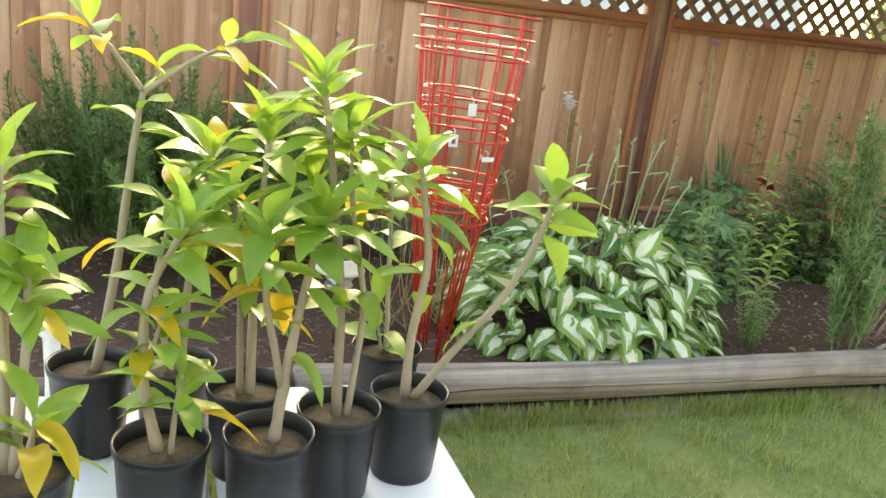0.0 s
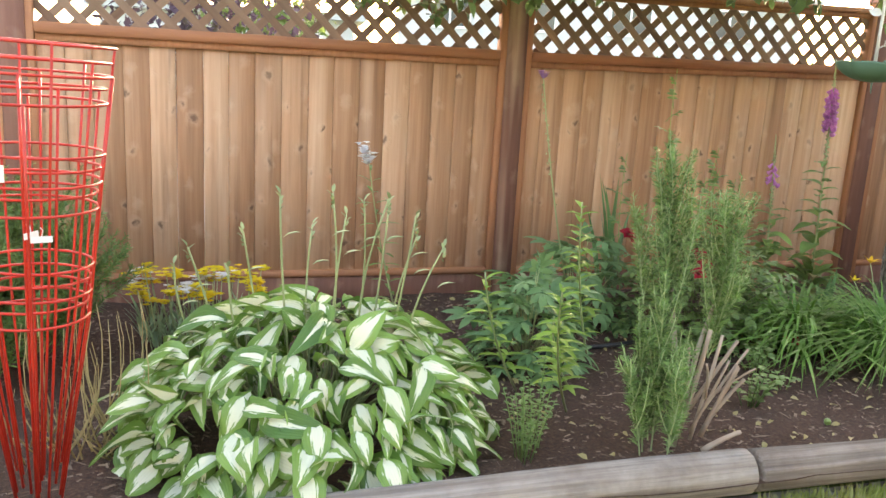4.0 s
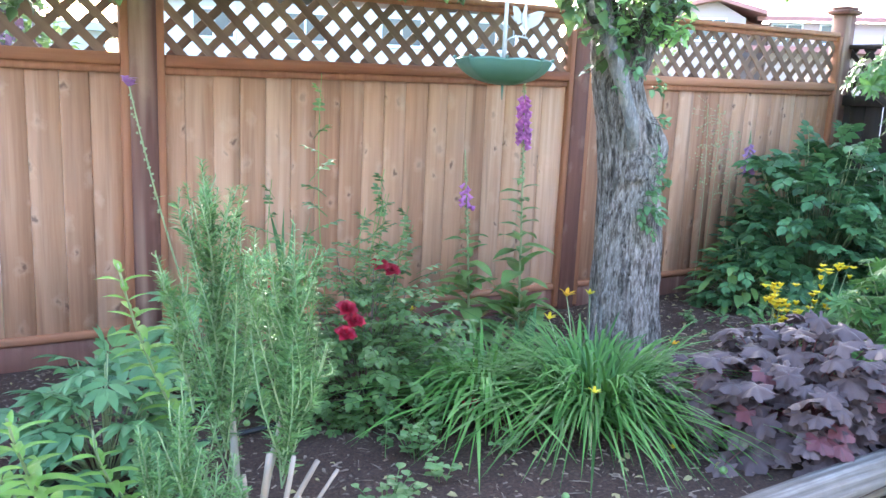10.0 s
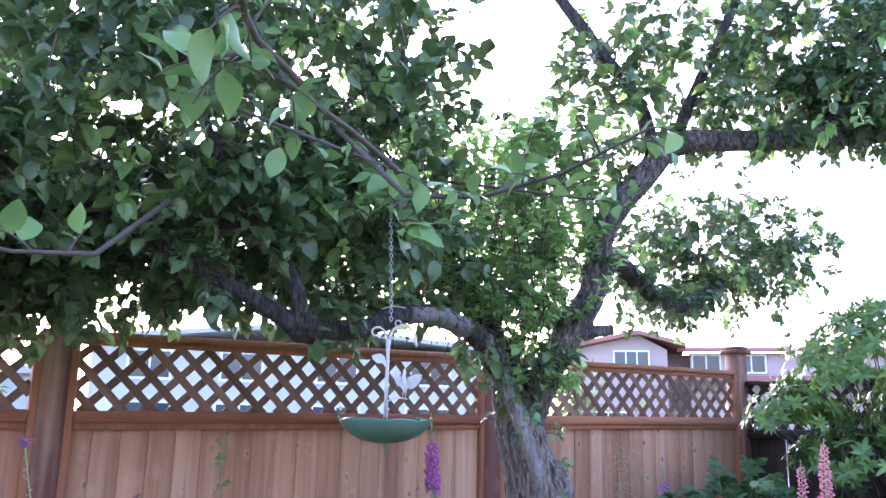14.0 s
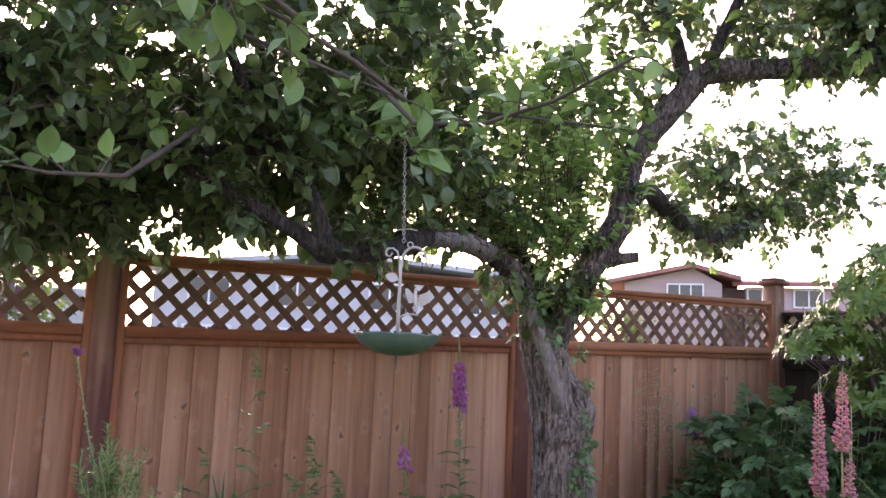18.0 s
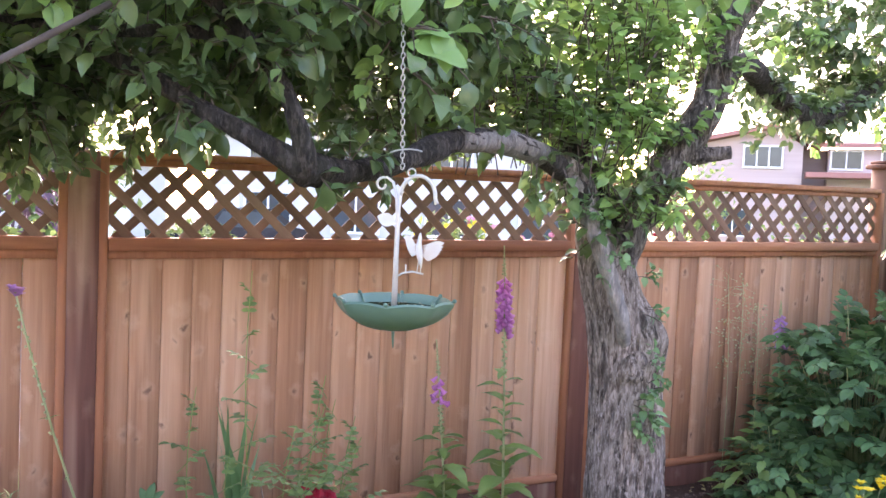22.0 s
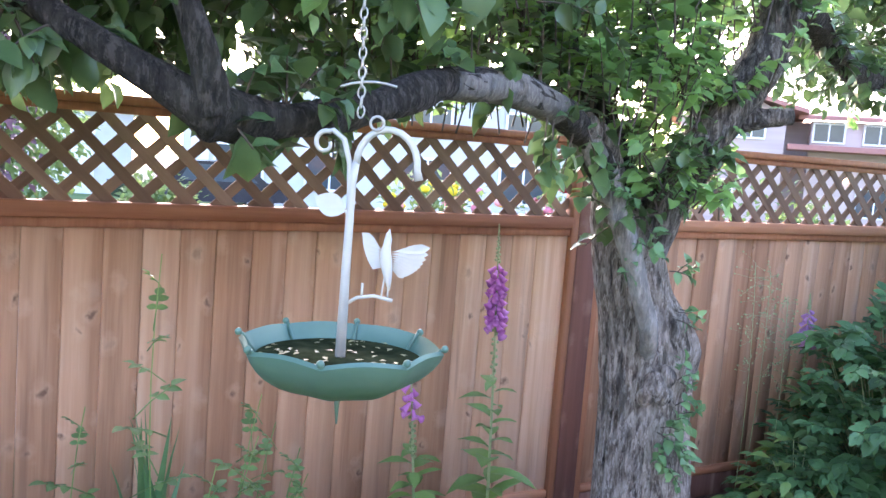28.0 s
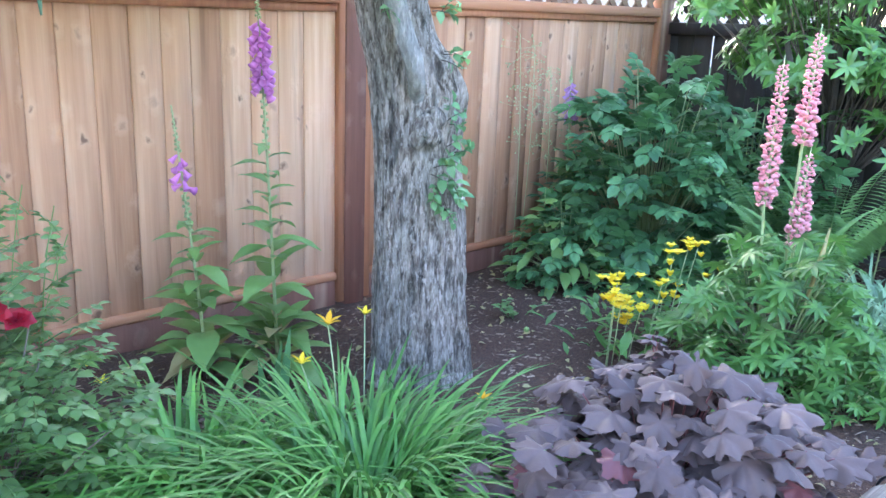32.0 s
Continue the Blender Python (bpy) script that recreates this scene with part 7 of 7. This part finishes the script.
for k in range(90):
    a = rng.uniform(0, 6.28)
    p = np.array([rng.uniform(-0.18, 0.75), rng.uniform(-0.25, 0.2), rng.uniform(0.0, 0.16)])
    g.add(vv * rng.uniform(0.7, 1.4) @ facing((math.cos(a), math.sin(a), 0.8)).T + p, ff)
for k in range(150):
    a = rng.uniform(0, 6.28)
    p = np.array([rng.uniform(0.0, 0.6), rng.uniform(-0.28, 0.15), 0])
    p[2] = rng.uniform(0.08, 0.22 + 0.16 * p[0])
    g.add(vv * rng.uniform(0.6, 1.1) @ facing((math.cos(a), math.sin(a), 0.5)).T + p, ff)
part("foliage", g, LUPLEAF, yl, kind="stuff")
for x, y, z, n in ((-0.14, -0.14, 0.30, 9), (-0.08, -0.13, 0.27, 8), (-0.07, -0.10, 0.34, 7), (0.02, -0.10, 0.19, 8), (0.08, -0.11, 0.21, 6), (0.18, -0.16, 0.41, 5), (0.31, -0.14, 0.41, 4), (0.40, -0.13, 0.40, 5), (0.14, -0.15, 0.31, 3), (0.34, -0.13, 0.24, 3), (0.42, -0.2, 0.32, 2), (0.05, -0.2, 0.28, 2)):
    g = Geo().tube(arc((x * 0.8, y * 0.8, 0.02), (x, y, z), 0.015, 5), 0.002, 5)
    for k in range(n):
        flower_head(g, np.array([x, y, z]) + rng.normal(size=3) * np.array([0.026, 0.022, 0.018]), 0.030, 6, 1, rng.uniform(0.6, 2.4))
    part("flower", g, [SCAPE, YELLOW], yl)

PALM = compound("leaf", LUPLEAF, [(k * 6.283 / 9 + 0.1 * math.sin(5 * k), 0.076 + 0.012 * math.sin(3 * k), 0.020, 0.0) for k in range(9)])
lup = mound("lupin", (6.52, 3.42), "pink lupin with three tall flower spikes", "lupin", [PALM], 240, 0.36, 0.34, 0.50, 0.95, low=-0.05, droop=0.7, lift=0.2, jitter=0.35, out=0.9, lumpy=0.25)
mound("lupin", (6.42, 3.12), "low lupin foliage near the log", "lupin", [PALM], 40, 0.18, 0.14, 0.20, 0.8, low=0.0, droop=0.6, lift=0.25, jitter=0.35, out=0.8, lumpy=0.3)
mound("lupin", (6.60, 3.12), "low lupin foliage beside the log", "lupin", [PALM], 46, 0.26, 0.18, 0.22, 0.85, low=0.0, droop=0.6, lift=0.25, jitter=0.35, out=0.8, lumpy=0.3)
mound("lupin", (6.30, 3.30), "low lupin foliage beside the heuchera", "lupin", [PALM], 34, 0.2, 0.18, 0.20, 0.8, low=0.0, droop=0.6, lift=0.25, jitter=0.35, out=0.8, lumpy=0.3)
PETAL = Geo().ball((0, 0.012, 0), 0.0125, 7, 5, 0, 0.6).mesh("floret", [PINK])
zb = bed_z(6.52, 3.42)
for x, y, z0, z1, tip in ((0.04, 0.01, 0.93, 1.29, 0.0), (-0.04, 0.08, 0.72, 1.19, 0.0), (0.05, -0.01, 0.60, 0.90, 0.1)):
    spike = part("spike", Geo().tube([(x * 0.5, y * 0.5, 0), (x * 0.8 - 0.01, y, z0 - zb), (x, y, z1 - zb + 0.03)], [0.006, 0.005, 0.0015], 7), SCAPE, lup)
    n = int((z1 - z0) / 0.0027)
    for k in range(n):
        u = k / n
        a = k * 2.4
        sc = ((1.05 - 0.62 * u) if u > 0.1 else 0.8) * rng.uniform(0.75, 1.2)
        px_ = x * 0.8 - 0.01 + (x * 0.2 + 0.01) * u
        put_leaf(PETAL, spike, (px_ + 0.020 * math.cos(a) * sc, y + 0.020 * math.sin(a) * sc, z0 - zb + (z1 - z0) * u), (math.cos(a), math.sin(a), 0.25 + rng.normal() * 0.35), size=sc, name="floret")
part("seed_spike", Geo().tube([(0.02, -0.08, 0.3), (0.035, -0.10, 0.42), (0.05, -0.11, 0.55)], [0.003, 0.012, 0.003], 8, rough=0.2, rng=rng), FOXOLD, lup)

blade_clump("ornamental_grass", (7.35, 3.35), "grey-green grassy clump with arching blades", 240, 0.62, 0.015, 0.14, GREYBLADE, "grass clump", 60)
blade_clump("ornamental_grass", (6.95, 3.05), "grey-green grassy clump with arching blades", 130, 0.48, 0.014, 0.12, GREYBLADE, "grass clump", 40)
for k in range(4):
    lily_flower(lup, (0.30 + 0.12 * k, -0.30 + 0.05 * k, 0.30 + 0.04 * (k % 2)), ORANGE if k % 2 else YELLOW, 0.045, (0.3 + 0.1 * k, -0.25, 0.0))


def fern(at, fronds, length, label):
    s = thing("fern", (at[0], at[1], bed_z(*at)), label, "fern")
    vv, ff = leaf_shape(1.0, 0.28, 2, 0.2, 0.2)
    for k in range(fronds):
        a = rng.uniform(0, 6.28)
        pts = arc((0, 0, 0.02), (length * 0.55 * math.cos(a), length * 0.55 * math.sin(a), length * rng.uniform(0.5, 0.85)), 0.10, 12)
        g = Geo().tube(pts, np.linspace(0.003, 0.001, 12), 4)
        mats, pos = [], []
        side = np.array([-math.sin(a), math.cos(a), 0])
        for j in range(26):
            u = 0.12 + 0.86 * j / 26
            p = np.array([np.interp(u, np.linspace(0, 1, 12), pts[:, c]) for c in range(3)])
            for sg in (-1, 1):
                mats.append(facing(side * sg + np.array([math.cos(a) * 0.5, math.sin(a) * 0.5, -0.05])) * 0.11 * math.sin(math.pi * (0.15 + 0.8 * u)))
                pos.append(p)
        g.scatter(vv, ff, np.array(mats), np.array(pos))
        part("frond", g, HERB, s)


fern((7.35, 3.70), 20, 0.75, "pale green fern with feathery fronds")
fern((7.75, 3.75), 22, 0.85, "pale green fern with feathery fronds")
fern((8.1, 3.3), 16, 0.85, "pale green fern with feathery fronds")
GOLD = [leaf_data("leaf", FOXLEAF, 0.07, 0.012, 3, 0.3, 0.4)]
for x, y, h in ((7.40, 3.95, 1.10), (7.95, 3.6, 0.85), (7.55, 4.05, 0.9)):
    leafy_stem((x, y, bed_z(x, y)), (x - 0.05, y - 0.05, h), "tall leafy goldenrod stem in bud", 26, 1.0, "goldenrod", GOLD, 0.15, 0.02)

# ---- rhododendron by the side fence ----
rho = thing("rhododendron", (8.45, 4.08, bed_z(8.3, 4.1)), "tall rhododendron with glossy light green leaves", "rhododendron")
g, t = Geo(), Geo()
vv, ff = leaf_shape(0.088, 0.027, 4, 0.3, 0.4)
for c, r, n in (((-0.15, 0.1, 1.55), (0.50, 0.55, 0.50), 150), ((0.0, -0.3, 1.3), (0.40, 0.5, 0.45), 90), ((-0.30, 0.45, 1.30), (0.42, 0.32, 0.28), 80), ((0.05, 0.0, 1.95), (0.38, 0.4, 0.22), 60), ((-0.2, 0.1, 1.0), (0.4, 0.5, 0.3), 110), ((-0.1, -0.5, 0.95), (0.4, 0.4, 0.35), 80), ((-0.15, -0.2, 0.6), (0.4, 0.5, 0.25), 60)):
    for k in range(n):
        d = rng.normal(size=3)
        d[2] = abs(d[2]) * 0.8 + 0.05
        d /= np.linalg.norm(d)
        p = np.array(c) + d * np.array(r) * rng.uniform(0.7, 1.05)
        if k % 7 == 0:
            t.tube(arc(np.array(c) * np.array([0.2, 0.2, 0.5]), p, 0.05, 5), np.linspace(0.007, 0.002, 5), 5)
        mats, pos = [], []
        for j in range(9):
            a = j * 0.7 + rng.normal() * 0.1
            u1 = np.cross(d, (0.3, 0.2, 0.9))
            u1 /= np.linalg.norm(u1)
            w1 = np.cross(d, u1)
            q = u1 * math.cos(a) + w1 * math.sin(a) + d * rng.uniform(0.1, 0.8)
            mats.append(facing(q, d) * rng.uniform(0.7, 1.15))
            pos.append(p)
        g.scatter(vv, ff, np.array(mats), np.array(pos))
for k in range(4):
    t.tube(arc((0.05 * k, 0.03 * k, -0.02), (-0.3 + 0.2 * k, 0.2 - 0.2 * k, 1.2), 0.06, 7), np.linspace(0.03, 0.014, 7), 8)
part("stem_mass", t, TWIG, rho, kind="stuff")
part("foliage", g, RHODO, rho, kind="stuff")
for x, y, z in ((-0.35, 0.05, 1.75), (-0.15, -0.2, 1.65)):
    part("old_flower", Geo().ball((x, y, z), 0.035, 7, 5, 0, 0.8), FOXOLD, rho)

# ---- hose, fallen apples ----
hose = thing("soaker_hose", (0, 0, 0), "black soaker hose lying across the soil", "hose")
hp = [(2.6, 3.7), (2.99, 3.87), (3.17, 3.94), (3.6, 4.05), (3.95, 4.1), (4.3, 4.3), (4.5, 4.6)]
ts = np.linspace(0, len(hp) - 1, 70)
hpts = [(np.interp(q, range(len(hp)), [a for a, _ in hp]), np.interp(q, range(len(hp)), [b for _, b in hp])) for q in ts]
part("tube", Geo().tube([(x, y, bed_z(x, y) + 0.012 + 0.008 * math.sin(3 * x)) for x, y in hpts], 0.011, 10), HOSE, hose)
cable = thing("cable_loop", (5.93, 2.79, 0.155), "thin black cable wrapped around the log", "cable")
part("tube", Geo().tube([(0.02 * math.cos(a * 0.5), 0.069 * math.cos(a), 0.069 * math.sin(a)) for a in np.linspace(0, 6.28, 25)], 0.004, 6), HOSE, cable)
for k, (x, y) in enumerate(((4.35, 3.12), (4.9, 3.03), (4.0, 3.05), (6.3, 4.35), (3.75, 4.15), (6.05, 4.6))):
    ob = thing("fallen_apple", (x, y, bed_z(x, y) + 0.006), "small green apple fallen on the soil", "apple", "fallen apples")
    part("fruit", apple, None, ob, m=pose(0, 0, 0, 60 * k, 25 * k, 0) @ Matrix.Scale(0.5, 4))

# ---- white bench with potted plants on the lawn ----
bench = thing("white_bench", (0.80, 2.22, LAWN_Z), "white plastic slatted garden bench holding pots", "bench")
TOP = 0.233
for k in range(5):
    x0 = -0.80 + 0.272 * k
    part("slat", Geo().box(x0 + 0.006, x0 + 0.262, -0.40, 0.34, TOP - 0.025, TOP, 0, 0.008), WHITEPLASTIC, bench)
part("apron", Geo().box(-0.78, 0.53, -0.385, -0.355, TOP - 0.085, TOP - 0.026, 0, 0.006), WHITEPLASTIC, bench)
part("apron", Geo().box(-0.78, 0.53, 0.29, 0.32, TOP - 0.085, TOP - 0.026, 0, 0.006), WHITEPLASTIC, bench)
for x in (-0.74, 0.49):
    for y in (-0.34, 0.28):
        part("leg", Geo().tube([(x, y, -0.004), (x, y, TOP - 0.03)], [0.022, 0.028], 12), WHITEPLASTIC, bench)
part("armrest", Geo().tube([(-0.62, 0.30, TOP - 0.02), (-0.62, 0.32, TOP + 0.12), (-0.58, 0.33, TOP + 0.20), (-0.48, 0.33, TOP + 0.235), (-0.40, 0.33, TOP + 0.225), (-0.33, 0.33, TOP + 0.16), (-0.325, 0.33, TOP + 0.05), (-0.325, 0.32, TOP - 0.02)], 0.020, 12), WHITEPLASTIC, bench)

POT_LEAVES = [leaf_data("leaf", POT_L, 0.150, 0.058, 8, 0.35, 0.6, 0.42, wave=0.05), leaf_data("leaf", POT_L, 0.135, 0.048, 8, 0.5, 0.35, 0.42, wave=0.03), leaf_data("leaf", POT_L, 0.160, 0.062, 8, 0.4, 0.9, 0.44, wave=0.08), leaf_data("leaf", POT_L, 0.120, 0.054, 8, 0.25, 0.7, 0.45, wave=0.07)]
POT_OLD = [leaf_data("leaf", POT_Y, 0.135, 0.058, 8, 0.4, 0.9, 0.44, wave=0.09)]


def potted_plant(x, y, stems, label, yellow=0.08, rpot=0.083, hpot=0.195, shift=(0.0, 0.0)):
    """stems: path in world metres from the soil to the leafy tip, radius, leaves at the tip, leaves below."""
    z0 = LAWN_Z + TOP
    x, y = x + shift[0], y + shift[1]
    s = thing("potted_plant", (x, y, z0), label, "potted plant", "potted plants on the bench")
    r = rpot
    part("pot", Geo().lathe([(0.0005, 0.0), (r * 0.80, 0.0), (r * 0.83, 0.008), (r * 0.96, hpot - 0.02), (r * 1.0, hpot - 0.018), (r * 1.03, hpot - 0.002), (r * 1.01, hpot + 0.003), (r * 0.96, hpot - 0.002), (r * 0.94, hpot - 0.03), (r * 0.92, hpot - 0.06)], 40), POTBLACK, s, "black plastic nursery pot")
    part("soil", Geo().lathe([(r * 0.945, hpot - 0.032), (r * 0.6, hpot - 0.024), (r * 0.25, hpot - 0.02), (0.0005, hpot - 0.018)], 28), POTSOIL, s)
    for path, rad, tips, below in stems:
        pts = np.array(path, float)
        pts[:, :2] += np.array(shift) * (1 - 0.55 * np.clip((pts[:, 2:] - 0.45) / 0.5, 0, 1))
        pts -= np.array([x, y, z0])
        tt = np.linspace(0, len(pts) - 1, 14)
        sm = np.array([[np.interp(q, range(len(pts)), pts[:, c]) for c in range(3)] for q in tt])
        sm[1:-1] = 0.25 * sm[:-2] + 0.5 * sm[1:-1] + 0.25 * sm[2:]
        part("stem", Geo().tube(sm, np.linspace(rad, rad * 0.5, 14) * (1 + 0.08 * np.sin(np.arange(14) * 2.2)), 9, rough=0.06, rng=rng), STEMGREY, s)
        end = sm[-1]
        d = sm[-1] - sm[-3]
        d /= np.linalg.norm(d)
        tips = max(4, int(tips * 0.95))
        for k in range(tips):
            a = k * 2.4 + rng.normal() * 0.2
            u = k / tips
            out = np.array([math.cos(a), math.sin(a), 0.0])
            vec = out * (0.40 + 0.75 * (1 - u)) + d * (0.1 + 0.9 * u) + np.array([0, 0, 0.28 - 0.30 * (1 - u)])
            old = rng.random() < yellow * (1.2 - 1.1 * u)
            put_leaf(random.choice(POT_OLD if old else POT_LEAVES), s, end - d * 0.09 * (1 - u) + out * 0.006, vec, size=rng.uniform(0.7, 1.15) * (1 - 0.25 * u), roll=rng.normal() * 0.3)
        for k in range(below):
            q = sm[int(rng.integers(5, 13))]
            a = k * 2.4 + rng.normal() * 0.3
            put_leaf(random.choice(POT_OLD if rng.random() < yellow * 2.0 else POT_LEAVES), s, q, (math.cos(a), math.sin(a), rng.uniform(-0.5, 0.35)), size=rng.uniform(0.65, 1.0))
    return s


ZS = 0.45
potted_plant(1.215, 2.14, [([(1.205, 2.14, ZS), (1.20, 2.13, 0.62), (1.22, 2.12, 0.77), (1.195, 2.12, 0.90), (1.17, 2.12, 1.00)], 0.011, 13, 5), ([(1.22, 2.14, ZS), (1.29, 2.11, 0.58), (1.37, 2.06, 0.72), (1.41, 2.03, 0.86), (1.43, 2.01, 0.97)], 0.010, 11, 2)], "potted shrub with two forking pale stems", 0.05)
potted_plant(0.90, 2.05, [([(0.91, 2.05, ZS), (0.92, 2.05, 0.56), (0.95, 2.06, 0.74), (0.99, 2.08, 0.90)], 0.012, 15, 9), ([(0.92, 2.05, 0.56), (0.88, 2.05, 0.74), (0.875, 2.05, 0.88)], 0.008, 12, 5)], "potted shrub with bare knobbly stem", 0.06, shift=(0.0, -0.055))
potted_plant(1.045, 2.22, [([(1.04, 2.22, ZS), (1.04, 2.22, 0.70), (1.01, 2.21, 0.95), (0.975, 2.20, 1.13)], 0.011, 16, 10), ([(1.06, 2.22, ZS), (1.09, 2.22, 0.68), (1.05, 2.21, 0.88), (1.035, 2.20, 1.04)], 0.008, 13, 8)], "tall potted shrub with bright green leaves", 0.03, shift=(0.005, -0.14))
potted_plant(1.25, 2.42, [([(1.25, 2.42, ZS), (1.23, 2.42, 0.70), (1.21, 2.40, 0.90)], 0.007, 10, 4), ([(1.24, 2.42, ZS), (1.21, 2.40, 0.56)], 0.005, 6, 0)], "black pot with a small leafy plant", 0.08, shift=(-0.027, -0.05))
potted_plant(0.685, 2.06, [([(0.68, 2.06, ZS), (0.655, 2.06, 0.58), (0.66, 2.07, 0.74), (0.74, 2.10, 0.87)], 0.011, 15, 7), ([(0.70, 2.05, ZS), (0.71, 2.03, 0.56), (0.72, 2.01, 0.62)], 0.006, 8, 3), ([(0.66, 2.06, 0.60), (0.69, 2.03, 0.72)], 0.006, 7, 2)], "potted shrub with low side leaves", 0.11, shift=(0.026, -0.075))
potted_plant(0.49, 2.05, [([(0.50, 2.05, ZS), (0.52, 2.03, 0.52), (0.53, 2.01, 0.58)], 0.008, 8, 2), ([(0.49, 2.06, ZS), (0.51, 2.06, 0.68), (0.51, 2.06, 0.80)], 0.010, 13, 6), ([(0.48, 2.06, ZS), (0.47, 2.09, 0.75), (0.46, 2.12, 0.97)], 0.010, 15, 8)], "potted shrub with yellowing lower leaves", 0.14, 0.092, shift=(-0.01, -0.12))
potted_plant(0.51, 2.42, [([(0.52, 2.42, ZS), (0.58, 2.41, 0.70), (0.62, 2.40, 0.93), (0.64, 2.40, 1.05)], 0.011, 4, 2), ([(0.64, 2.40, 1.04), (0.58, 2.40, 1.12), (0.52, 2.40, 1.18)], 0.006, 8, 0), ([(0.64, 2.40, 1.04), (0.73, 2.40, 1.11), (0.83, 2.40, 1.16)], 0.006, 7, 0)], "tall leggy potted shrub with yellow-green leaves", 0.35, shift=(0.06, -0.1))
potted_plant(0.70, 2.38, [([(0.71, 2.38, ZS), (0.73, 2.38, 0.66), (0.76, 2.36, 0.82), (0.785, 2.35, 0.95)], 0.010, 14, 6), ([(0.69, 2.37, ZS), (0.66, 2.36, 0.66), (0.72, 2.31, 0.88)], 0.008, 11, 5)], "potted shrub with mixed green and yellow leaves", 0.14, shift=(0.04, -0.07))
potted_plant(0.875, 2.34, [([(0.88, 2.34, ZS), (0.88, 2.33, 0.70), (0.90, 2.31, 1.02)], 0.011, 15, 8), ([(0.86, 2.34, ZS), (0.85, 2.30, 0.70), (0.83, 2.26, 0.90)], 0.008, 12, 6)], "potted shrub standing among other pots", 0.08, shift=(0.005, -0.15))
ptag = thing("plant_tag", (0.40, 1.95, LAWN_Z + TOP + 0.165), "white plastic plant label in a pot", "tag")
part("card", Geo().box(-0.010, 0.010, -0.0008, 0.0008, -0.01, 0.075), TAGWHITE, ptag, smooth=False)
part("card", Geo().box(-0.004, 0.034, -0.02, -0.018, -0.008, 0.010), TAGWHITE, ptag, smooth=False)
